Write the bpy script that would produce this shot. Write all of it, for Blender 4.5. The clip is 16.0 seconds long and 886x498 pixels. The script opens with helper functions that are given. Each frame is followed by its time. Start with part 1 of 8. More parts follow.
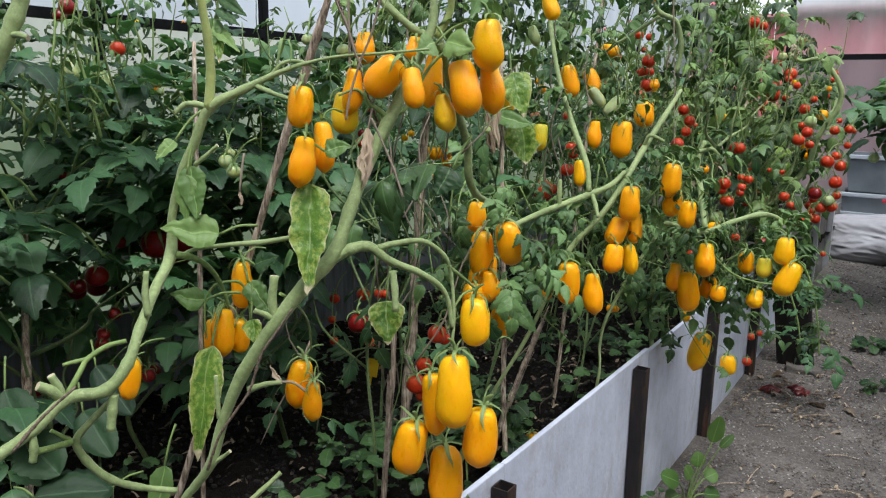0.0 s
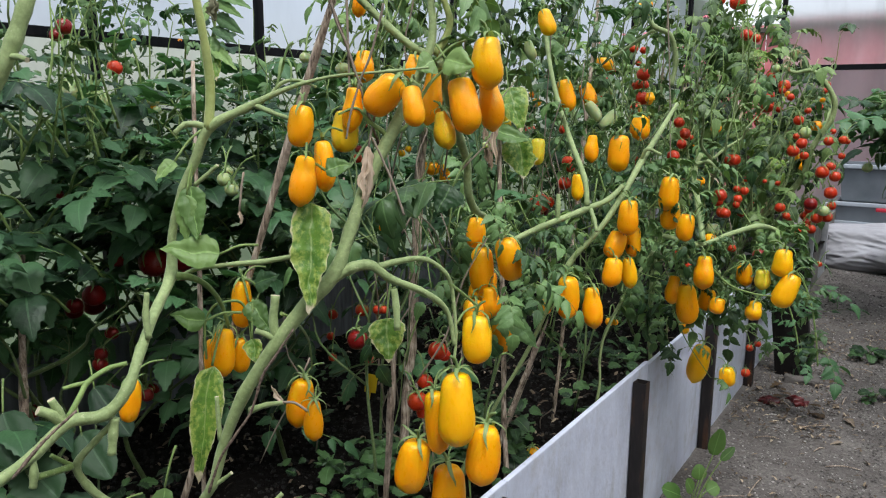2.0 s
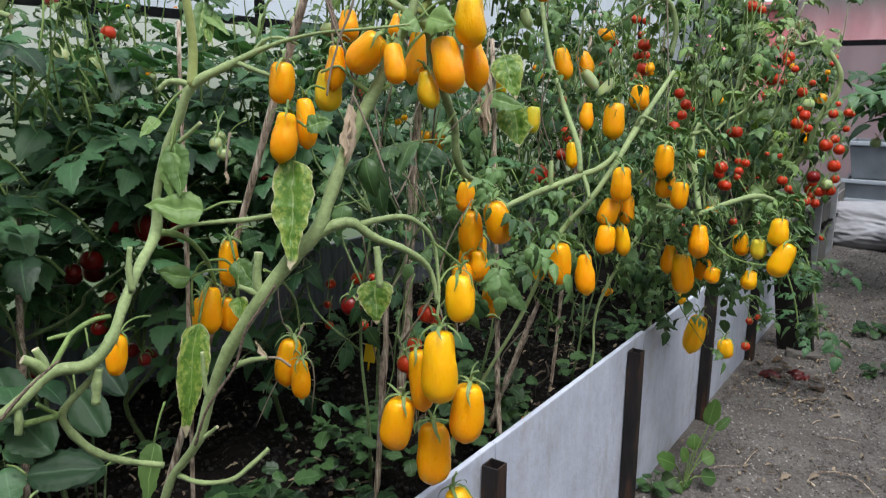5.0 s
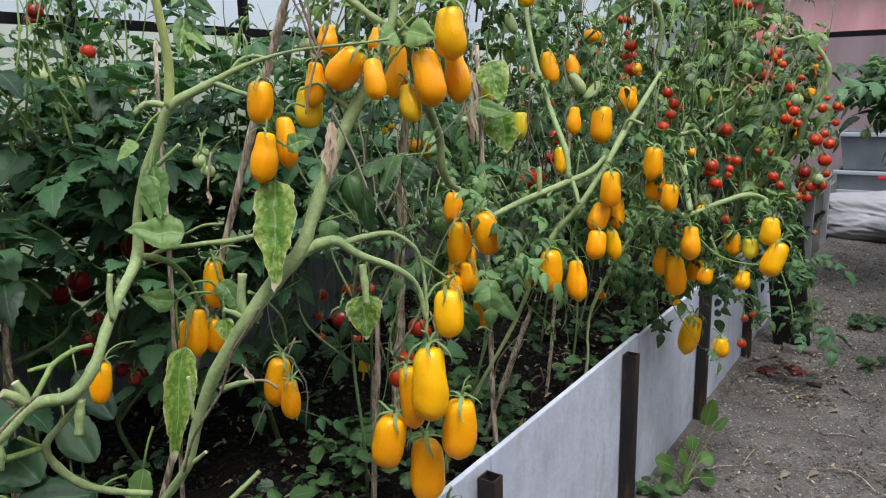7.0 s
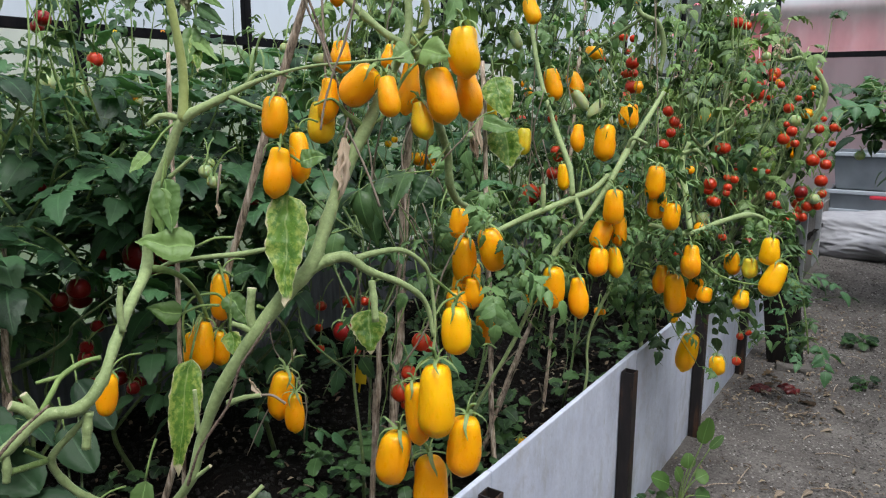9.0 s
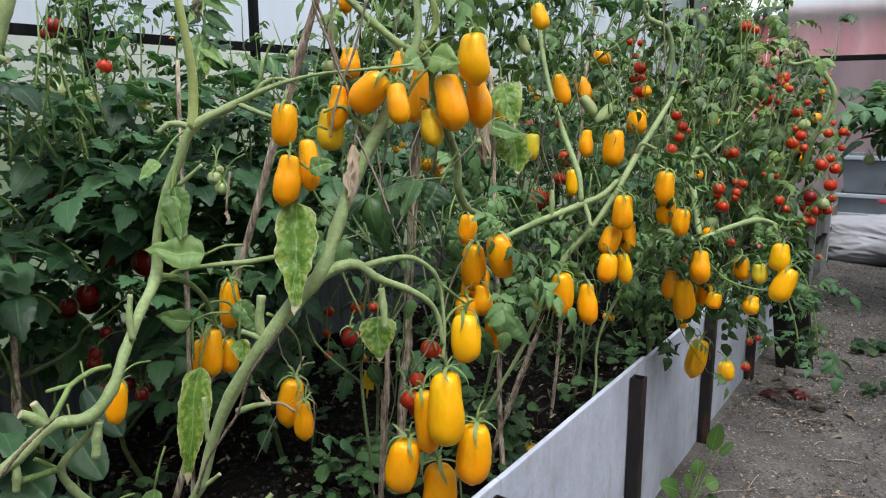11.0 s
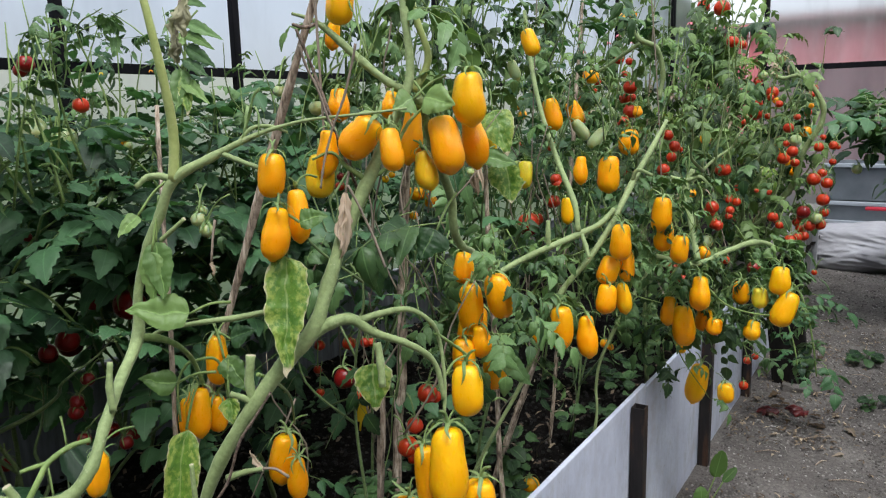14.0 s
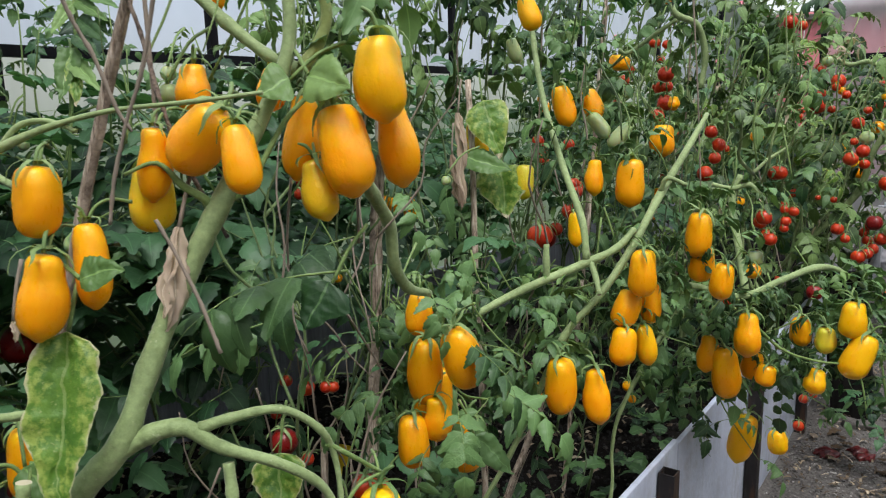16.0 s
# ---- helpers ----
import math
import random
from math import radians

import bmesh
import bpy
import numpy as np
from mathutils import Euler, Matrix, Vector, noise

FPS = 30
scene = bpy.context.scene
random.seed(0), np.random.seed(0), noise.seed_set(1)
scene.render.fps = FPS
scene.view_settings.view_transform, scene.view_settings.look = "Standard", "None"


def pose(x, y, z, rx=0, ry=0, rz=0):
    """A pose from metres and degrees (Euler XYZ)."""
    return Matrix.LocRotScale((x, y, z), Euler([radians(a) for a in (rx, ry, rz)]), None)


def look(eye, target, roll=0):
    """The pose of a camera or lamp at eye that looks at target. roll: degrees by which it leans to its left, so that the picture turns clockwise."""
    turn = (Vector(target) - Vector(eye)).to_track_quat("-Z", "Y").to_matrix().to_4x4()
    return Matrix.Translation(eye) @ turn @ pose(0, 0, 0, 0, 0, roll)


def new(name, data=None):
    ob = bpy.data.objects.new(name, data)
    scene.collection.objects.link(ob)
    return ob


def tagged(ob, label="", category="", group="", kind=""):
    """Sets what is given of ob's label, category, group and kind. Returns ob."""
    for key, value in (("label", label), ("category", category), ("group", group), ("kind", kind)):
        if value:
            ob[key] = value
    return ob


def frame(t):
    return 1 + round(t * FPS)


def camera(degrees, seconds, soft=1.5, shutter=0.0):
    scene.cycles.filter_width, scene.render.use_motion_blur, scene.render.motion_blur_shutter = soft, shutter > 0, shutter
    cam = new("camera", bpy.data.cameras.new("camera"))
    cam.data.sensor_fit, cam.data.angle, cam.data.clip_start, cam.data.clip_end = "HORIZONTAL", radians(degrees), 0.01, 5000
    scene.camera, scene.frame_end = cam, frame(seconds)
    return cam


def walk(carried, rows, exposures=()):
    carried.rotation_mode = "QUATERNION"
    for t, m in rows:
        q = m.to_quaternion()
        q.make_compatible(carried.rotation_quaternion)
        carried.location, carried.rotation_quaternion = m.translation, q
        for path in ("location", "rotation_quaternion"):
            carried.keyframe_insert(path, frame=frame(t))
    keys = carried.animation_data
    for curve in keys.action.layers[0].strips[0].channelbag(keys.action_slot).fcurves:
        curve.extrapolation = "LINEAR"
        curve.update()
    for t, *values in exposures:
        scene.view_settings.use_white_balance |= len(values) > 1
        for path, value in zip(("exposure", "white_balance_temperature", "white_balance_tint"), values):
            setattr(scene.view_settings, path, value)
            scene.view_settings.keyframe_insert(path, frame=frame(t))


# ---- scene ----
cam = camera(61.5, 16.0, 1.15, 0.3)
PATH = [
    (0, (0.087, 0.102, 0.87), (-1.002, 1.729, 0.463), 0.9),
    (0.5, (0.086, 0.101, 0.873), (-1.007, 1.724, 0.461), 1.3),
    (1, (0.083, 0.101, 0.871), (-1.011, 1.725, 0.465), 0.9),
    (1.5, (0.085, 0.098, 0.872), (-1.002, 1.73, 0.478), 0.8),
    (2, (0.08, 0.101, 0.875), (-1.002, 1.741, 0.5), 0.4),
    (2.5, (0.078, 0.103, 0.878), (-1.001, 1.743, 0.497), 0.8),
    (3, (0.085, 0.101, 0.878), (-0.985, 1.749, 0.504), 0.4),
    (3.5, (0.09, 0.103, 0.874), (-0.975, 1.755, 0.508), 0.3),
    (4, (0.091, 0.102, 0.871), (-0.989, 1.745, 0.509), 0.2),
    (4.5, (0.102, 0.108, 0.873), (-0.987, 1.744, 0.501), 0.6),
    (5, (0.11, 0.109, 0.854), (-0.99, 1.724, 0.428), 0.4),
    (5.2, (0.119, 0.109, 0.855), (-0.984, 1.712, 0.396), 0.2),
    (7.3, (0.107, 0.126, 0.867), (-0.983, 1.752, 0.454), -1.2),
    (7.5, (0.105, 0.117, 0.867), (-0.967, 1.756, 0.461), -0.5),
    (8, (0.105, 0.116, 0.869), (-0.966, 1.755, 0.463), -0.4),
    (8.5, (0.099, 0.115, 0.873), (-0.972, 1.756, 0.469), -0.1),
    (11, (0.09, 0.116, 0.878), (-0.999, 1.748, 0.488), -0.1),
    (11.5, (0.088, 0.118, 0.88), (-1.009, 1.746, 0.498), -0.9),
    (12, (0.089, 0.124, 0.837), (-1.003, 1.731, 0.361), -1.8),
    (12.5, (0.088, 0.129, 0.826), (-0.998, 1.729, 0.316), -1.8),
    (13, (0.08, 0.135, 0.845), (-1.006, 1.747, 0.374), -1.6),
    (13.5, (0.081, 0.132, 0.88), (-1.012, 1.757, 0.475), -1.8),
    (14, (0.057, 0.147, 0.908), (-1.005, 1.803, 0.546), -1.3),
    (14.5, (-0.003, 0.221, 0.914), (-1.06, 1.883, 0.564), -1.0),
    (15, (-0.022, 0.325, 0.917), (-1.157, 1.931, 0.55), -0.6),
    (15.5, (-0.022, 0.389, 0.911), (-1.171, 1.982, 0.536), -0.4),
    (16, (-0.011, 0.423, 0.902), (-1.165, 2.012, 0.527), -1.3),
]
EXPOSURE = 0.66
walk(cam, [(t, look(eye, target, roll)) for t, eye, target, roll in PATH], [(0.0, EXPOSURE), (13.5, EXPOSURE), (15.2, EXPOSURE - 0.08), (16.0, EXPOSURE - 0.1)])
SKY, SUN = 0.14, 3.0
PI = math.pi
rnd = random.Random(7)

# ---- world and light: soft overcast daylight through the roof ----
world_sky = bpy.data.worlds.new("sky")
scene.world = world_sky
world_sky.use_nodes = True
wn = world_sky.node_tree
sky = wn.nodes.new("ShaderNodeTexSky")
sky.sky_type, sky.sun_disc = "NISHITA", False
sky.sun_elevation, sky.sun_rotation = radians(52), radians(120)
sky.dust_density, sky.air_density = 4.0, 1.0
wn.nodes["Background"].inputs[1].default_value = SKY
haze = wn.nodes.new("ShaderNodeMixRGB")
haze.inputs[0].default_value = 0.55
haze.inputs[2].default_value = (6.6, 6.7, 6.95, 1)
wn.links.new(sky.outputs[0], haze.inputs[1])
wn.links.new(haze.outputs[0], wn.nodes["Background"].inputs[0])
sun = new("sun", bpy.data.lights.new("sun", "SUN"))
sun.data.energy, sun.data.angle, sun.data.color = SUN, radians(18), (1.0, 0.99, 0.98)
sun.matrix_world = look((0, 0, 10), (0 - 2.5, 3.0, 0))


# ---- materials ----
class Nodes:
    """A small builder of node materials."""

    def __init__(self, name):
        self.mat = bpy.data.materials.new(name)
        self.mat.use_nodes = True
        self.tree = self.mat.node_tree
        self.bsdf = self.tree.nodes["Principled BSDF"]
        self.out = self.tree.nodes["Material Output"]

    def node(self, kind, **values):
        n = self.tree.nodes.new("ShaderNode" + kind)
        for key, value in values.items():
            n.inputs[key.replace("_", " ")].default_value = value
        return n

    def link(self, a, b):
        self.tree.links.new(a, b)

    def coords(self, kind="Object"):
        return self.tree.nodes.new("ShaderNodeTexCoord").outputs[kind]

    def noise(self, scale, detail=4.0, rough=0.55, vec=None):
        n = self.node("TexNoise", Scale=scale, Detail=detail, Roughness=rough)
        self.link(vec or self.coords(), n.inputs["Vector"])
        return n.outputs["Fac"]

    def ramp(self, fac, stops):
        n = self.tree.nodes.new("ShaderNodeValToRGB")
        while len(n.color_ramp.elements) < len(stops):
            n.color_ramp.elements.new(0.5)
        for e, (p, c) in zip(n.color_ramp.elements, stops):
            e.position, e.color = p, (*c, 1)
        self.link(fac, n.inputs[0])
        return n.outputs[0]

    def mix(self, fac, a, b, mode="MIX"):
        n = self.tree.nodes.new("ShaderNodeMixRGB")
        n.blend_type = mode
        for i, v in zip((0, 1, 2), (fac, a, b)):
            if isinstance(v, (int, float)):
                n.inputs[i].default_value = v
            elif isinstance(v, tuple):
                n.inputs[i].default_value = (*v, 1)
            else:
                self.link(v, n.inputs[i])
        return n.outputs[0]

    def math(self, op, a, b=0.0):
        n = self.tree.nodes.new("ShaderNodeMath")
        n.operation = op
        for i, v in zip((0, 1), (a, b)):
            if isinstance(v, (int, float)):
                n.inputs[i].default_value = v
            else:
                self.link(v, n.inputs[i])
        return n.outputs[0]

    def random(self):
        return self.tree.nodes.new("ShaderNodeObjectInfo").outputs["Random"]

    def island(self):
        return self.tree.nodes.new("ShaderNodeNewGeometry").outputs["Random Per Island"]

    def base(self, colour, rough=0.6, bump=None, strength=0.3, distance=0.002, spec=0.5):
        b = self.bsdf
        if isinstance(colour, tuple):
            b.inputs["Base Color"].default_value = (*colour, 1)
        else:
            self.link(colour, b.inputs["Base Color"])
        if isinstance(rough, (int, float)):
            b.inputs["Roughness"].default_value = rough
        else:
            self.link(rough, b.inputs["Roughness"])
        b.inputs["Specular IOR Level"].default_value = spec
        if bump is not None:
            n = self.node("Bump", Strength=strength, Distance=distance)
            self.link(bump, n.inputs["Height"])
            self.link(n.outputs[0], b.inputs["Normal"])
        return self

    def thin(self, colour, share):
        """Lets light through, as a leaf does."""
        t = self.node("BsdfTranslucent")
        if isinstance(colour, tuple):
            t.inputs[0].default_value = (*colour, 1)
        else:
            self.link(colour, t.inputs[0])
        m = self.node("MixShader", Fac=share)
        self.link(self.bsdf.outputs[0], m.inputs[1])
        self.link(t.outputs[0], m.inputs[2])
        self.link(m.outputs[0], self.out.inputs[0])
        return self


def leaf_material(name, dark, light, yellow=0.0, gloss=0.42, through_share=0.2, shine=0.25, joined=False, rib_tone=0.4):
    n = Nodes(name)
    uv = n.node("SeparateXYZ")
    n.link(n.coords("UV"), uv.inputs[0])
    u, v = uv.outputs[0], uv.outputs[1]
    across = n.math("ABSOLUTE", n.math("SUBTRACT", u, 0.5))
    rib = n.math("LESS_THAN", across, 0.025)
    side = n.math("SINE", n.math("SUBTRACT", n.math("MULTIPLY", v, 40.0), n.math("MULTIPLY", across, 34.0)))
    vein = n.math("GREATER_THAN", side, 0.93)
    tone = n.math("ADD", n.math("MULTIPLY", n.island() if joined else n.random(), 0.65), n.math("MULTIPLY", n.noise(20, 6, 0.65), 0.5))
    c = n.ramp(tone, [(0.26, dark), (0.80, light)])
    c = n.mix(n.math("MULTIPLY", vein, 0.05), c, tuple(min(1, 1.6 * x + 0.02) for x in light))
    c = n.mix(n.math("MULTIPLY", rib, rib_tone), c, tuple(min(1, 1.9 * x + 0.03) for x in light))
    if yellow:
        spots = n.ramp(n.noise(85, 6, 0.65), [(0.60 - yellow * 0.17, (0, 0, 0)), (0.70 - yellow * 0.12, (1, 1, 1))])
        rim = n.ramp(n.math("ADD", across, n.math("MULTIPLY", n.noise(60, 3), 0.10)), [(0.515 - 0.075 * yellow, (0, 0, 0)), (0.56 - 0.07 * yellow, (1, 1, 1))])
        c = n.mix(n.math("MULTIPLY", rim, 0.75 * yellow), c, (0.62, 0.55, 0.40))
        c = n.mix(n.math("MULTIPLY", spots, 0.7), c, (0.36, 0.37, 0.07))
    relief = n.math("ADD", n.math("MULTIPLY", side, 0.02), n.math("MULTIPLY", n.noise(80, 3), 0.8))
    n.base(c, gloss, relief, 0.6, 0.002, shine)
    n.thin(n.mix(1.0, c, (1.25, 1.35, 0.7), "MULTIPLY"), through_share)
    return n.mat


def sick_leaf_material(name):
    """A yellowing leaf: green along the veins, pale blotches that grow towards a dry ivory rim."""
    n = Nodes(name)
    uv = n.node("SeparateXYZ")
    n.link(n.coords("UV"), uv.inputs[0])
    u, v = uv.outputs[0], uv.outputs[1]
    across = n.math("ABSOLUTE", n.math("SUBTRACT", u, 0.5))
    side = n.math("SINE", n.math("SUBTRACT", n.math("MULTIPLY", v, 36.0), n.math("MULTIPLY", across, 30.0)))
    green = n.ramp(n.noise(70, 6, 0.65), [(0.3, (0.05, 0.135, 0.016)), (0.7, (0.14, 0.265, 0.035))])
    grade = n.math("ADD", n.math("MULTIPLY", n.noise(150, 6, 0.7), 1.0), n.math("MULTIPLY", across, 0.42))
    grade = n.math("ADD", grade, n.math("MULTIPLY", side, -0.035))
    c = n.mix(n.ramp(grade, [(0.57, (0, 0, 0)), (0.72, (0.85, 0.85, 0.85))]), green, (0.31, 0.39, 0.085))
    dead = n.ramp(n.math("ADD", v, n.math("MULTIPLY", n.noise(60, 4), 0.16)), [(0.98, (0, 0, 0)), (1.04, (1, 1, 1))])
    c = n.mix(dead, c, (0.50, 0.44, 0.30))
    pale = n.ramp(n.noise(330, 4, 0.6), [(0.63, (0, 0, 0)), (0.70, (1, 1, 1))])
    c = n.mix(n.math("MULTIPLY", pale, 0.45), c, (0.42, 0.45, 0.20))
    c = n.mix(n.math("MULTIPLY", n.math("LESS_THAN", across, 0.022), 0.6), c, (0.27, 0.36, 0.12))
    rim = n.ramp(n.math("ADD", across, n.math("MULTIPLY", n.noise(110, 6, 0.7), 0.26)), [(0.585, (0, 0, 0)), (0.63, (1, 1, 1))])
    c = n.mix(n.math("MULTIPLY", rim, 0.75), c, (0.55, 0.50, 0.34))
    n.base(c, 0.45, n.math("ADD", n.math("MULTIPLY", side, 0.08), n.noise(110, 4)), 0.8, 0.002, 0.4)
    n.thin(n.mix(1.0, c, (1.2, 1.3, 0.7), "MULTIPLY"), 0.2)
    return n.mat


def fruit_material(name, top, low, blush):
    n = Nodes(name)
    z = n.node("SeparateXYZ")
    n.link(n.coords("Object"), z.inputs[0])
    along = n.math("ADD", n.math("MULTIPLY", z.outputs[2], -1.0), n.math("MULTIPLY", n.noise(2.2, 2), 0.35))
    c = n.ramp(along, [(0.1, top), (0.75, low)])
    c = n.mix(n.math("MULTIPLY", n.random(), 0.55), c, blush)
    freckle = n.ramp(n.noise(42, 3, 0.6), [(0.60, (0, 0, 0)), (0.72, (1, 1, 1))])
    c = n.mix(n.math("MULTIPLY", freckle, 0.15), c, tuple(0.8 * x for x in low))
    n.base(c, n.ramp(n.noise(9, 4), [(0.3, (0.25, 0.25, 0.25)), (0.8, (0.40, 0.40, 0.40))]), n.noise(12, 4), 0.12, 0.01, 0.4)
    b = n.bsdf
    b.inputs["Subsurface Weight"].default_value = 0.5
    b.inputs["Subsurface Radius"].default_value = (1.0, 0.5, 0.12)
    b.inputs["Subsurface Scale"].default_value = 0.008
    return n.mat


def stem_material(name, low, high, fuzz=0.5, relief=0.5):
    n = Nodes(name)
    c = n.ramp(n.math("ADD", n.math("MULTIPLY", n.noise(24, 4), 0.5), n.math("MULTIPLY", n.noise(190, 5, 0.7), 0.5)), [(0.36, low), (0.64, high)])
    scar = n.ramp(n.noise(48, 6, 0.72), [(0.60, (0, 0, 0)), (0.70, (1, 1, 1))])
    c = n.mix(n.math("MULTIPLY", scar, 0.34), c, (0.27, 0.235, 0.16))
    pale = n.ramp(n.noise(150, 3, 0.5), [(0.68, (0, 0, 0)), (0.73, (1, 1, 1))])
    c = n.mix(n.math("MULTIPLY", pale, 0.25), c, (0.50, 0.52, 0.34))
    wart = n.node("TexVoronoi", Scale=230.0)
    n.link(n.coords(), wart.inputs["Vector"])
    dot = n.math("MULTIPLY", n.math("LESS_THAN", wart.outputs["Distance"], 0.16), n.math("GREATER_THAN", n.noise(30, 3), 0.52))
    c = n.mix(n.math("MULTIPLY", dot, 0.3), c, (0.52, 0.55, 0.36))
    height = n.math("ADD", n.noise(260, 4), n.math("MULTIPLY", n.noise(40, 4), 1.8))
    n.base(c, 0.55, n.math("ADD", height, n.math("MULTIPLY", dot, 0.8)), relief, 0.0016, 0.25)
    n.bsdf.inputs["Sheen Weight"].default_value = fuzz * 0.3
    n.bsdf.inputs["Sheen Roughness"].default_value = 0.4
    return n.mat


M = {}
M["leaf"] = leaf_material("tomato leaf", (0.016, 0.050, 0.015), (0.118, 0.218, 0.074), 0.0, 0.45, 0.13, 0.36, False, 0.22)
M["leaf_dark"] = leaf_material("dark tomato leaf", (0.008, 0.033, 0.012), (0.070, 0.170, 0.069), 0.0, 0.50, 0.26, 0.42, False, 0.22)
M["leaf_pale"] = leaf_material("pale leaf", (0.085, 0.165, 0.045), (0.18, 0.29, 0.09), 0.0, 0.45, 0.2, 0.3)
M["leaf_sick"] = sick_leaf_material("yellowing leaf")
M["leaf_far"] = leaf_material("sunlit tomato leaf", (0.011, 0.033, 0.010), (0.158, 0.252, 0.078), 0.0, 0.46, 0.11, 0.34)
M["weed"] = leaf_material("weed leaf", (0.008, 0.028, 0.009), (0.055, 0.120, 0.040))
M["weed_mat"] = leaf_material("small weed leaf", (0.006, 0.022, 0.008), (0.066, 0.138, 0.045), 0.0, 0.45, 0.15, 0.35, True)
M["dock"] = leaf_material("broad weed leaf", (0.010, 0.030, 0.013), (0.026, 0.062, 0.026), 0.0, 0.55, 0.12, 0.25)
M["dry"] = leaf_material("dry leaf", (0.29, 0.21, 0.15), (0.58, 0.47, 0.36), 0.0, 0.8)
M["withered"] = leaf_material("withered grey leaf", (0.10, 0.10, 0.06), (0.36, 0.35, 0.23), 0.0, 0.8)
M["stem"] = stem_material("green stem", (0.16, 0.215, 0.085), (0.315, 0.405, 0.18))
M["stem_fresh"] = stem_material("fresh yellow green stem", (0.27, 0.33, 0.10), (0.42, 0.49, 0.18), 0.5, 0.2)
M["stem_thin"] = stem_material("thin stalk", (0.10, 0.165, 0.045), (0.23, 0.33, 0.105))
# darker copy of the stem, the shade among the plants put into its colour
M["stem_shaded"] = stem_material("dull green old stalk", (0.055, 0.092, 0.032), (0.150, 0.215, 0.078))
M["cut"] = Nodes("cut end").base((0.46, 0.42, 0.28), 0.8).mat
M["calyx"] = leaf_material("calyx", (0.12, 0.205, 0.07), (0.23, 0.33, 0.135))
M["orange"] = fruit_material("orange tomato", (0.98, 0.50, 0.006), (0.98, 0.375, 0.003), (0.98, 0.41, 0.003))
M["yellow"] = fruit_material("yellow tomato", (0.97, 0.58, 0.008), (0.96, 0.48, 0.004), (0.97, 0.43, 0.003))
M["lime"] = fruit_material("lime yellow tomato", (0.55, 0.50, 0.05), (0.78, 0.60, 0.04), (0.72, 0.62, 0.05))
M["turning"] = fruit_material("turning tomato", (0.58, 0.46, 0.02), (0.86, 0.55, 0.018), (0.80, 0.47, 0.014))
M["green"] = fruit_material("green tomato", (0.27, 0.36, 0.15), (0.36, 0.44, 0.21), (0.42, 0.48, 0.26))
M["red"] = fruit_material("red tomato", (0.62, 0.085, 0.018), (0.53, 0.038, 0.010), (0.41, 0.022, 0.008))
# darker copy of the red, with the shade under the plants put in
M["deep_red"] = fruit_material("deep red tomato", (0.26, 0.012, 0.008), (0.22, 0.006, 0.006), (0.16, 0.008, 0.008))


def bark_material():
    n = Nodes("weathered stake wood")
    w = n.node("TexNoise", Scale=260.0, Detail=8.0, Roughness=0.7)
    mp = n.node("Mapping", Scale=(1, 1, 0.06))
    n.link(n.coords(), mp.inputs[0])
    n.link(mp.outputs[0], w.inputs["Vector"])
    c = n.ramp(n.math("ADD", n.math("MULTIPLY", w.outputs["Fac"], 0.7), n.math("MULTIPLY", n.noise(45, 5), 0.3)), [(0.40, (0.085, 0.060, 0.042)), (0.5, (0.36, 0.28, 0.21)), (0.60, (0.62, 0.53, 0.43))])
    n.base(c, 0.85, w.outputs["Fac"], 0.9, 0.002)
    return n.mat


M["bark"] = bark_material()
M["peel"] = Nodes("peeling bark")
M["peel"] = M["peel"].base(M["peel"].ramp(M["peel"].noise(70, 6, 0.7), [(0.35, (0.10, 0.07, 0.05)), (0.65, (0.42, 0.34, 0.27))]), 0.9, M["peel"].noise(150, 5), 0.7, 0.002).mat


def dirt_material(name, stops, scale, bump, rough=0.95):
    n = Nodes(name)
    grain = n.noise(scale * 14, 6, 0.7)
    big = n.noise(scale, 4)
    mixf = n.math("ADD", n.math("MULTIPLY", big, 0.45), n.math("MULTIPLY", grain, 0.55))
    pebble = n.node("TexVoronoi", Scale=scale * 40)
    n.link(n.coords(), pebble.inputs["Vector"])
    c = n.mix(0.25, n.ramp(mixf, stops), n.ramp(pebble.outputs["Color"], [(0.1, stops[0][1]), (0.9, stops[-1][1])]))
    n.base(c, rough, n.math("ADD", grain, n.math("MULTIPLY", pebble.outputs["Distance"], 0.7)), 0.8, bump, 0.06)
    return n.mat


M["path"] = dirt_material("sandy gravel", [(0.32, (0.055, 0.049, 0.045)), (0.5, (0.125, 0.114, 0.106)), (0.68, (0.235, 0.217, 0.203))], 7.0, 0.005)
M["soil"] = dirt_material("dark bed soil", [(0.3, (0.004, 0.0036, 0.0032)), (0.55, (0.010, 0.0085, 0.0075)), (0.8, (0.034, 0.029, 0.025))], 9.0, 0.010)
M["pebble"] = Nodes("pebbles")
M["pebble"] = M["pebble"].base(M["pebble"].ramp(M["pebble"].island(), [(0.0, (0.05, 0.045, 0.042)), (0.5, (0.135, 0.124, 0.115)), (0.9, (0.24, 0.225, 0.21)), (1.0, (0.40, 0.38, 0.36))]), 0.9).mat
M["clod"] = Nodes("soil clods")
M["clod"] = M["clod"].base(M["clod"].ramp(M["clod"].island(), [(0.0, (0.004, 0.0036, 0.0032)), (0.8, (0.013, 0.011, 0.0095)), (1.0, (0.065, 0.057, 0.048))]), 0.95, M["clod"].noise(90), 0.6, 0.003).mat


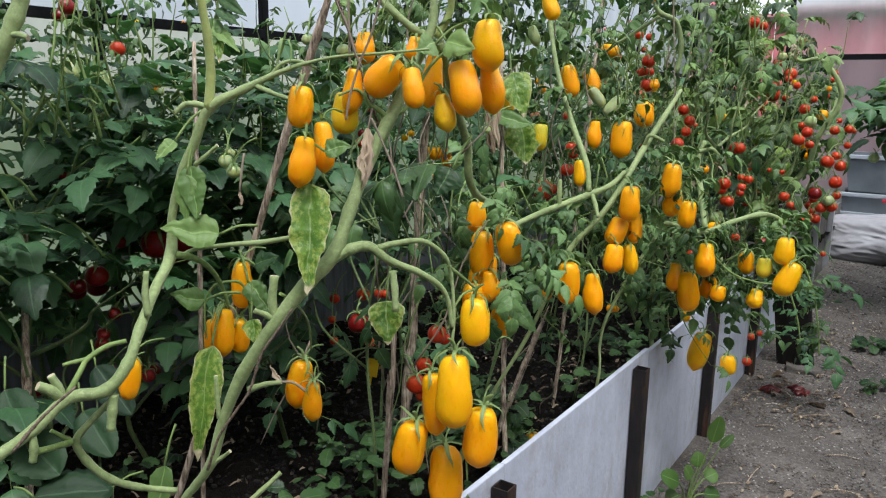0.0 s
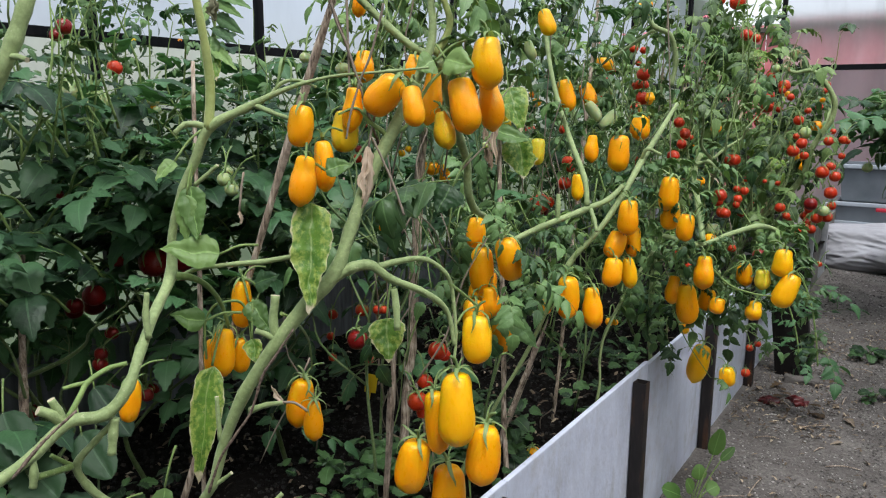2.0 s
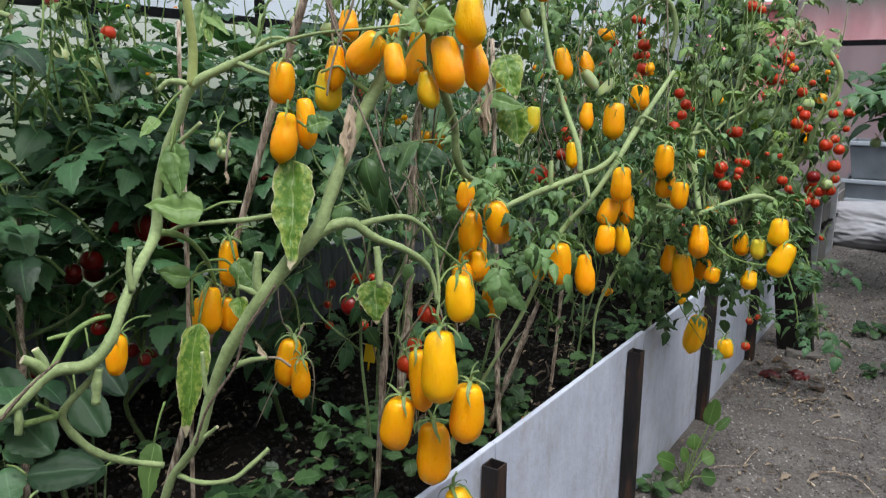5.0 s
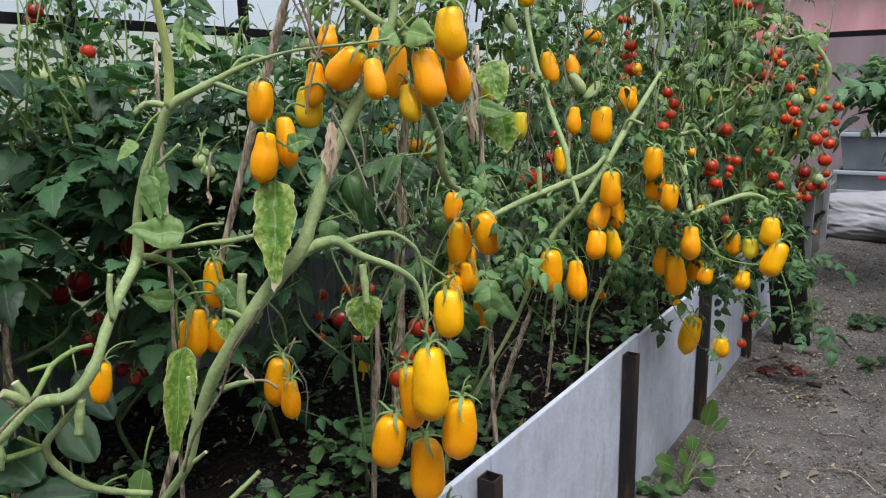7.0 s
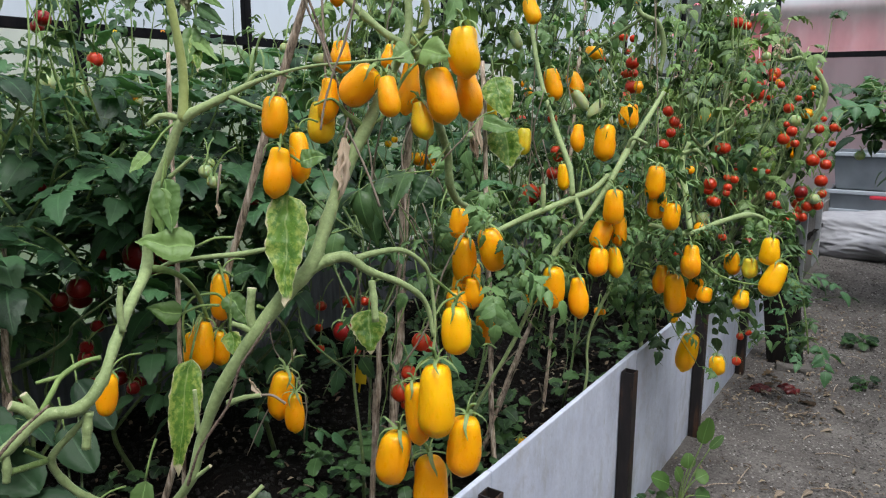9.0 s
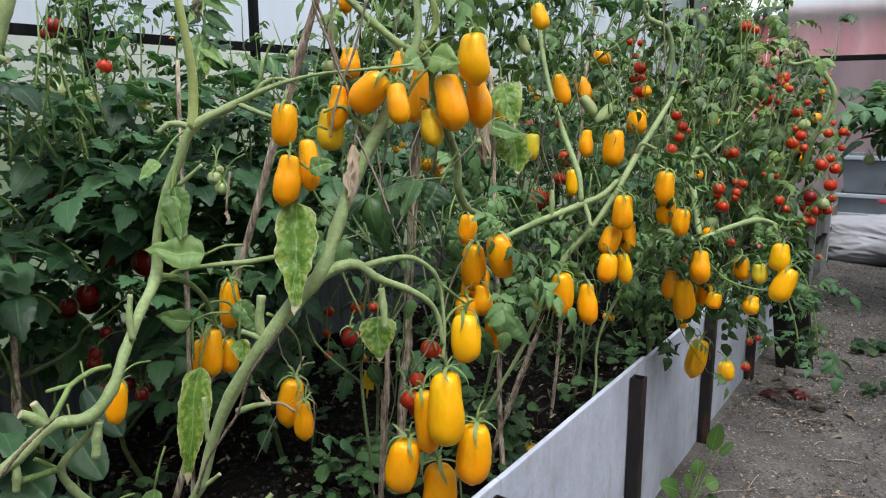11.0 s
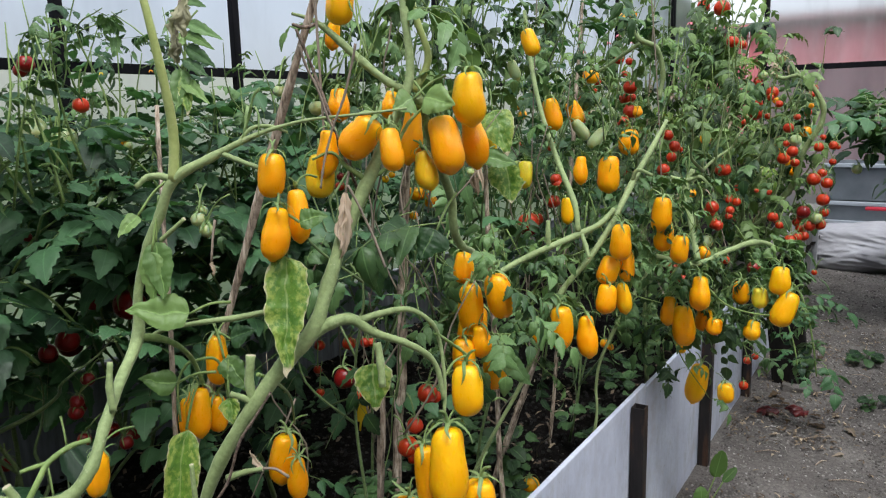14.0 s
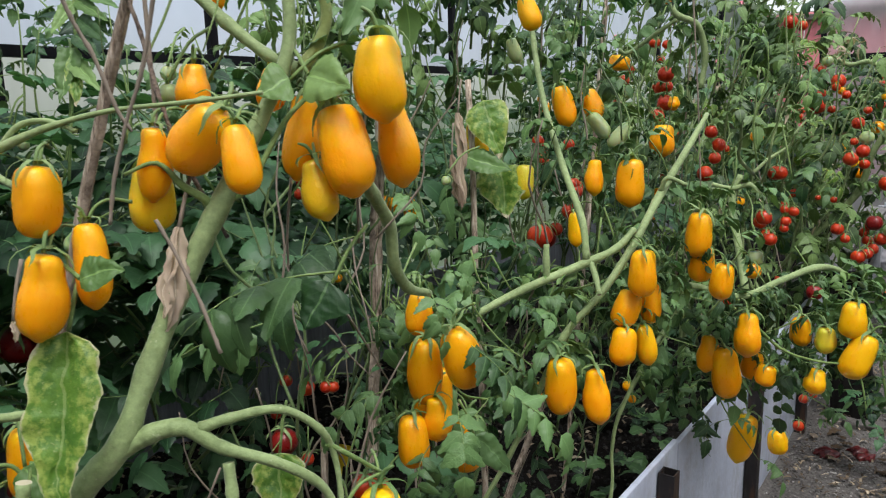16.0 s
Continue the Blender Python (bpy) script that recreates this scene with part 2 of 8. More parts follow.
def board_material():
    n = Nodes("white painted board")
    mp = n.node("Mapping", Scale=(1, 1, 0.5))
    n.link(n.coords(), mp.inputs[0])
    streak = n.node("TexNoise", Scale=17.0, Detail=6.0, Roughness=0.62)
    n.link(mp.outputs[0], streak.inputs["Vector"])
    c = n.ramp(streak.outputs["Fac"], [(0.3, (0.47, 0.515, 0.63)), (0.5, (0.55, 0.60, 0.72)), (0.7, (0.62, 0.67, 0.79))])
    stain = n.ramp(n.noise(6, 9, 0.78), [(0.52, (0, 0, 0)), (0.72, (1, 1, 1))])
    c = n.mix(n.math("MULTIPLY", stain, 0.6), c, (0.36, 0.33, 0.29))
    blotch = n.ramp(n.noise(38, 8, 0.75), [(0.40, (0, 0, 0)), (0.62, (1, 1, 1))])
    c = n.mix(n.math("MULTIPLY", blotch, 0.30), c, (0.41, 0.425, 0.49))
    speck = n.ramp(n.noise(75, 4, 0.6), [(0.70, (0, 0, 0)), (0.80, (1, 1, 1))])
    c = n.mix(n.math("MULTIPLY", speck, 0.3), c, (0.24, 0.21, 0.17))
    run = n.node("Mapping", Scale=(1, 1, 0.05))
    n.link(n.coords(), run.inputs[0])
    drip = n.ramp(n.noise(26, 7, 0.7, run.outputs[0]), [(0.54, (0, 0, 0)), (0.70, (1, 1, 1))])
    c = n.mix(n.math("MULTIPLY", drip, n.math("MULTIPLY", n.noise(7, 4), 0.4)), c, (0.27, 0.26, 0.23))
    soft = n.node("Mapping", Scale=(1, 1, 0.4))
    n.link(n.coords(), soft.inputs[0])
    smudge = n.ramp(n.noise(13, 9, 0.75, soft.outputs[0]), [(0.55, (0, 0, 0)), (0.66, (1, 1, 1))])
    c = n.mix(n.math("MULTIPLY", smudge, 0.5), c, (0.31, 0.325, 0.34))
    scratch = n.ramp(n.noise(95, 7, 0.8, soft.outputs[0]), [(0.62, (0, 0, 0)), (0.68, (1, 1, 1))])
    c = n.mix(n.math("MULTIPLY", scratch, 0.45), c, (0.25, 0.245, 0.22))
    mud = n.ramp(n.noise(130, 5, 0.7), [(0.66, (0, 0, 0)), (0.72, (1, 1, 1))])
    c = n.mix(n.math("MULTIPLY", mud, 0.4), c, (0.20, 0.17, 0.13))
    n.base(c, 0.6, n.noise(75, 6, 0.65), 0.5, 0.003)
    return n.mat


M["board"] = board_material()


def steel_material(name, dark, rust, shine=0.3):
    n = Nodes(name)
    mp = n.node("Mapping", Scale=(1, 1, 0.15))
    n.link(n.coords(), mp.inputs[0])
    s = n.node("TexNoise", Scale=45.0, Detail=6.0, Roughness=0.65)
    n.link(mp.outputs[0], s.inputs["Vector"])
    c = n.ramp(s.outputs["Fac"], [(0.35, dark), (0.52, tuple(1.8 * x for x in dark)), (0.70, rust)])
    n.base(c, 0.55, n.math("ADD", s.outputs["Fac"], n.noise(160, 4)), 0.4, 0.001, shine)
    return n.mat


M["steel"] = steel_material("dark rusty steel", (0.010, 0.0085, 0.0085), (0.11, 0.052, 0.027))
M["black_steel"] = steel_material("black painted steel", (0.004, 0.004, 0.005), (0.012, 0.011, 0.012), 0.08)
M["white_metal"] = Nodes("dull white metal")
M["white_metal"] = M["white_metal"].base(M["white_metal"].ramp(M["white_metal"].noise(14), [(0.3, (0.25, 0.26, 0.28)), (0.7, (0.42, 0.43, 0.46))]), 0.45).mat


def plank_material(name, a, b):
    n = Nodes(name)
    mp = n.node("Mapping", Scale=(1, 1, 0.12))
    n.link(n.coords(), mp.inputs[0])
    s = n.node("TexNoise", Scale=60.0, Detail=7.0, Roughness=0.65)
    n.link(mp.outputs[0], s.inputs["Vector"])
    n.base(n.ramp(s.outputs["Fac"], [(0.3, a), (0.7, b)]), 0.85, s.outputs["Fac"], 0.6, 0.002, 0.15)
    return n.mat


M["dark_wood"] = plank_material("dark wet wood", (0.005, 0.0045, 0.004), (0.02, 0.017, 0.016))
M["path_leaf"] = leaf_material("dusty dry leaf", (0.085, 0.065, 0.048), (0.27, 0.215, 0.165), 0.0, 0.85)
M["grey_board"] = plank_material("dull grey painted board", (0.10, 0.108, 0.122), (0.22, 0.235, 0.26))
M["grey_wood"] = plank_material("grey weathered wood", (0.10, 0.095, 0.09), (0.25, 0.24, 0.23))


def panel_material(name, clear, tint, blur=0.5):
    """Cloudy polycarbonate: light passes, shapes behind it blur."""
    n = Nodes(name)
    mp = n.node("Mapping", Scale=(1, 1, 0.35), Rotation=(0.5, 0.3, 0))
    n.link(n.coords(), mp.inputs[0])
    film = n.ramp(n.noise(3.0, 5, 0.6, mp.outputs[0]), [(0.3, tuple(0.72 * x for x in tint)), (0.55, tint), (0.75, tuple(min(1.0, 1.06 * x) for x in tint))])
    t = n.node("BsdfTranslucent")
    n.link(film, t.inputs[0])
    r = n.node("BsdfRefraction", Roughness=blur, IOR=1.15)
    n.link(film, r.inputs[0])
    m = n.node("MixShader", Fac=clear)
    n.link(t.outputs[0], m.inputs[1])
    n.link(r.outputs[0], m.inputs[2])
    g = n.node("BsdfGlossy", Roughness=0.3)
    g2 = n.node("MixShader", Fac=0.05)
    n.link(m.outputs[0], g2.inputs[1])
    n.link(g.outputs[0], g2.inputs[2])
    n.link(g2.outputs[0], n.out.inputs[0])
    return n.mat


M["panel"] = panel_material("cloudy polycarbonate", 0.8, (0.63, 0.668, 0.745))
# dark tint of the unseen east wall, set to cut side light
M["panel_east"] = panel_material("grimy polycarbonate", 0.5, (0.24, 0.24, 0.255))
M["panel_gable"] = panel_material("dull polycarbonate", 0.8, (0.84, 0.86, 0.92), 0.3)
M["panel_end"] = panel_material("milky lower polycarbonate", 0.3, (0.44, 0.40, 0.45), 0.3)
M["panel_low"] = panel_material("cloudy lower polycarbonate", 0.65, (0.66, 0.68, 0.62))


def roof_material():
    n = Nodes("roof film")
    t = n.node("BsdfTransparent")
    t.inputs[0].default_value = (0.86, 0.88, 0.90, 1)
    d = n.node("BsdfTranslucent")
    d.inputs[0].default_value = (0.85, 0.87, 0.9, 1)
    m = n.node("MixShader", Fac=0.3)
    n.link(t.outputs[0], m.inputs[1])
    n.link(d.outputs[0], m.inputs[2])
    n.link(m.outputs[0], n.out.inputs[0])
    return n.mat


M["roof"] = roof_material()
M["grass"] = dirt_material("grass outside", [(0.3, (0.03, 0.06, 0.015)), (0.55, (0.06, 0.11, 0.03)), (0.8, (0.10, 0.16, 0.05))], 3.0, 0.01)
M["shed_red"] = plank_material("red shed boards", (0.56, 0.17, 0.20), (0.66, 0.24, 0.27))
M["bag"] = Nodes("white woven bag")
M["bag"] = M["bag"].base(M["bag"].ramp(M["bag"].noise(7), [(0.3, (0.25, 0.25, 0.27)), (0.7, (0.36, 0.36, 0.385))]), 0.6, M["bag"].noise(16, 6), 0.5, 0.008).mat
M["tub"] = Nodes("grey blue tub")
M["tub"] = M["tub"].base(M["tub"].ramp(M["tub"].noise(6), [(0.3, (0.11, 0.13, 0.15)), (0.7, (0.19, 0.215, 0.24))]), 0.3).mat
M["tub_rim"] = Nodes("pale tub rim").base((0.36, 0.40, 0.45), 0.3).mat
M["red_plastic"] = Nodes("red plastic").base((0.45, 0.02, 0.04), 0.4).mat
M["blue_plastic"] = Nodes("blue plastic").base((0.05, 0.22, 0.6), 0.4).mat
M["concrete"] = dirt_material("grey concrete", [(0.3, (0.07, 0.065, 0.06)), (0.7, (0.19, 0.175, 0.16))], 12.0, 0.002)
M["twine"] = Nodes("twine").base((0.24, 0.195, 0.15), 0.95).mat
M["old_twine"] = Nodes("old twine")
M["old_twine"] = M["old_twine"].base(M["old_twine"].ramp(M["old_twine"].noise(300, 5), [(0.35, (0.06, 0.04, 0.03)), (0.65, (0.23, 0.17, 0.13))]), 0.9, M["old_twine"].noise(500), 0.8, 0.002).mat
M["label_yellow"] = Nodes("yellow label plastic").base((0.75, 0.52, 0.02), 0.5).mat
M["flower"] = Nodes("yellow flower").base((0.85, 0.62, 0.02), 0.6).mat
M["marigold"] = Nodes("orange flower").base((0.85, 0.30, 0.01), 0.6).mat
M["pink_flower"] = Nodes("pink flower").base((0.75, 0.22, 0.28), 0.6).mat
M["far_leaf"] = leaf_material("far tree leaf", (0.025, 0.05, 0.018), (0.07, 0.12, 0.045))


# ---- shape helpers ----
def mesh_from(bm, name, mat, smooth=True):
    me = bpy.data.meshes.new(name)
    bm.to_mesh(me)
    bm.free()
    for m in (mat if isinstance(mat, (list, tuple)) else [mat]):
        me.materials.append(m)
    if smooth:
        me.shade_smooth()
    return me


def part(name, bm, mat, parent, label="", smooth=False):
    """One mesh object under a thing or under a part."""
    me = bm if isinstance(bm, bpy.types.Mesh) else mesh_from(bm, name, mat, smooth)
    ob = new(name, me)
    ob.parent = parent
    return tagged(ob, label)


def thing(name, place, label, category, group="", kind=""):
    ob = new(name)
    ob.location = place
    ob.empty_display_size = 0.05
    return tagged(ob, label, category, group, kind)


def rounded_box(size, centre=(0, 0, 0), bevel=0.003, bm=None, turn=None):
    own = bmesh.new()
    bmesh.ops.create_cube(own, size=1.0)
    for v in own.verts:
        v.co = Vector(v.co[i] * size[i] for i in range(3))
    if bevel:
        bmesh.ops.bevel(own, geom=own.edges[:], offset=min(bevel, 0.45 * min(size)), segments=2, profile=0.6, affect="EDGES")
    m = Matrix.Translation(centre) @ (turn or Matrix())
    own.transform(m)
    if bm is None:
        return own
    me = bpy.data.meshes.new("t")
    own.to_mesh(me)
    own.free()
    bm.from_mesh(me)
    bpy.data.meshes.remove(me)
    return bm


def curve_points(points, steps):
    """Catmull-Rom through the given (x, y, z, r) points."""
    p = [np.array(q, float) for q in points]
    p = [2 * p[0] - p[1]] + p + [2 * p[-1] - p[-2]]
    out = []
    for i in range(1, len(p) - 2):
        for k in range(steps):
            t = k / steps
            out.append(0.5 * (2 * p[i] + (p[i + 1] - p[i - 1]) * t + (2 * p[i - 1] - 5 * p[i] + 4 * p[i + 1] - p[i + 2]) * t * t + (3 * p[i] - p[i - 1] - 3 * p[i + 1] + p[i + 2]) * t ** 3))
    out.append(p[-2])
    return out


def tube(points, steps=6, sides=9, wobble=0.06, origin=(0, 0, 0), seed=0, bm=None, knots=0.0):
    """A swept stalk along (x, y, z, radius) points, slightly uneven, with flat ends."""
    rg = random.Random(seed)
    bm = bm or bmesh.new()
    pts = curve_points(points, steps)
    o = Vector(origin)
    side = None
    rings = []
    for i, q in enumerate(pts):
        a, b = pts[max(0, i - 1)], pts[min(len(pts) - 1, i + 1)]
        d = Vector([float(w) for w in (b - a)[:3]]).normalized()
        if side is None:
            side = d.orthogonal().normalized()
        side = (side - d * side.dot(d)).normalized()
        up = d.cross(side)
        knot = 0.14 * math.exp(-((i % steps if i % steps < steps / 2 else steps - i % steps) / 0.9) ** 2) * knots * (0.4 + 0.6 * ((i // steps * 7 + seed) % 3) / 2)
        r = float(max(q[3], 0.0004)) * (1 + rg.uniform(-wobble, wobble) + knot + 0.09 * knots * noise.noise(Vector((i * 0.31, seed, 0.5))))
        c = Vector([float(w) for w in q[:3]]) - o
        rings.append([bm.verts.new(c + r * (1 + rg.uniform(-wobble, wobble)) * (math.cos(k * 2 * PI / sides) * side + math.sin(k * 2 * PI / sides) * up)) for k in range(sides)])
    for a, b in zip(rings, rings[1:]):
        for k in range(sides):
            f = bm.faces.new((a[k], a[(k + 1) % sides], b[(k + 1) % sides], b[k]))
            f.smooth = True
    bm.faces.new(rings[0][::-1])
    bm.faces.new(rings[-1])
    return bm


def leaflet(bm, base, direction, normal, length, width, lobes=5, droop=0.3, fold=0.25, curl=0.0, rg=rnd, ruffle=0.06, notch_depth=0.2, blunt=False, fine=3, plain=False):
    """One leaflet with forward-pointing lobes, a sunk midrib and puckered halves."""
    uv = bm.loops.layers.uv.verify()
    d = Vector(direction).normalized()
    n = (Vector(normal) - d * Vector(normal).dot(d)).normalized()
    s = d.cross(n)
    rows = fine * lobes + 1
    cols = ((-1.0, 0.0), (0.0, 0.5), (1.0, 1.0)) if plain else ((-1.0, 0.0), (-0.55, 0.225), (0.0, 0.5), (0.55, 0.775), (1.0, 1.0))
    last = len(cols) - 1
    grid = []
    pos = Vector(base)
    shift = rg.uniform(0, 0.4)
    for i in range(rows + 1):
        t = i / rows
        h = (max(0.0, math.sin(PI * min(1, t ** 0.58))) ** 0.8) * (1 - 0.3 * t * t)
        if blunt:
            h = max(0.0, math.sin(PI * min(1, t ** 0.85))) ** 0.55
        ang = droop * t * 1.5
        dd = d * math.cos(ang) - n * math.sin(ang)
        nn = n * math.cos(ang) + d * math.sin(ang)
        if i:
            pos = pos + dd * (length / rows)
        if i in (0, rows):
            grid.append([bm.verts.new(pos)] * (last + 1))
            continue
        line = []
        for c, u in cols:
            ph = (t * lobes + (shift if c > 0 else 0.0)) % 1.0
            tooth = 1 - notch_depth * 1.5 * (1 - ph) ** 1.4
            w = 0.5 * width * h * (tooth * (1 + rg.uniform(-0.06, 0.06)) if abs(c) == 1 else 1.0)
            side = c * w
            lift = fold * abs(side) - curl * abs(side) * abs(c)
            if abs(c) == 1:
                lift += rg.uniform(-ruffle, ruffle) * width * 0.5
            elif c:
                lift += (0.10 + rg.uniform(-0.5, 0.5) * ruffle) * w
            reach = dd * (min(1.0, notch_depth / 0.1) * 0.5 * length / rows * (1 if ph > 0.5 else -0.2)) if abs(c) == 1 else Vector((0, 0, 0))
            line.append(bm.verts.new(pos + s * side * math.cos(curl * t) + nn * lift + reach))
        grid.append(line)
    for i in range(rows):
        for j in range(last):
            vs = [grid[i][j], grid[i][j + 1], grid[i + 1][j + 1], grid[i + 1][j]]
            co = [(cols[j][1], i / rows), (cols[j + 1][1], i / rows), (cols[j + 1][1], (i + 1) / rows), (cols[j][1], (i + 1) / rows)]
            keep = [k for k in range(4) if vs[k] not in vs[:k]]
            f = bm.faces.new([vs[k] for k in keep])
            f.smooth = True
            for lp, k in zip(f.loops, keep):
                lp[uv].uv = co[k]


def compound_leaf(seed, length=0.2, pairs=3, slim=0.5, droop=0.9, notch=0.2, broad=1.0, limp=1.0, lobes=(3, 4), plain=False):
    """A tomato leaf from the origin along +y: a bent stalk with lobed leaflets, drooping to its tip."""
    rg = random.Random(seed)
    bm = bmesh.new()
    pts, d, p = [], Vector((0, 1, 0.25)).normalized(), Vector((0, 0, 0))
    for i in range(9):
        pts.append((*p, 0.0017 * (1 - 0.75 * i / 8) * length / 0.2))
        a = droop * (i / 8) * 0.32
        d = (Matrix.Rotation(-a + rg.uniform(-0.05, 0.05), 3, "X") @ Matrix.Rotation(rg.uniform(-0.13, 0.13), 3, "Z") @ d).normalized()
        p = p + d * length / 8
    tube(pts, 1, 4, 0.0, bm=bm)
    for f in bm.faces:
        f.material_index = 1
    spots = [0.35 + 0.5 * k / max(1, pairs - 1) for k in range(pairs)]
    for t in spots:
        i = min(7, int(t * 8))
        base = Vector(pts[i][:3])
        along = (Vector(pts[i + 1][:3]) - base).normalized()
        up = Vector((0, 0, 1)) - along * along.z
        for sgn in (-1, 1):
            out = along.cross(up).normalized() * sgn
            di = out * 0.85 + along * rg.uniform(0.35, 0.8) + up * rg.uniform(-0.5, 0.15)
            L = length * rg.uniform(0.26, 0.4) * broad
            leaflet(bm, base + along * rg.uniform(-0.012, 0.012), di, up + out * rg.uniform(-0.4, 0.4), L, L * slim * rg.uniform(0.85, 1.25), rg.choice(lobes), rg.uniform(0.1, 0.9) * limp, rg.uniform(-0.15, 0.5), rg.uniform(0, 0.5), rg, 0.13, notch, False, 2, plain)
        if rg.random() < 0.6:
            di = along.cross(up) * rg.choice((-1, 1)) + along * 0.4
            leaflet(bm, base + along * length * 0.06, di, up, length * 0.12, length * 0.07, 2, 0.3, 0.2, 0, rg, 0.06, 0.2, False, 2, True)
    base, along = Vector(pts[8][:3]), (Vector(pts[8][:3]) - Vector(pts[7][:3])).normalized()
    leaflet(bm, base, along, Vector((0, 0, 1)) - along * along.z, length * 0.42 * broad, length * 0.42 * broad * slim * 1.15, lobes[-1], 0.5, 0.25, 0.2, rg, 0.06, notch, False, 2, plain)
    return bm


def fruit_mesh(seed, waist, nipple, bend, shoulder):
    """A plum tomato hanging from the origin down to z = -1, about one unit wide."""
    rg = random.Random(seed)
    bm = bmesh.new()
    rings, seg = 18, 18
    rows = []
    for i in range(rings + 1):
        t = i / rings
        z = -(1 - math.cos(PI * t)) / 2
        u = -z
        v = u ** 0.96
        r = 0.5 * (max(0.0, 1 - abs(2 * v - 1) ** shoulder)) ** 0.5 * (0.94 + 0.08 * u)
        r *= 1 - waist * math.exp(-((u - 0.27) / 0.18) ** 2) + 0.03 * math.sin(3 * u + seed)
        if u < 0.06:
            z -= 0.035 * (1 - u / 0.06)
        r = max(r, 0.0)
        if nipple and u > 0.95:
            r = max(r * 0.8, 0.05 * (1 - (u - 0.95) / 0.05))
            z -= nipple * (u - 0.95) / 0.05
        cx = bend * math.sin(PI * u)
        dent = [1 + (0.10 * noise.noise(Vector((1.3 * math.cos(k * 2 * PI / seg), 1.3 * math.sin(k * 2 * PI / seg), 2.6 * u + 7 * seed))) + 0.035 * noise.noise(Vector((3 * math.cos(k * 2 * PI / seg), 3 * math.sin(k * 2 * PI / seg), 6 * u + 3 * seed)))) * (1.0 if nipple or shoulder > 2.3 else 0.4) for k in range(seg)]
        if i in (0, rings):
            rows.append([bm.verts.new((cx, 0, z))])
        else:
            rows.append([bm.verts.new((cx + r * dent[k] * (1 + 0.03 * math.cos(4 * a + seed)) * math.cos(a), r * dent[k] * (1 + 0.025 * math.sin(3 * a + seed)) * math.sin(a), z)) for k, a in enumerate([k * 2 * PI / seg for k in range(seg)])])
    for a, b in zip(rows, rows[1:]):
        for k in range(seg):
            k2 = (k + 1) % seg
            if len(a) == 1:
                bm.faces.new((a[0], b[k], b[k2]))
            elif len(b) == 1:
                bm.faces.new((a[k], b[0], a[k2]))
            else:
                bm.faces.new((a[k], b[k], b[k2], a[k2]))
    return bm


def calyx_mesh(seed):
    """Five or six thin sepals, some lying on the shoulders and some curled away, and a bent stalk."""
    rg = random.Random(seed)
    bm = bmesh.new()
    uv = bm.loops.layers.uv.verify()
    n = rg.choice((5, 6))
    lying = ((0.000, 0.003), (0.009, 0.0045), (0.0180, -0.001), (0.0220, -0.008), (0.0232, -0.015), (0.0236, -0.022))
    curled = ((0.000, 0.003), (0.008, 0.0045), (0.015, 0.008), (0.021, 0.010), (0.026, 0.009), (0.029, 0.005))
    for k in range(n):
        a = k * 2 * PI / n + rg.uniform(-0.25, 0.25)
        mix = rg.choice((0.0, 0.0, 0.15, 0.5, 1.0))
        reach = rg.uniform(0.8, 1.15)
        grid = []
        for i, (p, q) in enumerate(zip(lying, curled)):
            r = (p[0] + (q[0] - p[0]) * mix) * (1 if mix < 0.2 else reach)
            z = p[1] + (q[1] - p[1]) * mix if i < 3 else lying[2][1] + (p[1] - lying[2][1]) * reach + (q[1] - p[1]) * mix
            turn = a + 0.12 * math.sin(i + seed + k)
            out, side = Vector((math.cos(turn), math.sin(turn), 0)), Vector((-math.sin(turn), math.cos(turn), 0))
            w = 0.0026 * (0.75, 1.0, 0.9, 0.7, 0.45, 0.06)[i]
            grid.append([bm.verts.new(out * r + side * w * c + Vector((0, 0, z)) + out * 0.0006 * (c == 0)) for c in (-1, 0, 1)])
        for i in range(5):
            for j in range(2):
                f = bm.faces.new((grid[i][j], grid[i][j + 1], grid[i + 1][j + 1], grid[i + 1][j]))
                f.smooth = True
                for lp, co in zip(f.loops, ((j / 2, i / 5), (j / 2 + 0.5, i / 5), (j / 2 + 0.5, i / 5 + 0.2), (j / 2, i / 5 + 0.2))):
                    lp[uv].uv = co
    tube([(0, 0, -0.001, 0.0022), (0.001, 0.001, 0.007, 0.0017), (0.004, 0.003, 0.014, 0.0019), (0.010, 0.007, 0.018, 0.0014)], 2, 6, 0.0, bm=bm)
    return bm


PLUM = {}
for kind_name in ("orange", "yellow", "lime", "turning", "green", "red"):
    PLUM[kind_name] = [mesh_from(fruit_mesh(s, w, nip, b, sh), kind_name + "_tomato", M[kind_name]) for s, w, nip, b, sh in
                       ((1, 0.02, 0.0, 0.02, 3.7), (2, 0.12, 0.03, 0.05, 3.0), (3, 0.05, 0.02, -0.05, 3.4), (4, 0.19, 0.035, 0.07, 2.9), (5, 0.07, 0.0, 0.03, 3.5))]
ROUND = {c: [mesh_from(fruit_mesh(s, 0.0, 0.0, 0.0, 2.15), "round_tomato", M[c]) for s in (11, 12)] for c in ("red", "deep_red", "orange", "green", "yellow")}
CALYX = [mesh_from(calyx_mesh(s), "calyx", M["calyx"]) for s in range(5)]
KINDS = ("orange", "yellow", "lime", "turning", "green", "red")
FRUIT_LABEL = {"orange": "ripe orange plum tomato", "yellow": "golden yellow plum tomato", "lime": "lime yellow unripe tomato", "turning": "olive yellow ripening tomato", "green": "pale green unripe tomato", "red": "glossy red tomato", "deep_red": "dark red overripe tomato"}


# directions from the fruit towards the camera
CAM_SIDE = Vector((0.5, -0.86, 0.05)).normalized()
CAM_SIDE_LEFT = Vector((0.80, -0.47, 0.36)).normalized()


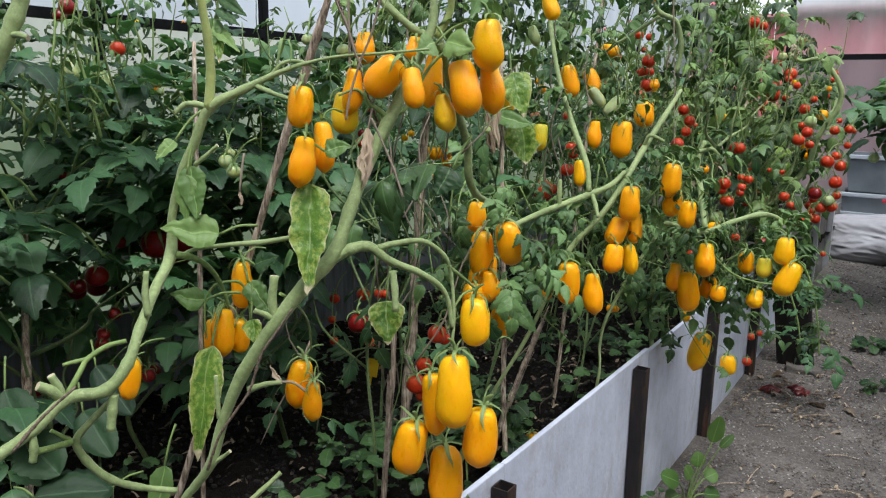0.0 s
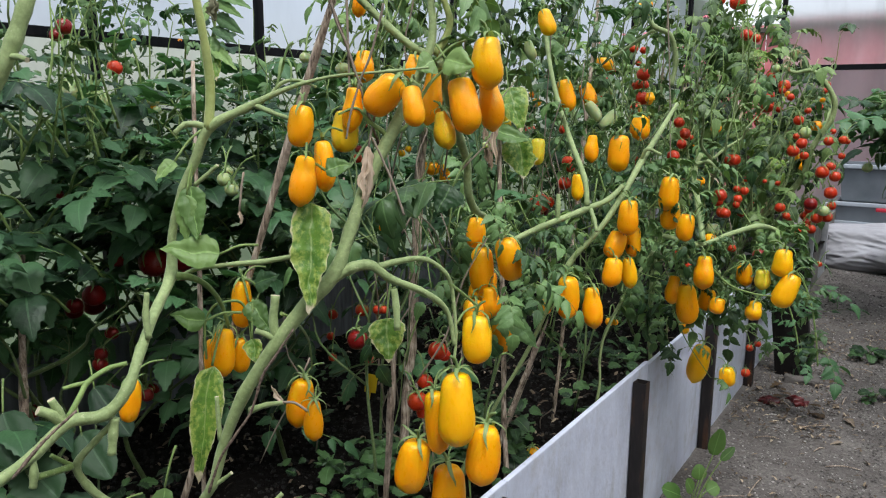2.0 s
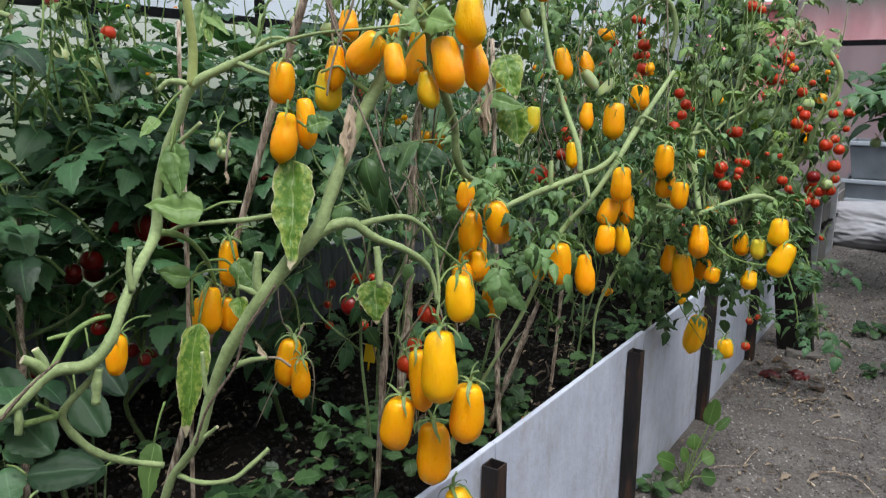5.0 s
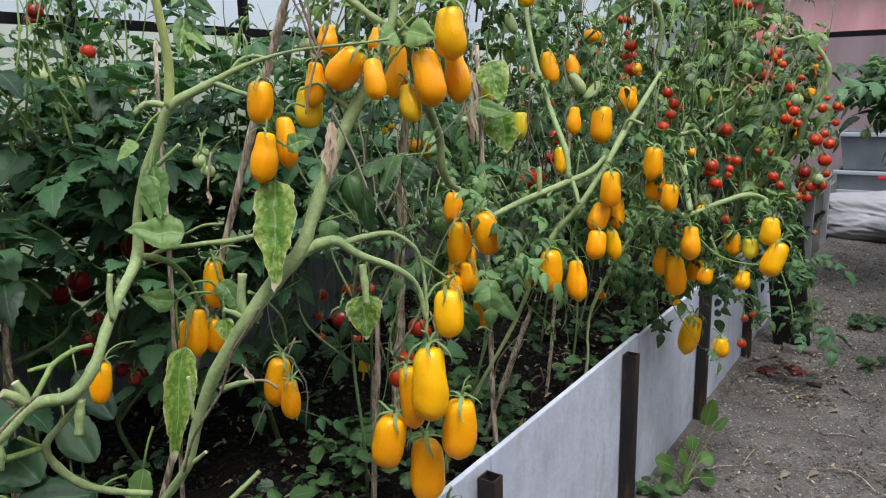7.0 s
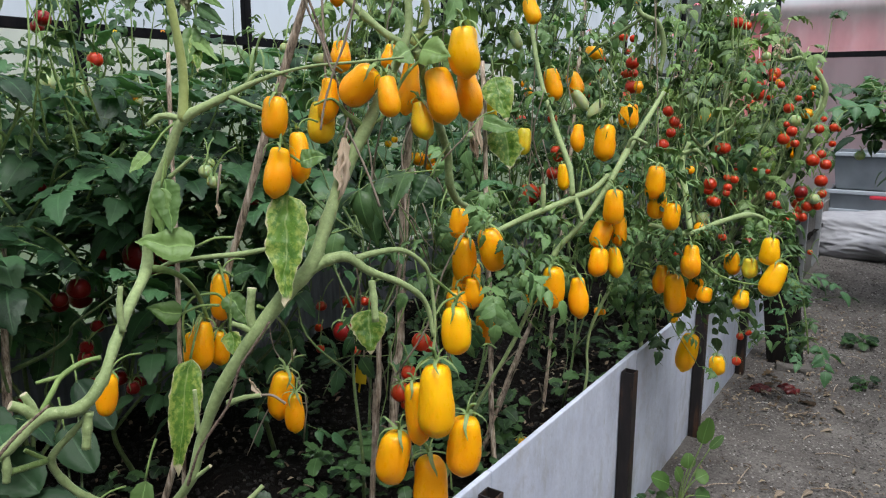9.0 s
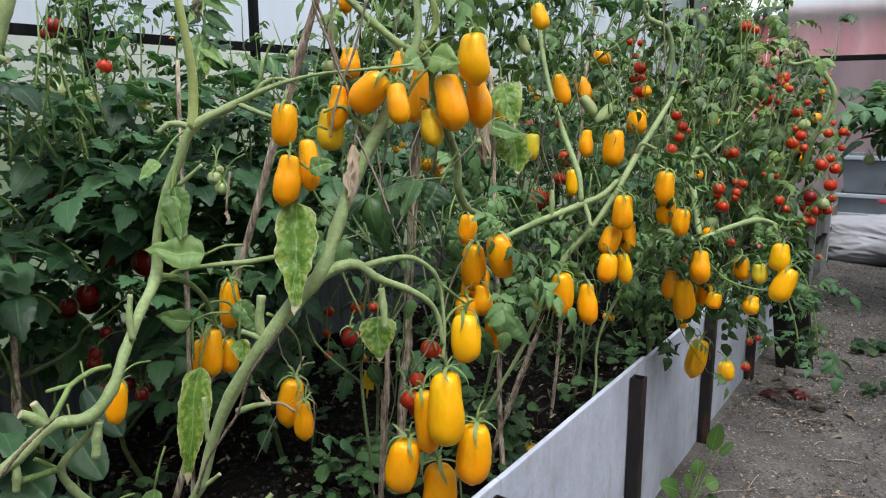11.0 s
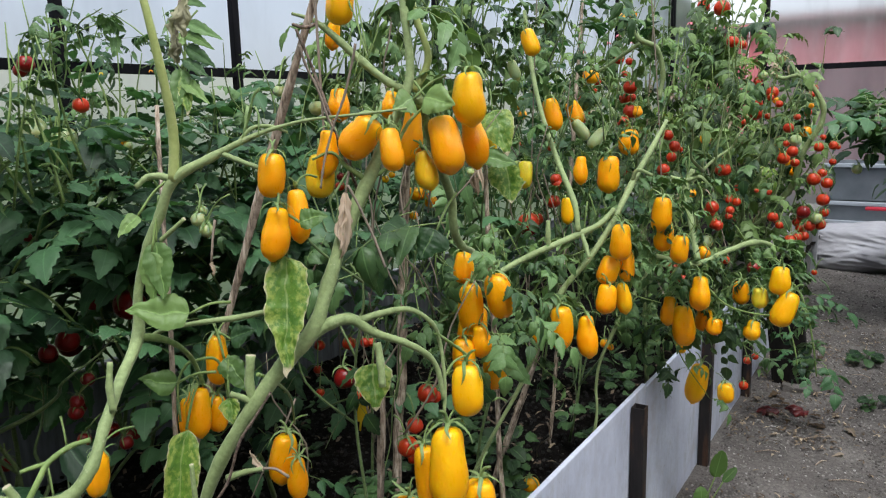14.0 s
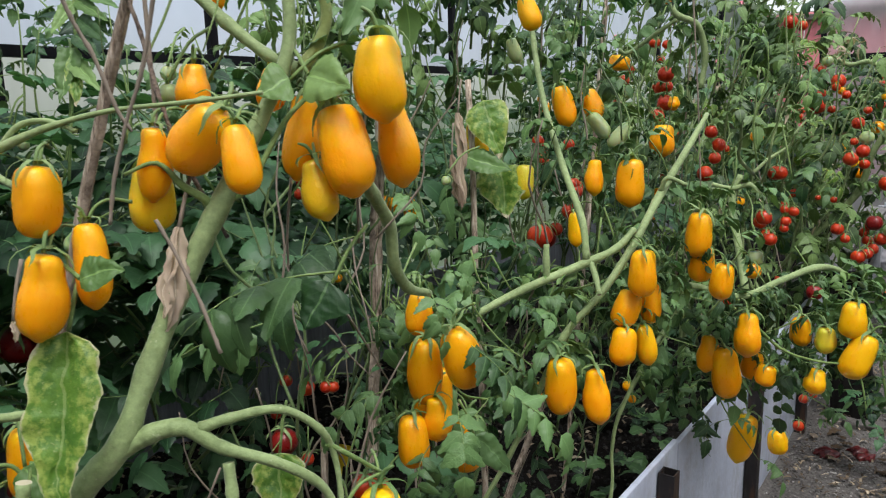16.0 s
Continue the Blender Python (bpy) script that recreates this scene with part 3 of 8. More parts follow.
def add_fruit(plant, top, tip, width, colour, shape=None, rg=rnd, round_one=False):
    """A tomato from its stalk end to its tip, with its calyx."""
    top, tip = Vector(top), Vector(tip)
    if not round_one:
        swing = CAM_SIDE * (tip - top).length * rg.uniform(0.05, 0.28)
        top, tip = top + swing * 0.5, tip - swing * 0.5
    axis = tip - top
    q = axis.to_track_quat("-Z", "Y")
    meshes = ROUND[colour] if round_one else PLUM[colour]
    ob = new("tomato", meshes[rg.randrange(len(meshes)) if shape is None else shape])
    ob.parent = plant
    rot = q.to_matrix().to_4x4() @ Matrix.Rotation(rg.uniform(0, 2 * PI), 4, "Z")
    ob.matrix_local = Matrix.Translation(top - plant.location) @ rot @ Matrix.Diagonal((width * (1.0 if round_one else 1.03), width * (1.0 if round_one else 1.03), axis.length, 1))
    tagged(ob, FRUIT_LABEL[colour])
    cal = new("calyx", rg.choice(CALYX))
    cal.parent = ob
    k = min(1.35, max(0.42, 0.94 * width / 0.038))
    cal.matrix_local = Matrix.Diagonal((k / width, k / width, k / axis.length, 1)) @ Matrix.Translation((0, 0, -0.0005))
    return ob


def leaf_set(name, mats, seed, length, pairs, slim, droop, count, notch=0.2, broad=1.0, limp=1.0, lobes=(3, 4), plain=False):
    return [mesh_from(compound_leaf(seed + 31 * k, length, pairs + (k % 2), slim, droop, notch, broad, limp, lobes, plain), name, mats, False) for k in range(count)]


LEAVES = {
    "big": leaf_set("leaf", [M["leaf"], M["stem_thin"]], 100, 0.20, 3, 0.58, 0.9, 12, 0.13, 1.0, 1.0, (4, 5)),
    "thin": leaf_set("leaf", [M["leaf"], M["stem_thin"]], 300, 0.15, 3, 0.50, 1.2, 12, 0.14, 1.0, 1.0, (4, 5)),
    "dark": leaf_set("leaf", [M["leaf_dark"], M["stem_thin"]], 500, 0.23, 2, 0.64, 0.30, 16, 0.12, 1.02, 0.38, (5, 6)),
    "far": leaf_set("leaf", [M["leaf_far"], M["stem_thin"]], 600, 0.19, 3, 0.58, 1.1, 10, 0.15, 1.0, 1.0, (4, 5), True),
    "small": leaf_set("leaf", [M["leaf_far"], M["stem_thin"]], 1100, 0.10, 3, 0.40, 1.6, 8, 0.25, 1.0, 1.0, (3, 4), True),
    "sick": leaf_set("leaf", [M["leaf_sick"], M["stem_thin"]], 700, 0.17, 2, 0.5, 1.4, 4),
    "pale": leaf_set("leaf", [M["leaf_pale"], M["stem_thin"]], 800, 0.16, 3, 0.52, 1.1, 7, 0.11),
    "dry": leaf_set("withered_leaf", [M["dry"], M["twine"]], 900, 0.12, 2, 0.3, 2.2, 4),
}


# points kept in view: leaves between them and the camera are left out
IN_VIEW = []


def add_leaf(plant, at, out, kind, size, rg, tilt=0.0, keep=False):
    """A leaf that grows from at towards out."""
    meshes = LEAVES[kind]
    me = rg.choice(meshes)
    o2 = Vector((out[0], out[1], 0)).normalized()
    for f, wide, bare in ([] if keep else IN_VIEW):
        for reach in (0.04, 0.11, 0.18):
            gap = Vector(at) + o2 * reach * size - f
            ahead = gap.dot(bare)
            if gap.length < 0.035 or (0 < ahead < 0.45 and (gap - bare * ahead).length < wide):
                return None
    ob = new(me.name.split(".")[0], me)
    ob.parent = plant
    yaw = math.atan2(-out[0], out[1])
    rot = Matrix.Rotation(yaw, 4, "Z") @ Matrix.Rotation(tilt, 4, "X") @ Matrix.Rotation(rg.uniform(-0.5, 0.5), 4, "Y")
    ob.matrix_local = Matrix.Translation(Vector(at) - plant.location) @ rot @ Matrix.Scale(size, 4)
    return ob


def stalk(plant, name, points, mat="stem", sides=10, steps=6, seed=1, cut=False):
    bm = tube(points, steps, sides, 0.035, plant.location, seed, None, 1.0 if mat == "stem" else 0.3)
    if cut:
        bm.faces.ensure_lookup_table()
        bm.faces[-1].material_index = 1
    return part(name, mesh_from(bm, name, [M[mat], M["cut"]], False), None, plant)


def grow(base, height, lean, leaves, kinds, seed, shoots=3, spread=0.28, size=1.0, low=0.12, label="", fruits=0, fruit_kinds=("red",), fruit_size=0.03, stem_r=0.007, rise=0.85, group="tomato plants in the bed", facing=None, tilt=(-0.7, 0.45), stem_mat="stem"):
    """A staked tomato plant: stem, side shoots, leaves at their nodes and trusses of fruit."""
    rg = random.Random(seed)
    plant = thing("tomato_plant", base, label, "tomato plant", group)
    b = Vector(base)
    lines = []
    top = b + Vector((lean[0], lean[1], height))
    main = []
    for i in range(8):
        t = i / 7
        main.append((*(b.lerp(top, t) + Vector((rg.uniform(-0.03, 0.03), rg.uniform(-0.03, 0.03), 0)) * (t > 0)), stem_r * (1 - 0.75 * t)))
    lines.append(main)
    for k in range(shoots):
        i = rg.randrange(1, 6)
        a = rg.uniform(0, 2 * PI)
        p = Vector(main[i][:3])
        L = rg.uniform(0.5, 1.0) * (top.z - p.z)
        reach = rg.uniform(0.5, 1.1) * spread
        line = []
        for j in range(6):
            t = j / 5
            line.append((*(p + Vector((math.cos(a) * reach * t ** 0.7, math.sin(a) * reach * t ** 0.7, L * t)) + Vector((rg.uniform(-0.02, 0.02), rg.uniform(-0.02, 0.02), 0)) * (j > 0)), stem_r * 0.7 * (1 - 0.75 * t)))
        lines.append(line)
    for j, line in enumerate(lines):
        stalk(plant, "stem" if j == 0 else "side_shoot", line, stem_mat, 8, 4, seed + j)
    dense = [[Vector(q[:3]) for q in curve_points(line, 5)] for line in lines]
    for k in range(leaves):
        line = rg.choice(dense)
        t = low + (1 - low) * rg.random() ** rise
        p = line[min(len(line) - 1, int(t * len(line)))]
        a = rg.uniform(0, 2 * PI)
        if facing is not None and rg.random() < 0.5:
            a = facing + rg.uniform(-1.1, 1.1)
        add_leaf(plant, p, (math.cos(a), math.sin(a)), rg.choice(kinds), size * rg.uniform(0.4, 1.2), rg, rg.uniform(*tilt))
    for k in range(fruits):
        line = rg.choice(dense)
        t = rg.uniform(0.25, 0.95)
        p = line[min(len(line) - 1, int(t * len(line)))]
        a = rg.uniform(0, 2 * PI) if facing is None else facing + rg.uniform(-1.4, 1.4)
        d = Vector((math.cos(a), math.sin(a), 0))
        reach = rg.uniform(0.04, 0.11)
        q1 = p + d * reach + Vector((0, 0, -0.01))
        q2 = q1 + d * 0.02 + Vector((0, 0, -rg.uniform(0.05, 0.09)))
        stalk(plant, "truss_stalk", [(*p, 0.002), (*(p + d * reach * 0.6 + Vector((0, 0, 0.012))), 0.0018), (*q1, 0.0015), (*q2, 0.001)], "stem_thin", 5, 3, k)
        kind = rg.choice(fruit_kinds)
        for j in range(rg.randrange(2, 5)):
            s = fruit_size * rg.uniform(0.75, 1.2)
            c = q1.lerp(q2, j / 3) + Vector((rg.uniform(-1, 1), rg.uniform(-1, 1), 0)) * s * 0.6
            kd = kind if rg.random() < 0.85 else "green"
            add_fruit(plant, c, c + Vector((rg.uniform(-0.3, 0.3) * s, rg.uniform(-0.3, 0.3) * s, -s * 0.95)), s, kd, None, rg, True)
    return plant


# ---- ground, bed and path ----
def sheet(name, x0, x1, y0, y1, z, nx, ny, bumps, mat, label, skip=None):
    bm = bmesh.new()
    grid = [[bm.verts.new((x0 + (x1 - x0) * i / nx, y0 + (y1 - y0) * j / ny, z + sum(a * noise.noise(Vector((x0 + (x1 - x0) * i / nx, y0 + (y1 - y0) * j / ny, s)) * s) for a, s in bumps))) for j in range(ny + 1)] for i in range(nx + 1)]
    for i in range(nx):
        for j in range(ny):
            bm.faces.new((grid[i][j], grid[i + 1][j], grid[i + 1][j + 1], grid[i][j + 1]))
    ob = new(name, mesh_from(bm, name, mat))
    return tagged(ob, label, "ground", kind="structure")


BOARD_X, BACK_X, BED_Z = -0.372, -1.42, 0.17
sheet("ground", -60, 60, -60, 60, -0.05, 40, 40, [(0.03, 0.2)], M["grass"], "green grass around the greenhouse")
sheet("path", BOARD_X - 0.004, 0.36, -1.4, 5.55, 0.0, 70, 300, [(0.006, 4.0), (0.004, 19.0)], M["path"], "trodden grey sandy gravel path with small stones")
sheet("bed_soil", BACK_X + 0.004, BOARD_X - 0.01, -1.4, 5.5, BED_Z, 70, 340, [(0.02, 4.0), (0.018, 14.0), (0.008, 45.0)], M["soil"], "dark crumbly soil of the raised bed")
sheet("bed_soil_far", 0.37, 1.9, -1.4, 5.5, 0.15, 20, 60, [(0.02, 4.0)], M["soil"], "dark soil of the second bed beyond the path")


def scatter_stones(name, count, box, z, size, mat, label, seed):
    """Small uneven stones, lying half sunk."""
    rg = random.Random(seed)
    verts, faces = [], []
    for k in range(count):
        x, y = rg.uniform(box[0], box[1]), rg.uniform(box[2], box[3])
        s = size * rg.uniform(0.35, 1.0) ** 2
        a = rg.uniform(0, PI)
        b = len(verts)
        ring = [(math.cos(a + i * PI / 2.5) * s * rg.uniform(0.7, 1.2), math.sin(a + i * PI / 2.5) * s * rg.uniform(0.6, 1.0)) for i in range(5)]
        zz = z + 0.004 * noise.noise(Vector((x, y, 4)) * 4)
        verts += [(x + p, y + q, zz - 0.3 * s) for p, q in ring] + [(x + 0.75 * p, y + 0.75 * q, zz + s * rg.uniform(0.25, 0.5)) for p, q in ring] + [(x, y, zz + s * 0.55)]
        for i in range(5):
            j = (i + 1) % 5
            faces += [(b + i, b + j, b + 5 + j, b + 5 + i), (b + 5 + i, b + 5 + j, b + 10)]
    me = bpy.data.meshes.new(name)
    me.from_pydata(verts, [], faces)
    me.materials.append(mat)
    return tagged(new(name, me), label, "stones", kind="stuff")


scatter_stones("gravel", 24000, (BOARD_X + 0.02, 0.34, 1.1, 3.4), 0.001, 0.0040, M["pebble"], "loose grey and beige grit on the path", 3)
scatter_stones("gravel", 6000, (BOARD_X + 0.02, 0.34, 3.4, 5.5), 0.001, 0.007, M["pebble"], "loose grit on the far end of the path", 4)
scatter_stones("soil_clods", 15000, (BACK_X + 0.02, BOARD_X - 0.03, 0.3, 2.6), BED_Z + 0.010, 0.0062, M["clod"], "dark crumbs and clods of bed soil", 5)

# boards along the path: painted sheets, dark square steel posts before them
POST_GAP = 0.545
SEAMS = (-0.76, -0.20, 0.36, 0.945, 1.548, 2.095, 2.65, 3.12)
for y0, y1, h in zip(SEAMS, SEAMS[1:], (0.367, 0.367, 0.368, 0.367, 0.360, 0.351, 0.344)):
    bed = thing("bed_board", (BOARD_X, (y0 + y1) / 2, 0), "white-painted flat edging board of the raised bed, lightly stained", "garden edging", "edging boards")
    part("panel", rounded_box((0.009, y1 - y0 - 0.002, h + 0.10), (0, 0, h / 2 - 0.05), 0.002), M["board"], bed)
for k in range(-3, 5):
    y0 = 0.92 + k * POST_GAP
    post = thing("edging_post", (BOARD_X + 0.0195, y0 - 0.004, 0), "dark rusty square steel tube post holding the edging boards", "post", "edging posts")
    bm = bmesh.new()
    w, t, h, zb = 0.0125, 0.0022, 0.353, -0.08
    loops = []
    for r, z in ((w, zb), (w, h), (w - t, h), (w - t, h - 0.05)):
        loops.append([bm.verts.new((sx * r, sy * r, z)) for sx, sy in ((-1, -1), (1, -1), (1, 1), (-1, 1))])
    for a, b in zip(loops, loops[1:]):
        for i in range(4):
            bm.faces.new((a[i], a[(i + 1) % 4], b[(i + 1) % 4], b[i]))
    bm.faces.new(loops[-1])
    part("tube", bm, M["steel"], post)

# board behind the bed
for k in range(5):
    y0 = -1.0 + 1.3 * k
    bed = thing("bed_board", (BACK_X, y0 + 0.65, 0), "dull grey edging board along the back of the bed", "garden edging", "edging boards")
    part("panel", rounded_box((0.012, 1.296, 0.50), (0, 0, 0.13), 0.0025), M["grey_board"], bed)
    part("cap", rounded_box((0.016, 1.296, 0.006), (0.001, 0, 0.3835), 0.0015), M["white_metal"], bed, "thin pale strip along the top edge")

# ---- greenhouse shell ----
WALL_X, END_Y, RIGHT_X, START_Y = -1.50, 5.6, 2.0, -1.6
shell = thing("wall_west", (WALL_X, 2, 0), "long greenhouse wall of cloudy polycarbonate on a black steel frame", "greenhouse wall", kind="structure")


def bar(parent, a, b, w, d, name="bar"):
    """A black steel bar between two points, relative to its wall."""
    a, b = Vector(a) - parent.location, Vector(b) - parent.location
    q = (b - a).to_track_quat("Z", "Y").to_matrix().to_4x4()
    bm = rounded_box((w, d, (b - a).length), (0, 0, 0), 0.002)
    bm.transform(Matrix.Translation((a + b) / 2) @ q)
    return part(name, bm, M["black_steel"], parent)


def pane(parent, corners, thick, mat="panel"):
    bm = bmesh.new()
    vs = [bm.verts.new(Vector(c) - parent.location) for c in corners]
    bm.faces.new(vs)
    return part("pane", bm, M[mat], parent)


YS = [START_Y + 0.07, -0.93, 0.11, 1.07, 1.55, 2.51, 3.47, 4.43, END_Y - 0.05]
for i, y in enumerate(YS):
    bar(shell, (WALL_X + 0.03, y, -0.05), (WALL_X + 0.03, y, 1.75), 0.018, 0.022)
for z in (0.06, 1.02, 1.75):
    bar(shell, (WALL_X + 0.028, START_Y, z), (WALL_X + 0.028, END_Y, z), 0.022, 0.022)
for a, b in zip(YS, YS[1:]):
    for z0, z1 in ((0.0, 1.02), (1.02, 1.78)):
        pane(shell, ((WALL_X, a, z0), (WALL_X, b, z0), (WALL_X, b, z1), (WALL_X, a, z1)), 0.004, "panel_low" if z0 == 0 else "panel")

end = thing("wall_north", (0, END_Y, 0), "greenhouse end wall of cloudy polycarbonate with a black frame and an open doorway", "greenhouse wall", kind="structure")
for x in (WALL_X + 0.03, -0.86, 0.45, RIGHT_X - 0.03):
    bar(end, (x, END_Y - 0.03, -0.05), (x, END_Y - 0.03, 2.2), 0.03, 0.03)
bar(end, (-0.86, END_Y - 0.032, 1.14), (RIGHT_X, END_Y - 0.032, 1.14), 0.04, 0.034)
bar(end, (WALL_X, END_Y - 0.032, 2.15), (RIGHT_X, END_Y - 0.032, 2.15), 0.03, 0.034)
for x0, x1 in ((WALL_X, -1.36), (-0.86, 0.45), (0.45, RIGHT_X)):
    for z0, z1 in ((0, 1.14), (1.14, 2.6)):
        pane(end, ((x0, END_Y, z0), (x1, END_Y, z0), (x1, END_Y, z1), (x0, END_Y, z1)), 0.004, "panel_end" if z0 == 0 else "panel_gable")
pane(end, ((-1.36, END_Y, 2.15), (-0.86, END_Y, 2.15), (-0.86, END_Y, 2.6), (-1.36, END_Y, 2.6)), 0.004)
east = thing("wall_east", (RIGHT_X, 2, 0), "unseen wall of cloudy polycarbonate across the path, tinted dark to cut side light", "greenhouse wall", kind="structure")
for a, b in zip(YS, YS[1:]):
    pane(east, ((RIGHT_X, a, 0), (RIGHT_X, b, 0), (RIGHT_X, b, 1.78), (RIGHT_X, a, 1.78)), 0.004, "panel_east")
    bar(east, (RIGHT_X - 0.03, a, -0.05), (RIGHT_X - 0.03, a, 1.75), 0.028, 0.028)
# unseen opaque wall, added to cut the light falling on the plants' fronts
south = thing("wall_south", (0, START_Y, 0), "unseen opaque grey end wall, added to block light from the south", "greenhouse wall", kind="structure")
part("boarding", rounded_box((RIGHT_X - WALL_X, 0.03, 2.6), ((RIGHT_X + WALL_X) / 2, 0, 1.3), 0.003), M["grey_wood"], south)
roof_bm = bmesh.new()
arch = [(WALL_X, 1.78), (WALL_X + 0.45, 2.15), (WALL_X + 1.1, 2.42), (0.25, 2.52), (RIGHT_X - 1.1, 2.42), (RIGHT_X - 0.45, 2.15), (RIGHT_X, 1.78)]
cols = [[roof_bm.verts.new((x, y, z)) for x, z in arch] for y in (START_Y, END_Y)]
for i in range(len(arch) - 1):
    roof_bm.faces.new((cols[0][i], cols[0][i + 1], cols[1][i + 1], cols[1][i]))
tagged(new("ceiling", mesh_from(roof_bm, "ceiling", M["roof"])), "curved translucent roof of the greenhouse", "roof", kind="structure")

# ---- outside ----
shed = thing("shed", (1.2, 9.6, 0), "low red boarded shed behind the greenhouse", "shed")
for k in range(9):
    part("board", rounded_box((0.24, 0.03, 1.90), (-3.55 + 0.25 * k, 0, 0.87), 0.004), M["shed_red"], shed)
part("roof", rounded_box((2.5, 1.8, 0.06), (-2.55, 0.8, 1.87), 0.01, turn=Matrix.Rotation(0.12, 4, "X")), M["concrete"], shed)


def tree(place, height, radius, seed, label):
    rg = random.Random(seed)
    t = thing("tree", place, label, "tree", "trees outside")
    o = Vector(place)
    tube_bm = tube([(0, 0, -0.1, 0.09), (0.05, 0.02, height * 0.35, 0.07), (-0.03, 0.05, height * 0.7, 0.04), (0, 0, height * 0.95, 0.01)], 4, 8, 0.08, (0, 0, 0), seed)
    for k in range(9):
        a, z = rg.uniform(0, 2 * PI), height * rg.uniform(0.3, 0.8)
        tube([(0, 0, z, 0.03), (math.cos(a) * radius * 0.5, math.sin(a) * radius * 0.5, z + 0.25, 0.018), (math.cos(a) * radius * 0.9, math.sin(a) * radius * 0.9, z + 0.4, 0.006)], 3, 6, 0.08, (0, 0, 0), seed + k, tube_bm)
    part("trunk", tube_bm, M["bark"], t)
    verts, faces = [], []
    clumps = [(Vector((rg.gauss(0, 0.5), rg.gauss(0, 0.5), 0)) * radius * 0.75 + Vector((0, 0, height * rg.uniform(0.3, 1.0))), radius * rg.uniform(0.18, 0.34)) for k in range(46)]
    for k in range(8000):
        c, r = clumps[rg.randrange(len(clumps))]
        p = c + Vector((rg.gauss(0, 1), rg.gauss(0, 1), rg.gauss(0, 0.8))) * r * 0.6
        s = rg.uniform(0.04, 0.08)
        d = Vector((rg.uniform(-1, 1), rg.uniform(-1, 1), rg.uniform(-1, 0.4))).normalized()
        e = d.orthogonal().normalized()
        b = len(verts)
        verts += [tuple(p - d * s), tuple(p + e * s * 0.5), tuple(p + d * s), tuple(p - e * s * 0.5)]
        faces += [(b, b + 1, b + 2, b + 3)]
    me = bpy.data.meshes.new("crown")
    me.from_pydata(verts, [], faces)
    me.materials.append(M["far_leaf"])
    part("crown", me, None, t)
    return t


for k, (x, y, h, r) in enumerate(((-3.2, 9.5, 2.6, 1.1), (-2.35, 8.2, 1.75, 0.7), (-3.9, 13, 2.2, 1.2))):
    tree((x, y, -0.05), h, r, 40 + k, "leafy green fruit tree outside the greenhouse")

# lines of the stems: x, y, z, radius
LINE_A_MAIN = [(-0.540, 0.544, 0.433, 0.0045), (-0.522, 0.552, 0.464, 0.0045), (-0.503, 0.559, 0.493, 0.0052), (-0.491, 0.567, 0.540, 0.0053), (-0.473, 0.580, 0.592, 0.0065), (-0.444, 0.600, 0.646, 0.0071), (-0.421, 0.622, 0.686, 0.0081), (-0.402, 0.640, 0.715, 0.0076), (-0.398, 0.658, 0.754, 0.0064), (-0.396, 0.686, 0.803, 0.0066), (-0.386, 0.708, 0.845, 0.0065), (-0.378, 0.733, 0.890, 0.0051), (-0.369, 0.750, 0.925, 0.0046), (-0.368, 0.758, 0.953, 0.0042), (-0.376, 0.763, 0.999, 0.0040), (-0.390, 0.771, 1.067, 0.0036)]
LINE_A_UP2 = [(-0.380, 0.779, 0.930, 0.0045), (-0.372, 0.788, 0.947, 0.0041), (-0.370, 0.793, 0.967, 0.0037), (-0.381, 0.792, 0.997, 0.0035), (-0.389, 0.793, 1.026, 0.0033), (-0.397, 0.797, 1.066, 0.0029)]
LINE_A_UPLEFT = [(-0.386, 0.781, 0.928, 0.0050), (-0.401, 0.768, 0.938, 0.0041), (-0.426, 0.756, 0.960, 0.0041), (-0.449, 0.747, 0.983, 0.0037), (-0.469, 0.737, 1.001, 0.0025), (-0.489, 0.726, 1.009, 0.0014)]
LINE_A_RIGHT = [(-0.402, 0.638, 0.709, 0.0050), (-0.391, 0.651, 0.718, 0.0055), (-0.378, 0.665, 0.720, 0.0051), (-0.364, 0.680, 0.705, 0.0042), (-0.345, 0.702, 0.692, 0.0035), (-0.332, 0.720, 0.677, 0.0031), (-0.327, 0.731, 0.659, 0.0027), (-0.322, 0.733, 0.629, 0.0020)]
LINE_A_RIGHT2 = [(-0.373, 0.672, 0.718, 0.0035), (-0.362, 0.686, 0.722, 0.0033), (-0.345, 0.710, 0.723, 0.0026), (-0.331, 0.728, 0.707, 0.0024), (-0.327, 0.737, 0.683, 0.0019), (-0.322, 0.736, 0.641, 0.0017), (-0.320, 0.730, 0.612, 0.0015)]
LINE_A_DOWN = [(-0.378, 0.785, 0.925, 0.0045), (-0.392, 0.830, 0.875, 0.0050), (-0.402, 0.868, 0.835, 0.0053), (-0.410, 0.897, 0.805, 0.0054), (-0.413, 0.905, 0.770, 0.0054), (-0.415, 0.925, 0.745, 0.0046), (-0.422, 0.965, 0.730, 0.0034)]
LINE_A_LOWSHOOT = [(-0.530, 0.550, 0.447, 0.0026), (-0.504, 0.558, 0.443, 0.0026), (-0.485, 0.582, 0.441, 0.0026), (-0.476, 0.603, 0.452, 0.0026), (-0.468, 0.622, 0.466, 0.0023)]
LINE_A_STUB = [(-0.362, 0.682, 0.695, 0.0035), (-0.358, 0.680, 0.678, 0.0035), (-0.354, 0.677, 0.654, 0.0032)]
LINE_A_STUB2 = [(-0.444, 0.600, 0.646, 0.0046), (-0.448, 0.599, 0.666, 0.0042), (-0.448, 0.603, 0.692, 0.0040)]
LINE_A_STUB3 = [(-0.443, 0.601, 0.645, 0.0032), (-0.450, 0.592, 0.654, 0.0030), (-0.458, 0.584, 0.659, 0.0027)]
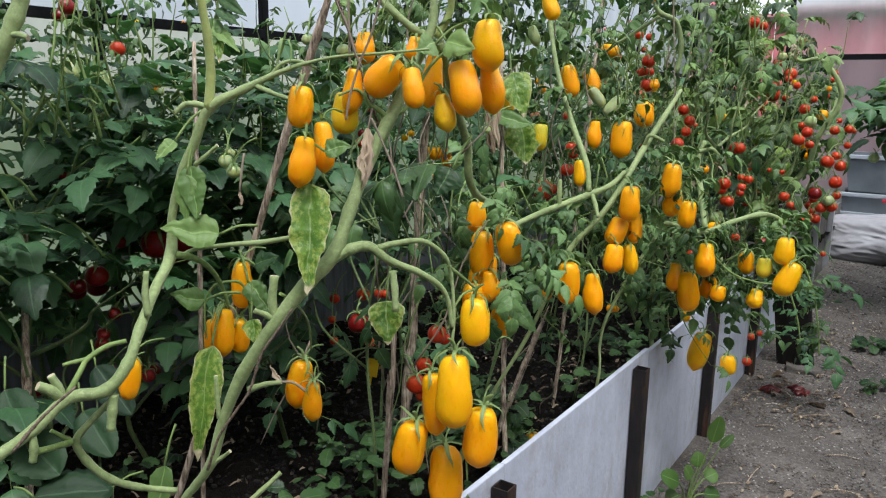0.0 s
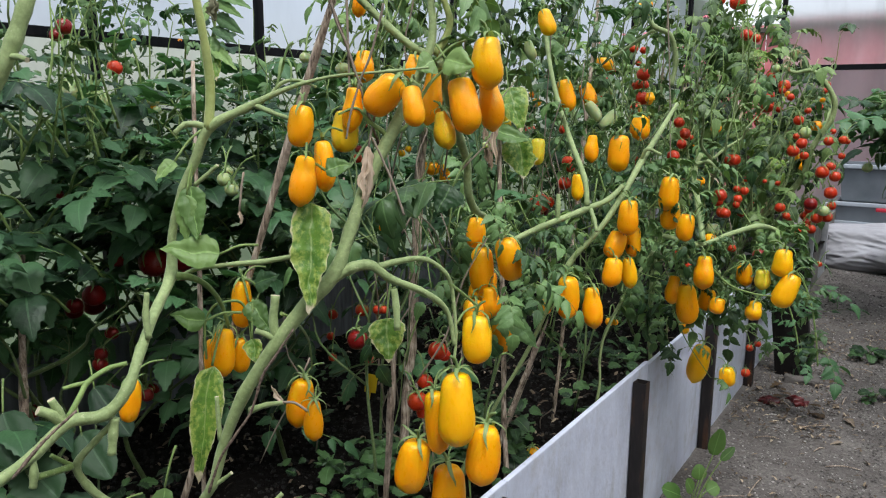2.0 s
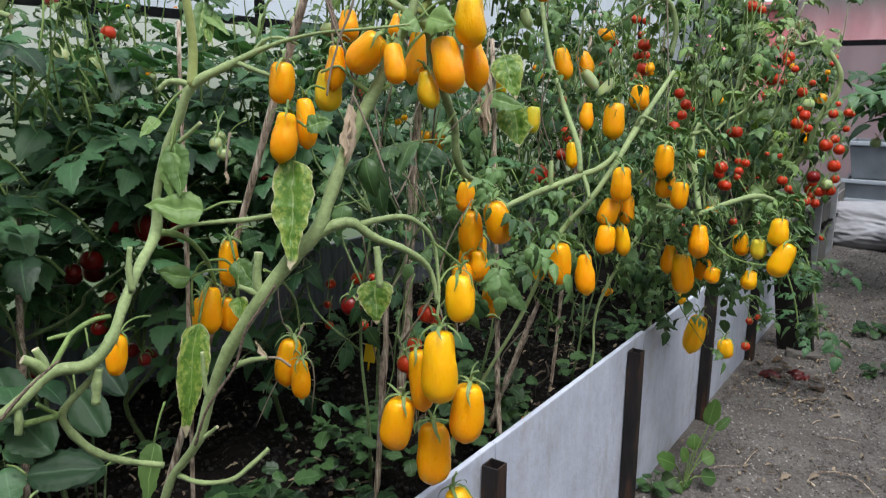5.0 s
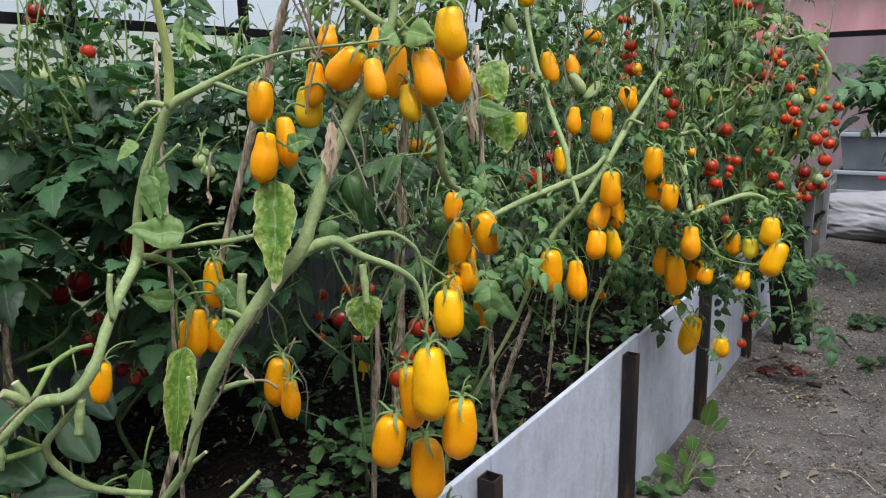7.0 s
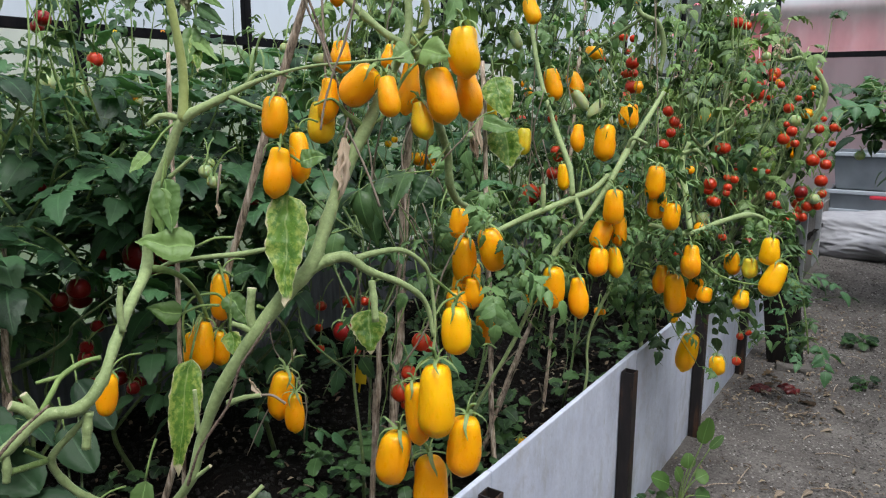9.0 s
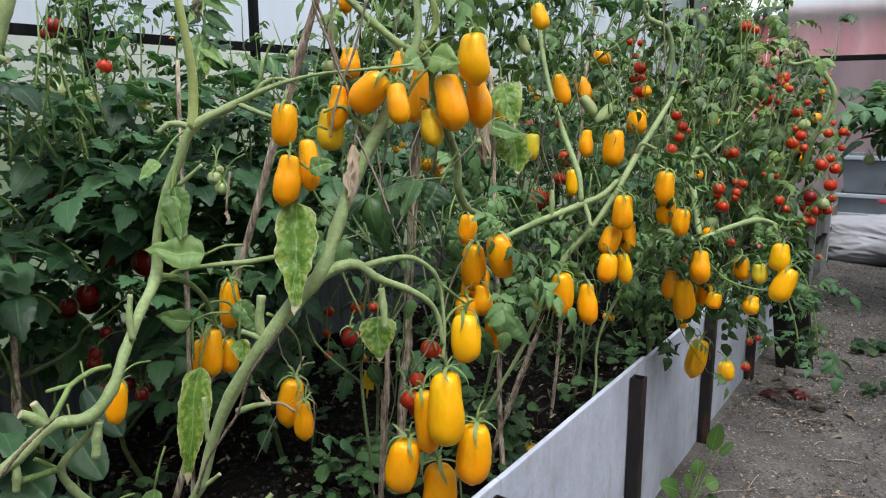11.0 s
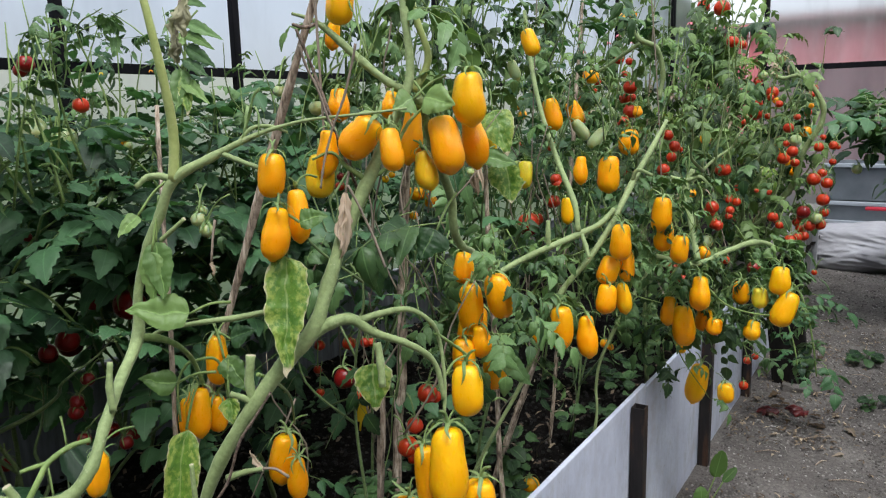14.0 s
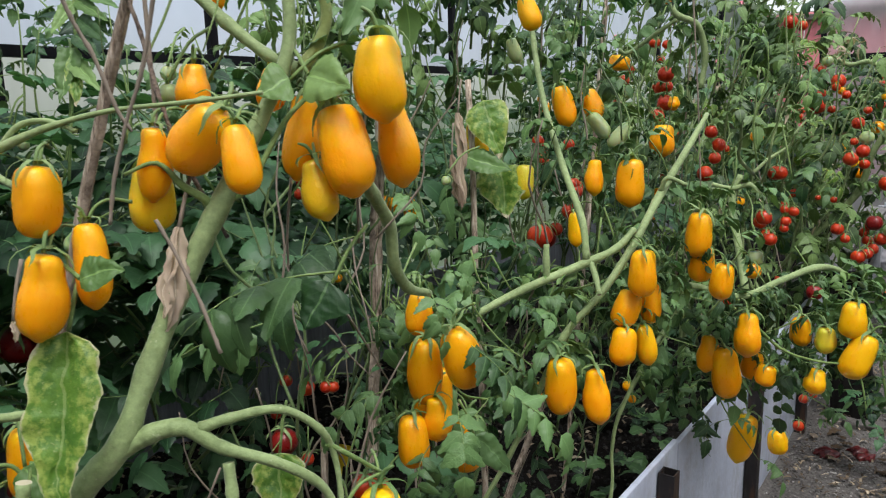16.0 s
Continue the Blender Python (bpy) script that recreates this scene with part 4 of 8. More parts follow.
LINE_A_STUB4 = [(-0.467, 0.581, 0.575, 0.0033), (-0.451, 0.589, 0.582, 0.0026), (-0.435, 0.596, 0.586, 0.0021)]
LINE_A_STUB5 = [(-0.494, 0.565, 0.543, 0.0026), (-0.497, 0.566, 0.567, 0.0024), (-0.499, 0.567, 0.587, 0.0019)]
LINE_A_STUB6 = [(-0.502, 0.559, 0.492, 0.0029), (-0.491, 0.563, 0.501, 0.0021), (-0.481, 0.566, 0.510, 0.0017)]
LINE_A_RIGHT3 = [(-0.329, 0.732, 0.696, 0.0019), (-0.322, 0.747, 0.683, 0.0017), (-0.314, 0.766, 0.666, 0.0012)]
LINE_A_TRUSS_E = [(-0.321, 0.731, 0.618, 0.0015), (-0.319, 0.743, 0.589, 0.0012), (-0.318, 0.755, 0.534, 0.0013), (-0.316, 0.756, 0.486, 0.0013), (-0.310, 0.751, 0.449, 0.0010)]
LINE_A_TRUSS_C = [(-0.323, 0.737, 0.650, 0.0015), (-0.319, 0.749, 0.663, 0.0012), (-0.314, 0.766, 0.666, 0.0012)]
LINE_A_TRUSS_TOP = [(-0.387, 0.709, 0.848, 0.0024), (-0.376, 0.723, 0.856, 0.0019), (-0.368, 0.751, 0.897, 0.0017), (-0.354, 0.771, 0.917, 0.0014), (-0.328, 0.786, 0.932, 0.0012)]
LINE_A_TRUSS_L = [(-0.386, 0.708, 0.842, 0.0031), (-0.391, 0.701, 0.851, 0.0028), (-0.399, 0.693, 0.859, 0.0023), (-0.408, 0.683, 0.873, 0.0014), (-0.420, 0.669, 0.867, 0.0011)]
LINE_A_TRUSS_H = [(-0.441, 0.603, 0.675, 0.0018), (-0.446, 0.627, 0.660, 0.0014), (-0.486, 0.687, 0.616, 0.0013), (-0.506, 0.712, 0.571, 0.0011)]
LINE_B_MAIN = [(-0.509, 0.304, 0.569, 0.0040), (-0.509, 0.335, 0.573, 0.0045), (-0.515, 0.364, 0.580, 0.0047), (-0.509, 0.390, 0.594, 0.0048), (-0.503, 0.417, 0.613, 0.0055), (-0.487, 0.441, 0.616, 0.0056), (-0.483, 0.461, 0.635, 0.0051), (-0.492, 0.482, 0.662, 0.0048), (-0.514, 0.515, 0.687, 0.0048), (-0.538, 0.551, 0.711, 0.0054), (-0.541, 0.558, 0.752, 0.0042), (-0.534, 0.568, 0.794, 0.0044), (-0.524, 0.576, 0.821, 0.0046), (-0.511, 0.584, 0.853, 0.0049), (-0.485, 0.604, 0.871, 0.0040), (-0.460, 0.625, 0.887, 0.0026), (-0.437, 0.641, 0.897, 0.0018), (-0.408, 0.658, 0.904, 0.0015), (-0.367, 0.683, 0.908, 0.0013), (-0.336, 0.705, 0.912, 0.0011)]
LINE_B_UP = [(-0.511, 0.584, 0.852, 0.0049), (-0.507, 0.585, 0.891, 0.0044), (-0.504, 0.580, 0.923, 0.0041), (-0.504, 0.575, 0.952, 0.0039), (-0.507, 0.570, 0.991, 0.0036), (-0.514, 0.565, 1.039, 0.0029)]
LINE_B_LEFT = [(-0.647, 0.502, 0.993, 0.0070), (-0.651, 0.491, 0.961, 0.0074), (-0.655, 0.482, 0.935, 0.0078), (-0.660, 0.473, 0.912, 0.0078), (-0.667, 0.461, 0.883, 0.0074), (-0.658, 0.429, 0.831, 0.0068), (-0.629, 0.382, 0.762, 0.0060)]
LINE_B_LOW = [(-0.483, 0.448, 0.610, 0.0027), (-0.500, 0.438, 0.590, 0.0029), (-0.516, 0.428, 0.567, 0.0033), (-0.516, 0.435, 0.545, 0.0037), (-0.509, 0.452, 0.521, 0.0036), (-0.501, 0.477, 0.504, 0.0033), (-0.489, 0.506, 0.491, 0.0028)]
LINE_B_SIDE = [(-0.532, 0.557, 0.708, 0.0023), (-0.526, 0.574, 0.714, 0.0021), (-0.502, 0.604, 0.717, 0.0024), (-0.486, 0.620, 0.718, 0.0029), (-0.458, 0.641, 0.724, 0.0024)]
LINE_B_ARC = [(-0.465, 0.621, 0.885, 0.0016), (-0.456, 0.630, 0.897, 0.0018), (-0.443, 0.639, 0.899, 0.0016), (-0.429, 0.648, 0.893, 0.0013)]
LINE_B_TRUSSA12 = [(-0.475, 0.612, 0.875, 0.0025), (-0.460, 0.614, 0.870, 0.0024), (-0.443, 0.616, 0.865, 0.0022), (-0.430, 0.617, 0.862, 0.0017)]
LINE_B_HOOK = [(-0.513, 0.584, 0.854, 0.0036), (-0.520, 0.575, 0.857, 0.0031), (-0.526, 0.567, 0.856, 0.0029), (-0.530, 0.558, 0.848, 0.0024)]
LINE_B_LEFTSTUB = [(-0.657, 0.476, 0.918, 0.0035), (-0.645, 0.478, 0.918, 0.0030), (-0.632, 0.480, 0.915, 0.0024)]
LINE_B_SPUR = [(-0.523, 0.573, 0.798, 0.0023), (-0.512, 0.579, 0.808, 0.0020), (-0.502, 0.585, 0.818, 0.0018)]
LINE_B_STUB1 = [(-0.485, 0.447, 0.611, 0.0043), (-0.484, 0.444, 0.596, 0.0041), (-0.483, 0.441, 0.580, 0.0035)]
LINE_B_STUB2 = [(-0.507, 0.414, 0.613, 0.0046), (-0.508, 0.407, 0.622, 0.0043), (-0.511, 0.397, 0.629, 0.0037)]
LINE_B_STUB3 = [(-0.507, 0.415, 0.614, 0.0040), (-0.508, 0.412, 0.624, 0.0037), (-0.510, 0.408, 0.635, 0.0030)]
LINE_B_STUB4 = [(-0.490, 0.489, 0.670, 0.0031), (-0.495, 0.491, 0.690, 0.0029), (-0.497, 0.495, 0.710, 0.0021)]
LINE_B_STUB5 = [(-0.509, 0.388, 0.589, 0.0030), (-0.507, 0.387, 0.578, 0.0035), (-0.507, 0.385, 0.567, 0.0030)]
LINE_B_TRUSS1 = [(-0.537, 0.551, 0.710, 0.0041), (-0.528, 0.565, 0.707, 0.0035), (-0.525, 0.583, 0.695, 0.0028), (-0.535, 0.607, 0.671, 0.0025), (-0.539, 0.621, 0.639, 0.0023)]
LINE_B_LOW2 = [(-0.511, 0.390, 0.573, 0.0030), (-0.513, 0.406, 0.570, 0.0029), (-0.518, 0.426, 0.566, 0.0031)]
LINE_B_LOW3 = [(-0.518, 0.426, 0.566, 0.0022), (-0.519, 0.415, 0.576, 0.0020), (-0.521, 0.409, 0.582, 0.0018)]
LINE_B_THIN = [(-0.504, 0.417, 0.616, 0.0027), (-0.507, 0.431, 0.631, 0.0024), (-0.512, 0.442, 0.639, 0.0024), (-0.508, 0.459, 0.647, 0.0024), (-0.499, 0.472, 0.650, 0.0020)]
LINE_B_THIN2 = [(-0.512, 0.442, 0.639, 0.0019), (-0.517, 0.432, 0.638, 0.0019), (-0.520, 0.424, 0.637, 0.0016)]
LINE_B_ARC2 = [(-0.547, 0.595, 0.609, 0.0012), (-0.553, 0.600, 0.644, 0.0012), (-0.549, 0.607, 0.662, 0.0015), (-0.541, 0.614, 0.668, 0.0015), (-0.533, 0.632, 0.666, 0.0015), (-0.526, 0.637, 0.647, 0.0013), (-0.519, 0.633, 0.611, 0.0010)]
LINE_C_MAIN = [(-0.495, 1.125, 0.376, 0.0032), (-0.455, 1.164, 0.473, 0.0035), (-0.427, 1.192, 0.559, 0.0038), (-0.404, 1.212, 0.626, 0.0040), (-0.370, 1.241, 0.677, 0.0043), (-0.351, 1.284, 0.726, 0.0046), (-0.342, 1.355, 0.786, 0.0051), (-0.333, 1.436, 0.844, 0.0043), (-0.330, 1.498, 0.884, 0.0029)]
LINE_C_LEFT = [(-0.482, 1.105, 0.656, 0.0033), (-0.467, 1.131, 0.668, 0.0043), (-0.441, 1.177, 0.686, 0.0047), (-0.388, 1.232, 0.713, 0.0051), (-0.363, 1.265, 0.728, 0.0045), (-0.350, 1.291, 0.749, 0.0038)]
LINE_C_UP = [(-0.387, 1.234, 0.718, 0.0044), (-0.400, 1.248, 0.762, 0.0045), (-0.446, 1.284, 0.828, 0.0042), (-0.493, 1.321, 0.909, 0.0040), (-0.532, 1.365, 0.989, 0.0038), (-0.559, 1.394, 1.082, 0.0034)]
LINE_C_STUB = [(-0.382, 1.236, 0.714, 0.0034), (-0.371, 1.227, 0.697, 0.0034), (-0.362, 1.217, 0.681, 0.0026)]
LINE_C_STUB2 = [(-0.422, 1.199, 0.698, 0.0041), (-0.422, 1.198, 0.719, 0.0041), (-0.424, 1.202, 0.738, 0.0031)]
LINE_C_HOOKEND = [(-0.342, 1.355, 0.789, 0.0032), (-0.333, 1.354, 0.807, 0.0031), (-0.312, 1.365, 0.798, 0.0024)]
LINE_D_LOW = [(-0.385, 1.322, 0.380, 0.0025), (-0.394, 1.341, 0.427, 0.0025), (-0.393, 1.366, 0.475, 0.0030), (-0.368, 1.415, 0.555, 0.0030), (-0.347, 1.468, 0.613, 0.0035)]
LINE_D_MAIN = [(-0.418, 1.420, 0.612, 0.0031), (-0.377, 1.454, 0.639, 0.0039), (-0.333, 1.484, 0.639, 0.0043), (-0.278, 1.517, 0.623, 0.0047), (-0.234, 1.587, 0.640, 0.0048), (-0.203, 1.659, 0.647, 0.0054), (-0.180, 1.709, 0.637, 0.0038), (-0.144, 1.726, 0.610, 0.0025)]
LINE_D_UP = [(-0.277, 1.543, 0.627, 0.0053), (-0.303, 1.590, 0.690, 0.0055), (-0.327, 1.638, 0.746, 0.0056), (-0.319, 1.652, 0.786, 0.0042)]
LINE_FAR_A = [(-0.478, 1.758, 1.071, 0.0042), (-0.466, 1.760, 1.049, 0.0056), (-0.442, 1.797, 1.033, 0.0061), (-0.432, 1.816, 0.982, 0.0057), (-0.437, 1.813, 0.925, 0.0048)]
LINE_FAR_B = [(-0.567, 1.746, 0.997, 0.0029), (-0.551, 1.754, 0.991, 0.0034), (-0.499, 1.758, 1.023, 0.0038), (-0.466, 1.759, 1.043, 0.0037)]
LINE_D_HOOK = [(-0.355, 1.625, 0.772, 0.0033), (-0.329, 1.641, 0.765, 0.0037), (-0.303, 1.647, 0.771, 0.0037), (-0.285, 1.644, 0.756, 0.0028)]
LINE_D_TRUSSI = [(-0.312, 1.492, 0.614, 0.0022), (-0.270, 1.494, 0.608, 0.0021), (-0.220, 1.514, 0.557, 0.0021), (-0.174, 1.540, 0.538, 0.0017), (-0.128, 1.558, 0.536, 0.0013)]
LINE_D_TRUSSK = [(-0.284, 1.532, 0.454, 0.0014), (-0.291, 1.636, 0.397, 0.0014)]

# ---- the near plants, with yellow plum tomatoes ----
FOOT_A = (-0.60, 0.50, BED_Z)
plant_a = thing("tomato_plant", FOOT_A, "tomato plant with thick pale stems and yellow plum tomatoes", "tomato plant", "tomato plants in the bed")
stalk(plant_a, "stem", [(-0.60, 0.50, BED_Z - 0.02, 0.007), (-0.572, 0.525, 0.32, 0.0068)] + LINE_A_MAIN, "stem", 12)
A_SHOOTS = (
    LINE_A_UP2,
    LINE_A_UPLEFT,
    LINE_A_RIGHT,
    LINE_A_RIGHT2,
    LINE_A_DOWN,
)
for k, line in enumerate(A_SHOOTS):
    stalk(plant_a, "side_shoot", line, "stem_fresh" if k == 0 else "stem", 10, 6, 20 + k)
for k, line in enumerate((
    LINE_A_STUB,
    LINE_A_STUB2,
    LINE_A_STUB3,
    LINE_A_STUB4,
    LINE_A_STUB5,
    LINE_A_STUB6,
    LINE_A_LOWSHOOT,
)):
    stalk(plant_a, "cut_stub", line, "stem", 10, 5, 40 + k, True)
for k, line in enumerate((
    LINE_A_RIGHT3,
    LINE_A_TRUSS_E,
    LINE_A_TRUSS_C,
    LINE_A_TRUSS_TOP,
    LINE_A_TRUSS_L,
    LINE_A_TRUSS_H,
)):
    stalk(plant_a, "truss_stalk", line, "stem_thin", 7, 5, 60 + k)
FRUIT_A_A = [
    ((-0.318, 0.784, 0.947), (-0.310, 0.777, 0.894), 0.0329, 1),
    ((-0.344, 0.769, 0.906), (-0.327, 0.765, 0.848), 0.0327, 0),
    ((-0.335, 0.812, 0.908), (-0.322, 0.807, 0.851), 0.0279, 0),
    ((-0.362, 0.767, 0.872), (-0.351, 0.764, 0.832), 0.0238, 3),
    ((-0.382, 0.782, 0.913), (-0.382, 0.768, 0.857), 0.0255, 0),
    ((-0.375, 0.711, 0.904), (-0.397, 0.687, 0.869), 0.0303, 0),
    ((-0.353, 0.699, 0.896), (-0.344, 0.695, 0.856), 0.0208, 0),
    ((-0.401, 0.774, 0.931), (-0.402, 0.766, 0.902), 0.0206, 0),
]
FRUIT_A_B = [
    ((-0.447, 0.744, 0.935), (-0.444, 0.738, 0.901), 0.0243, 0),
    ((-0.418, 0.692, 0.895), (-0.417, 0.681, 0.850), 0.0216, 0),
    ((-0.436, 0.699, 0.872), (-0.433, 0.690, 0.828), 0.0280, 3),
    ((-0.423, 0.623, 0.877), (-0.422, 0.613, 0.837), 0.0234, 0),
    ((-0.414, 0.617, 0.831), (-0.415, 0.604, 0.783), 0.0266, 0),
    ((-0.418, 0.643, 0.844), (-0.410, 0.636, 0.794), 0.0208, 0),
    ((-0.449, 0.760, 1.047), (-0.450, 0.749, 0.997), 0.0280, 1),
    ((-0.511, 0.821, 1.012), (-0.514, 0.813, 0.980), 0.0182, 0),
]
FRUIT_A = FRUIT_A_A + FRUIT_A_B
FRUIT_A_LOW = [
    ((-0.314, 0.764, 0.658), (-0.307, 0.755, 0.605), 0.0316, 1),
    ((-0.432, 1.041, 0.581), (-0.429, 1.028, 0.517), 0.0353, 0),
    ((-0.319, 0.735, 0.603), (-0.309, 0.721, 0.522), 0.0396, 1),
    ((-0.353, 0.741, 0.573), (-0.340, 0.732, 0.500), 0.0286, 0),
    ((-0.306, 0.775, 0.532), (-0.302, 0.759, 0.462), 0.0390, 0),
    ((-0.371, 0.738, 0.512), (-0.374, 0.720, 0.448), 0.0351, 0),
    ((-0.357, 0.776, 0.471), (-0.346, 0.760, 0.396), 0.0413, 0),
    ((-0.330, 0.781, 0.390), (-0.309, 0.782, 0.346), 0.0339, 1),
]
FRUIT_A_MID = [
    ((-0.518, 0.713, 0.559), (-0.520, 0.697, 0.499), 0.0324, 0),
    ((-0.492, 0.701, 0.541), (-0.488, 0.692, 0.493), 0.0238, 0),
]


def hang(plant, rows, seed, shapes=(0, 1, 2, 3, 4)):
    rg = random.Random(seed)
    for top, tip, width, kind in rows:
        add_fruit(plant, top, tip, width, KINDS[kind], rg.choice(shapes), rg)
        IN_VIEW.append(((Vector(top) + Vector(tip)) / 2, 0.052, CAM_SIDE))


hang(plant_a, FRUIT_A, 1)
hang(plant_a, FRUIT_A_LOW, 2, (0, 2, 4))
hang(plant_a, FRUIT_A_MID, 3)

FOOT_B = (-0.50, 0.10, BED_Z)
plant_b = thing("tomato_plant", FOOT_B, "tomato plant with a bent thick stem and orange tomatoes", "tomato plant", "tomato plants in the bed")
stalk(plant_b, "stem", [(-0.50, 0.10, BED_Z - 0.02, 0.008), (-0.51, 0.16, 0.36, 0.008), (-0.51, 0.24, 0.52, 0.0075)] + LINE_B_MAIN, "stem", 12, 6, 5)
for k, line in enumerate((
    LINE_B_UP,
    LINE_B_LEFT,
    LINE_B_LOW,
    LINE_B_SIDE,
    LINE_B_ARC,
    LINE_B_TRUSSA12,
)):
    stalk(plant_b, "side_shoot", line, "stem_fresh" if k == 0 else "stem", 10, 6, 80 + k)
for k, line in enumerate((
    LINE_B_HOOK,
    LINE_B_LEFTSTUB,
    LINE_B_SPUR,
    LINE_B_STUB1,
    LINE_B_STUB2,
    LINE_B_STUB3,
    LINE_B_STUB4,
    LINE_B_STUB5,
)):
    stalk(plant_b, "cut_stub", line, "stem", 10, 5, 90 + k, True)
for k, line in enumerate((
    LINE_B_TRUSS1,
    LINE_B_LOW2,
    LINE_B_LOW3,
    LINE_B_THIN,
    LINE_B_THIN2,
    LINE_B_ARC2,
)):
    stalk(plant_b, "truss_stalk", line, "stem_thin", 7, 5, 100 + k)
FRUIT_B = [
    ((-0.566, 0.623, 0.623), (-0.562, 0.615, 0.579), 0.0239, 0),
    ((-0.543, 0.618, 0.640), (-0.537, 0.609, 0.588), 0.0258, 0),
    ((-0.549, 0.646, 0.621), (-0.546, 0.638, 0.580), 0.0217, 0),
    ((-0.548, 0.651, 0.687), (-0.543, 0.641, 0.632), 0.0233, 0),
    ((-0.549, 0.510, 0.614), (-0.549, 0.499, 0.571), 0.0188, 0),
    ((-0.419, 0.344, 0.542), (-0.413, 0.340, 0.516), 0.0260, 0),
]
hang(plant_b, FRUIT_B, 4)

FOOT_C = (-0.56, 1.06, BED_Z)
plant_c = thing("tomato_plant", FOOT_C, "leaning tomato plant with branching pale stems and orange plum tomatoes", "tomato plant", "tomato plants in the bed")
stalk(plant_c, "stem", [(-0.56, 1.06, BED_Z - 0.02, 0.006), (-0.53, 1.09, 0.27, 0.0055)] + LINE_C_MAIN, "stem", 10, 6, 6)
for k, line in enumerate((
    LINE_C_LEFT,
    LINE_C_UP,
)):
    stalk(plant_c, "side_shoot", line, "stem", 10, 6, 120 + k)
for k, line in enumerate((
    LINE_C_STUB,
    LINE_C_STUB2,
    LINE_C_HOOKEND,
)):
    stalk(plant_c, "cut_stub", line, "stem", 9, 5, 130 + k, True)
FRUIT_C = [
    ((-0.443, 0.979, 0.727), (-0.441, 0.971, 0.683), 0.0267, 0),
    ((-0.418, 0.953, 0.693), (-0.412, 0.941, 0.628), 0.0320, 0),
    ((-0.386, 0.954, 0.708), (-0.368, 0.951, 0.650), 0.0343, 0),
    ((-0.429, 0.994, 0.650), (-0.425, 0.980, 0.591), 0.0271, 0),
    ((-0.389, 1.170, 0.616), (-0.381, 1.158, 0.546), 0.0358, 0),
    ((-0.366, 1.217, 0.592), (-0.354, 1.208, 0.524), 0.0340, 0),
    ((-0.451, 0.995, 0.630), (-0.448, 0.987, 0.590), 0.0243, 0),
    ((-0.446, 1.205, 0.563), (-0.440, 1.201, 0.534), 0.0228, 0),
]
FRUIT_C_TRUSS = [
    ((-0.402, 0.944, 0.641), (-0.396, 0.938, 0.598), 0.0280, 0),
    ((-0.418, 0.929, 0.625), (-0.410, 0.918, 0.575), 0.0285, 0),
]
FRUIT_C_UP_A = [
    ((-0.332, 1.274, 0.731), (-0.326, 1.263, 0.672), 0.0340, 0),
    ((-0.348, 1.286, 0.674), (-0.358, 1.268, 0.630), 0.0320, 0),
    ((-0.349, 1.263, 0.634), (-0.348, 1.251, 0.585), 0.0336, 0),
    ((-0.339, 1.294, 0.631), (-0.325, 1.290, 0.578), 0.0266, 1),
    ((-0.333, 1.310, 0.682), (-0.329, 1.300, 0.629), 0.0247, 0),
    ((-0.388, 1.372, 0.831), (-0.383, 1.359, 0.766), 0.0385, 0),
    ((-0.432, 1.355, 0.830), (-0.428, 1.345, 0.781), 0.0258, 0),
    ((-0.548, 1.474, 0.931), (-0.529, 1.471, 0.869), 0.0341, 0),
]
FRUIT_C_UP_B = [
    ((-0.522, 1.515, 0.924), (-0.502, 1.516, 0.877), 0.0312, 0),
    ((-0.510, 1.501, 0.887), (-0.482, 1.510, 0.850), 0.0244, 4),
    ((-0.457, 1.532, 0.870), (-0.478, 1.509, 0.834), 0.0244, 4),
    ((-0.529, 1.337, 0.822), (-0.526, 1.326, 0.772), 0.0266, 2),
    ((-0.443, 1.318, 0.763), (-0.437, 1.311, 0.716), 0.0217, 1),
    ((-0.508, 1.295, 1.040), (-0.491, 1.295, 0.996), 0.0268, 1),
    ((-0.588, 1.301, 0.887), (-0.576, 1.293, 0.822), 0.0305, 3),
    ((-0.591, 1.401, 0.999), (-0.576, 1.402, 0.963), 0.0212, 4),
]
FRUIT_C_UP = FRUIT_C_UP_A + FRUIT_C_UP_B
hang(plant_c, FRUIT_C, 5)
hang(plant_c, FRUIT_C_TRUSS, 9)
hang(plant_c, FRUIT_C_UP, 6)

FOOT_D = (-0.41, 1.30, BED_Z)
plant_d = thing("tomato_plant", FOOT_D, "tomato plant hanging over the edging board, with small yellow tomatoes", "tomato plant", "tomato plants in the bed")
stalk(plant_d, "stem", [(-0.41, 1.30, BED_Z - 0.02, 0.004), (-0.395, 1.31, 0.28, 0.004)] + LINE_D_LOW, "stem", 9, 6, 7)
for k, line in enumerate((
    LINE_D_MAIN,
    LINE_D_UP,
    LINE_FAR_A,
    LINE_FAR_B,
)):
    stalk(plant_d, "side_shoot", line, "stem", 9, 6, 140 + k)
stalk(plant_d, "cut_stub", LINE_D_HOOK, "stem", 9, 5, 150, True)
for k, line in enumerate((
    LINE_D_TRUSSI,
    LINE_D_TRUSSK,
)):
    stalk(plant_d, "truss_stalk", line, "stem_thin", 7, 5, 150 + k)
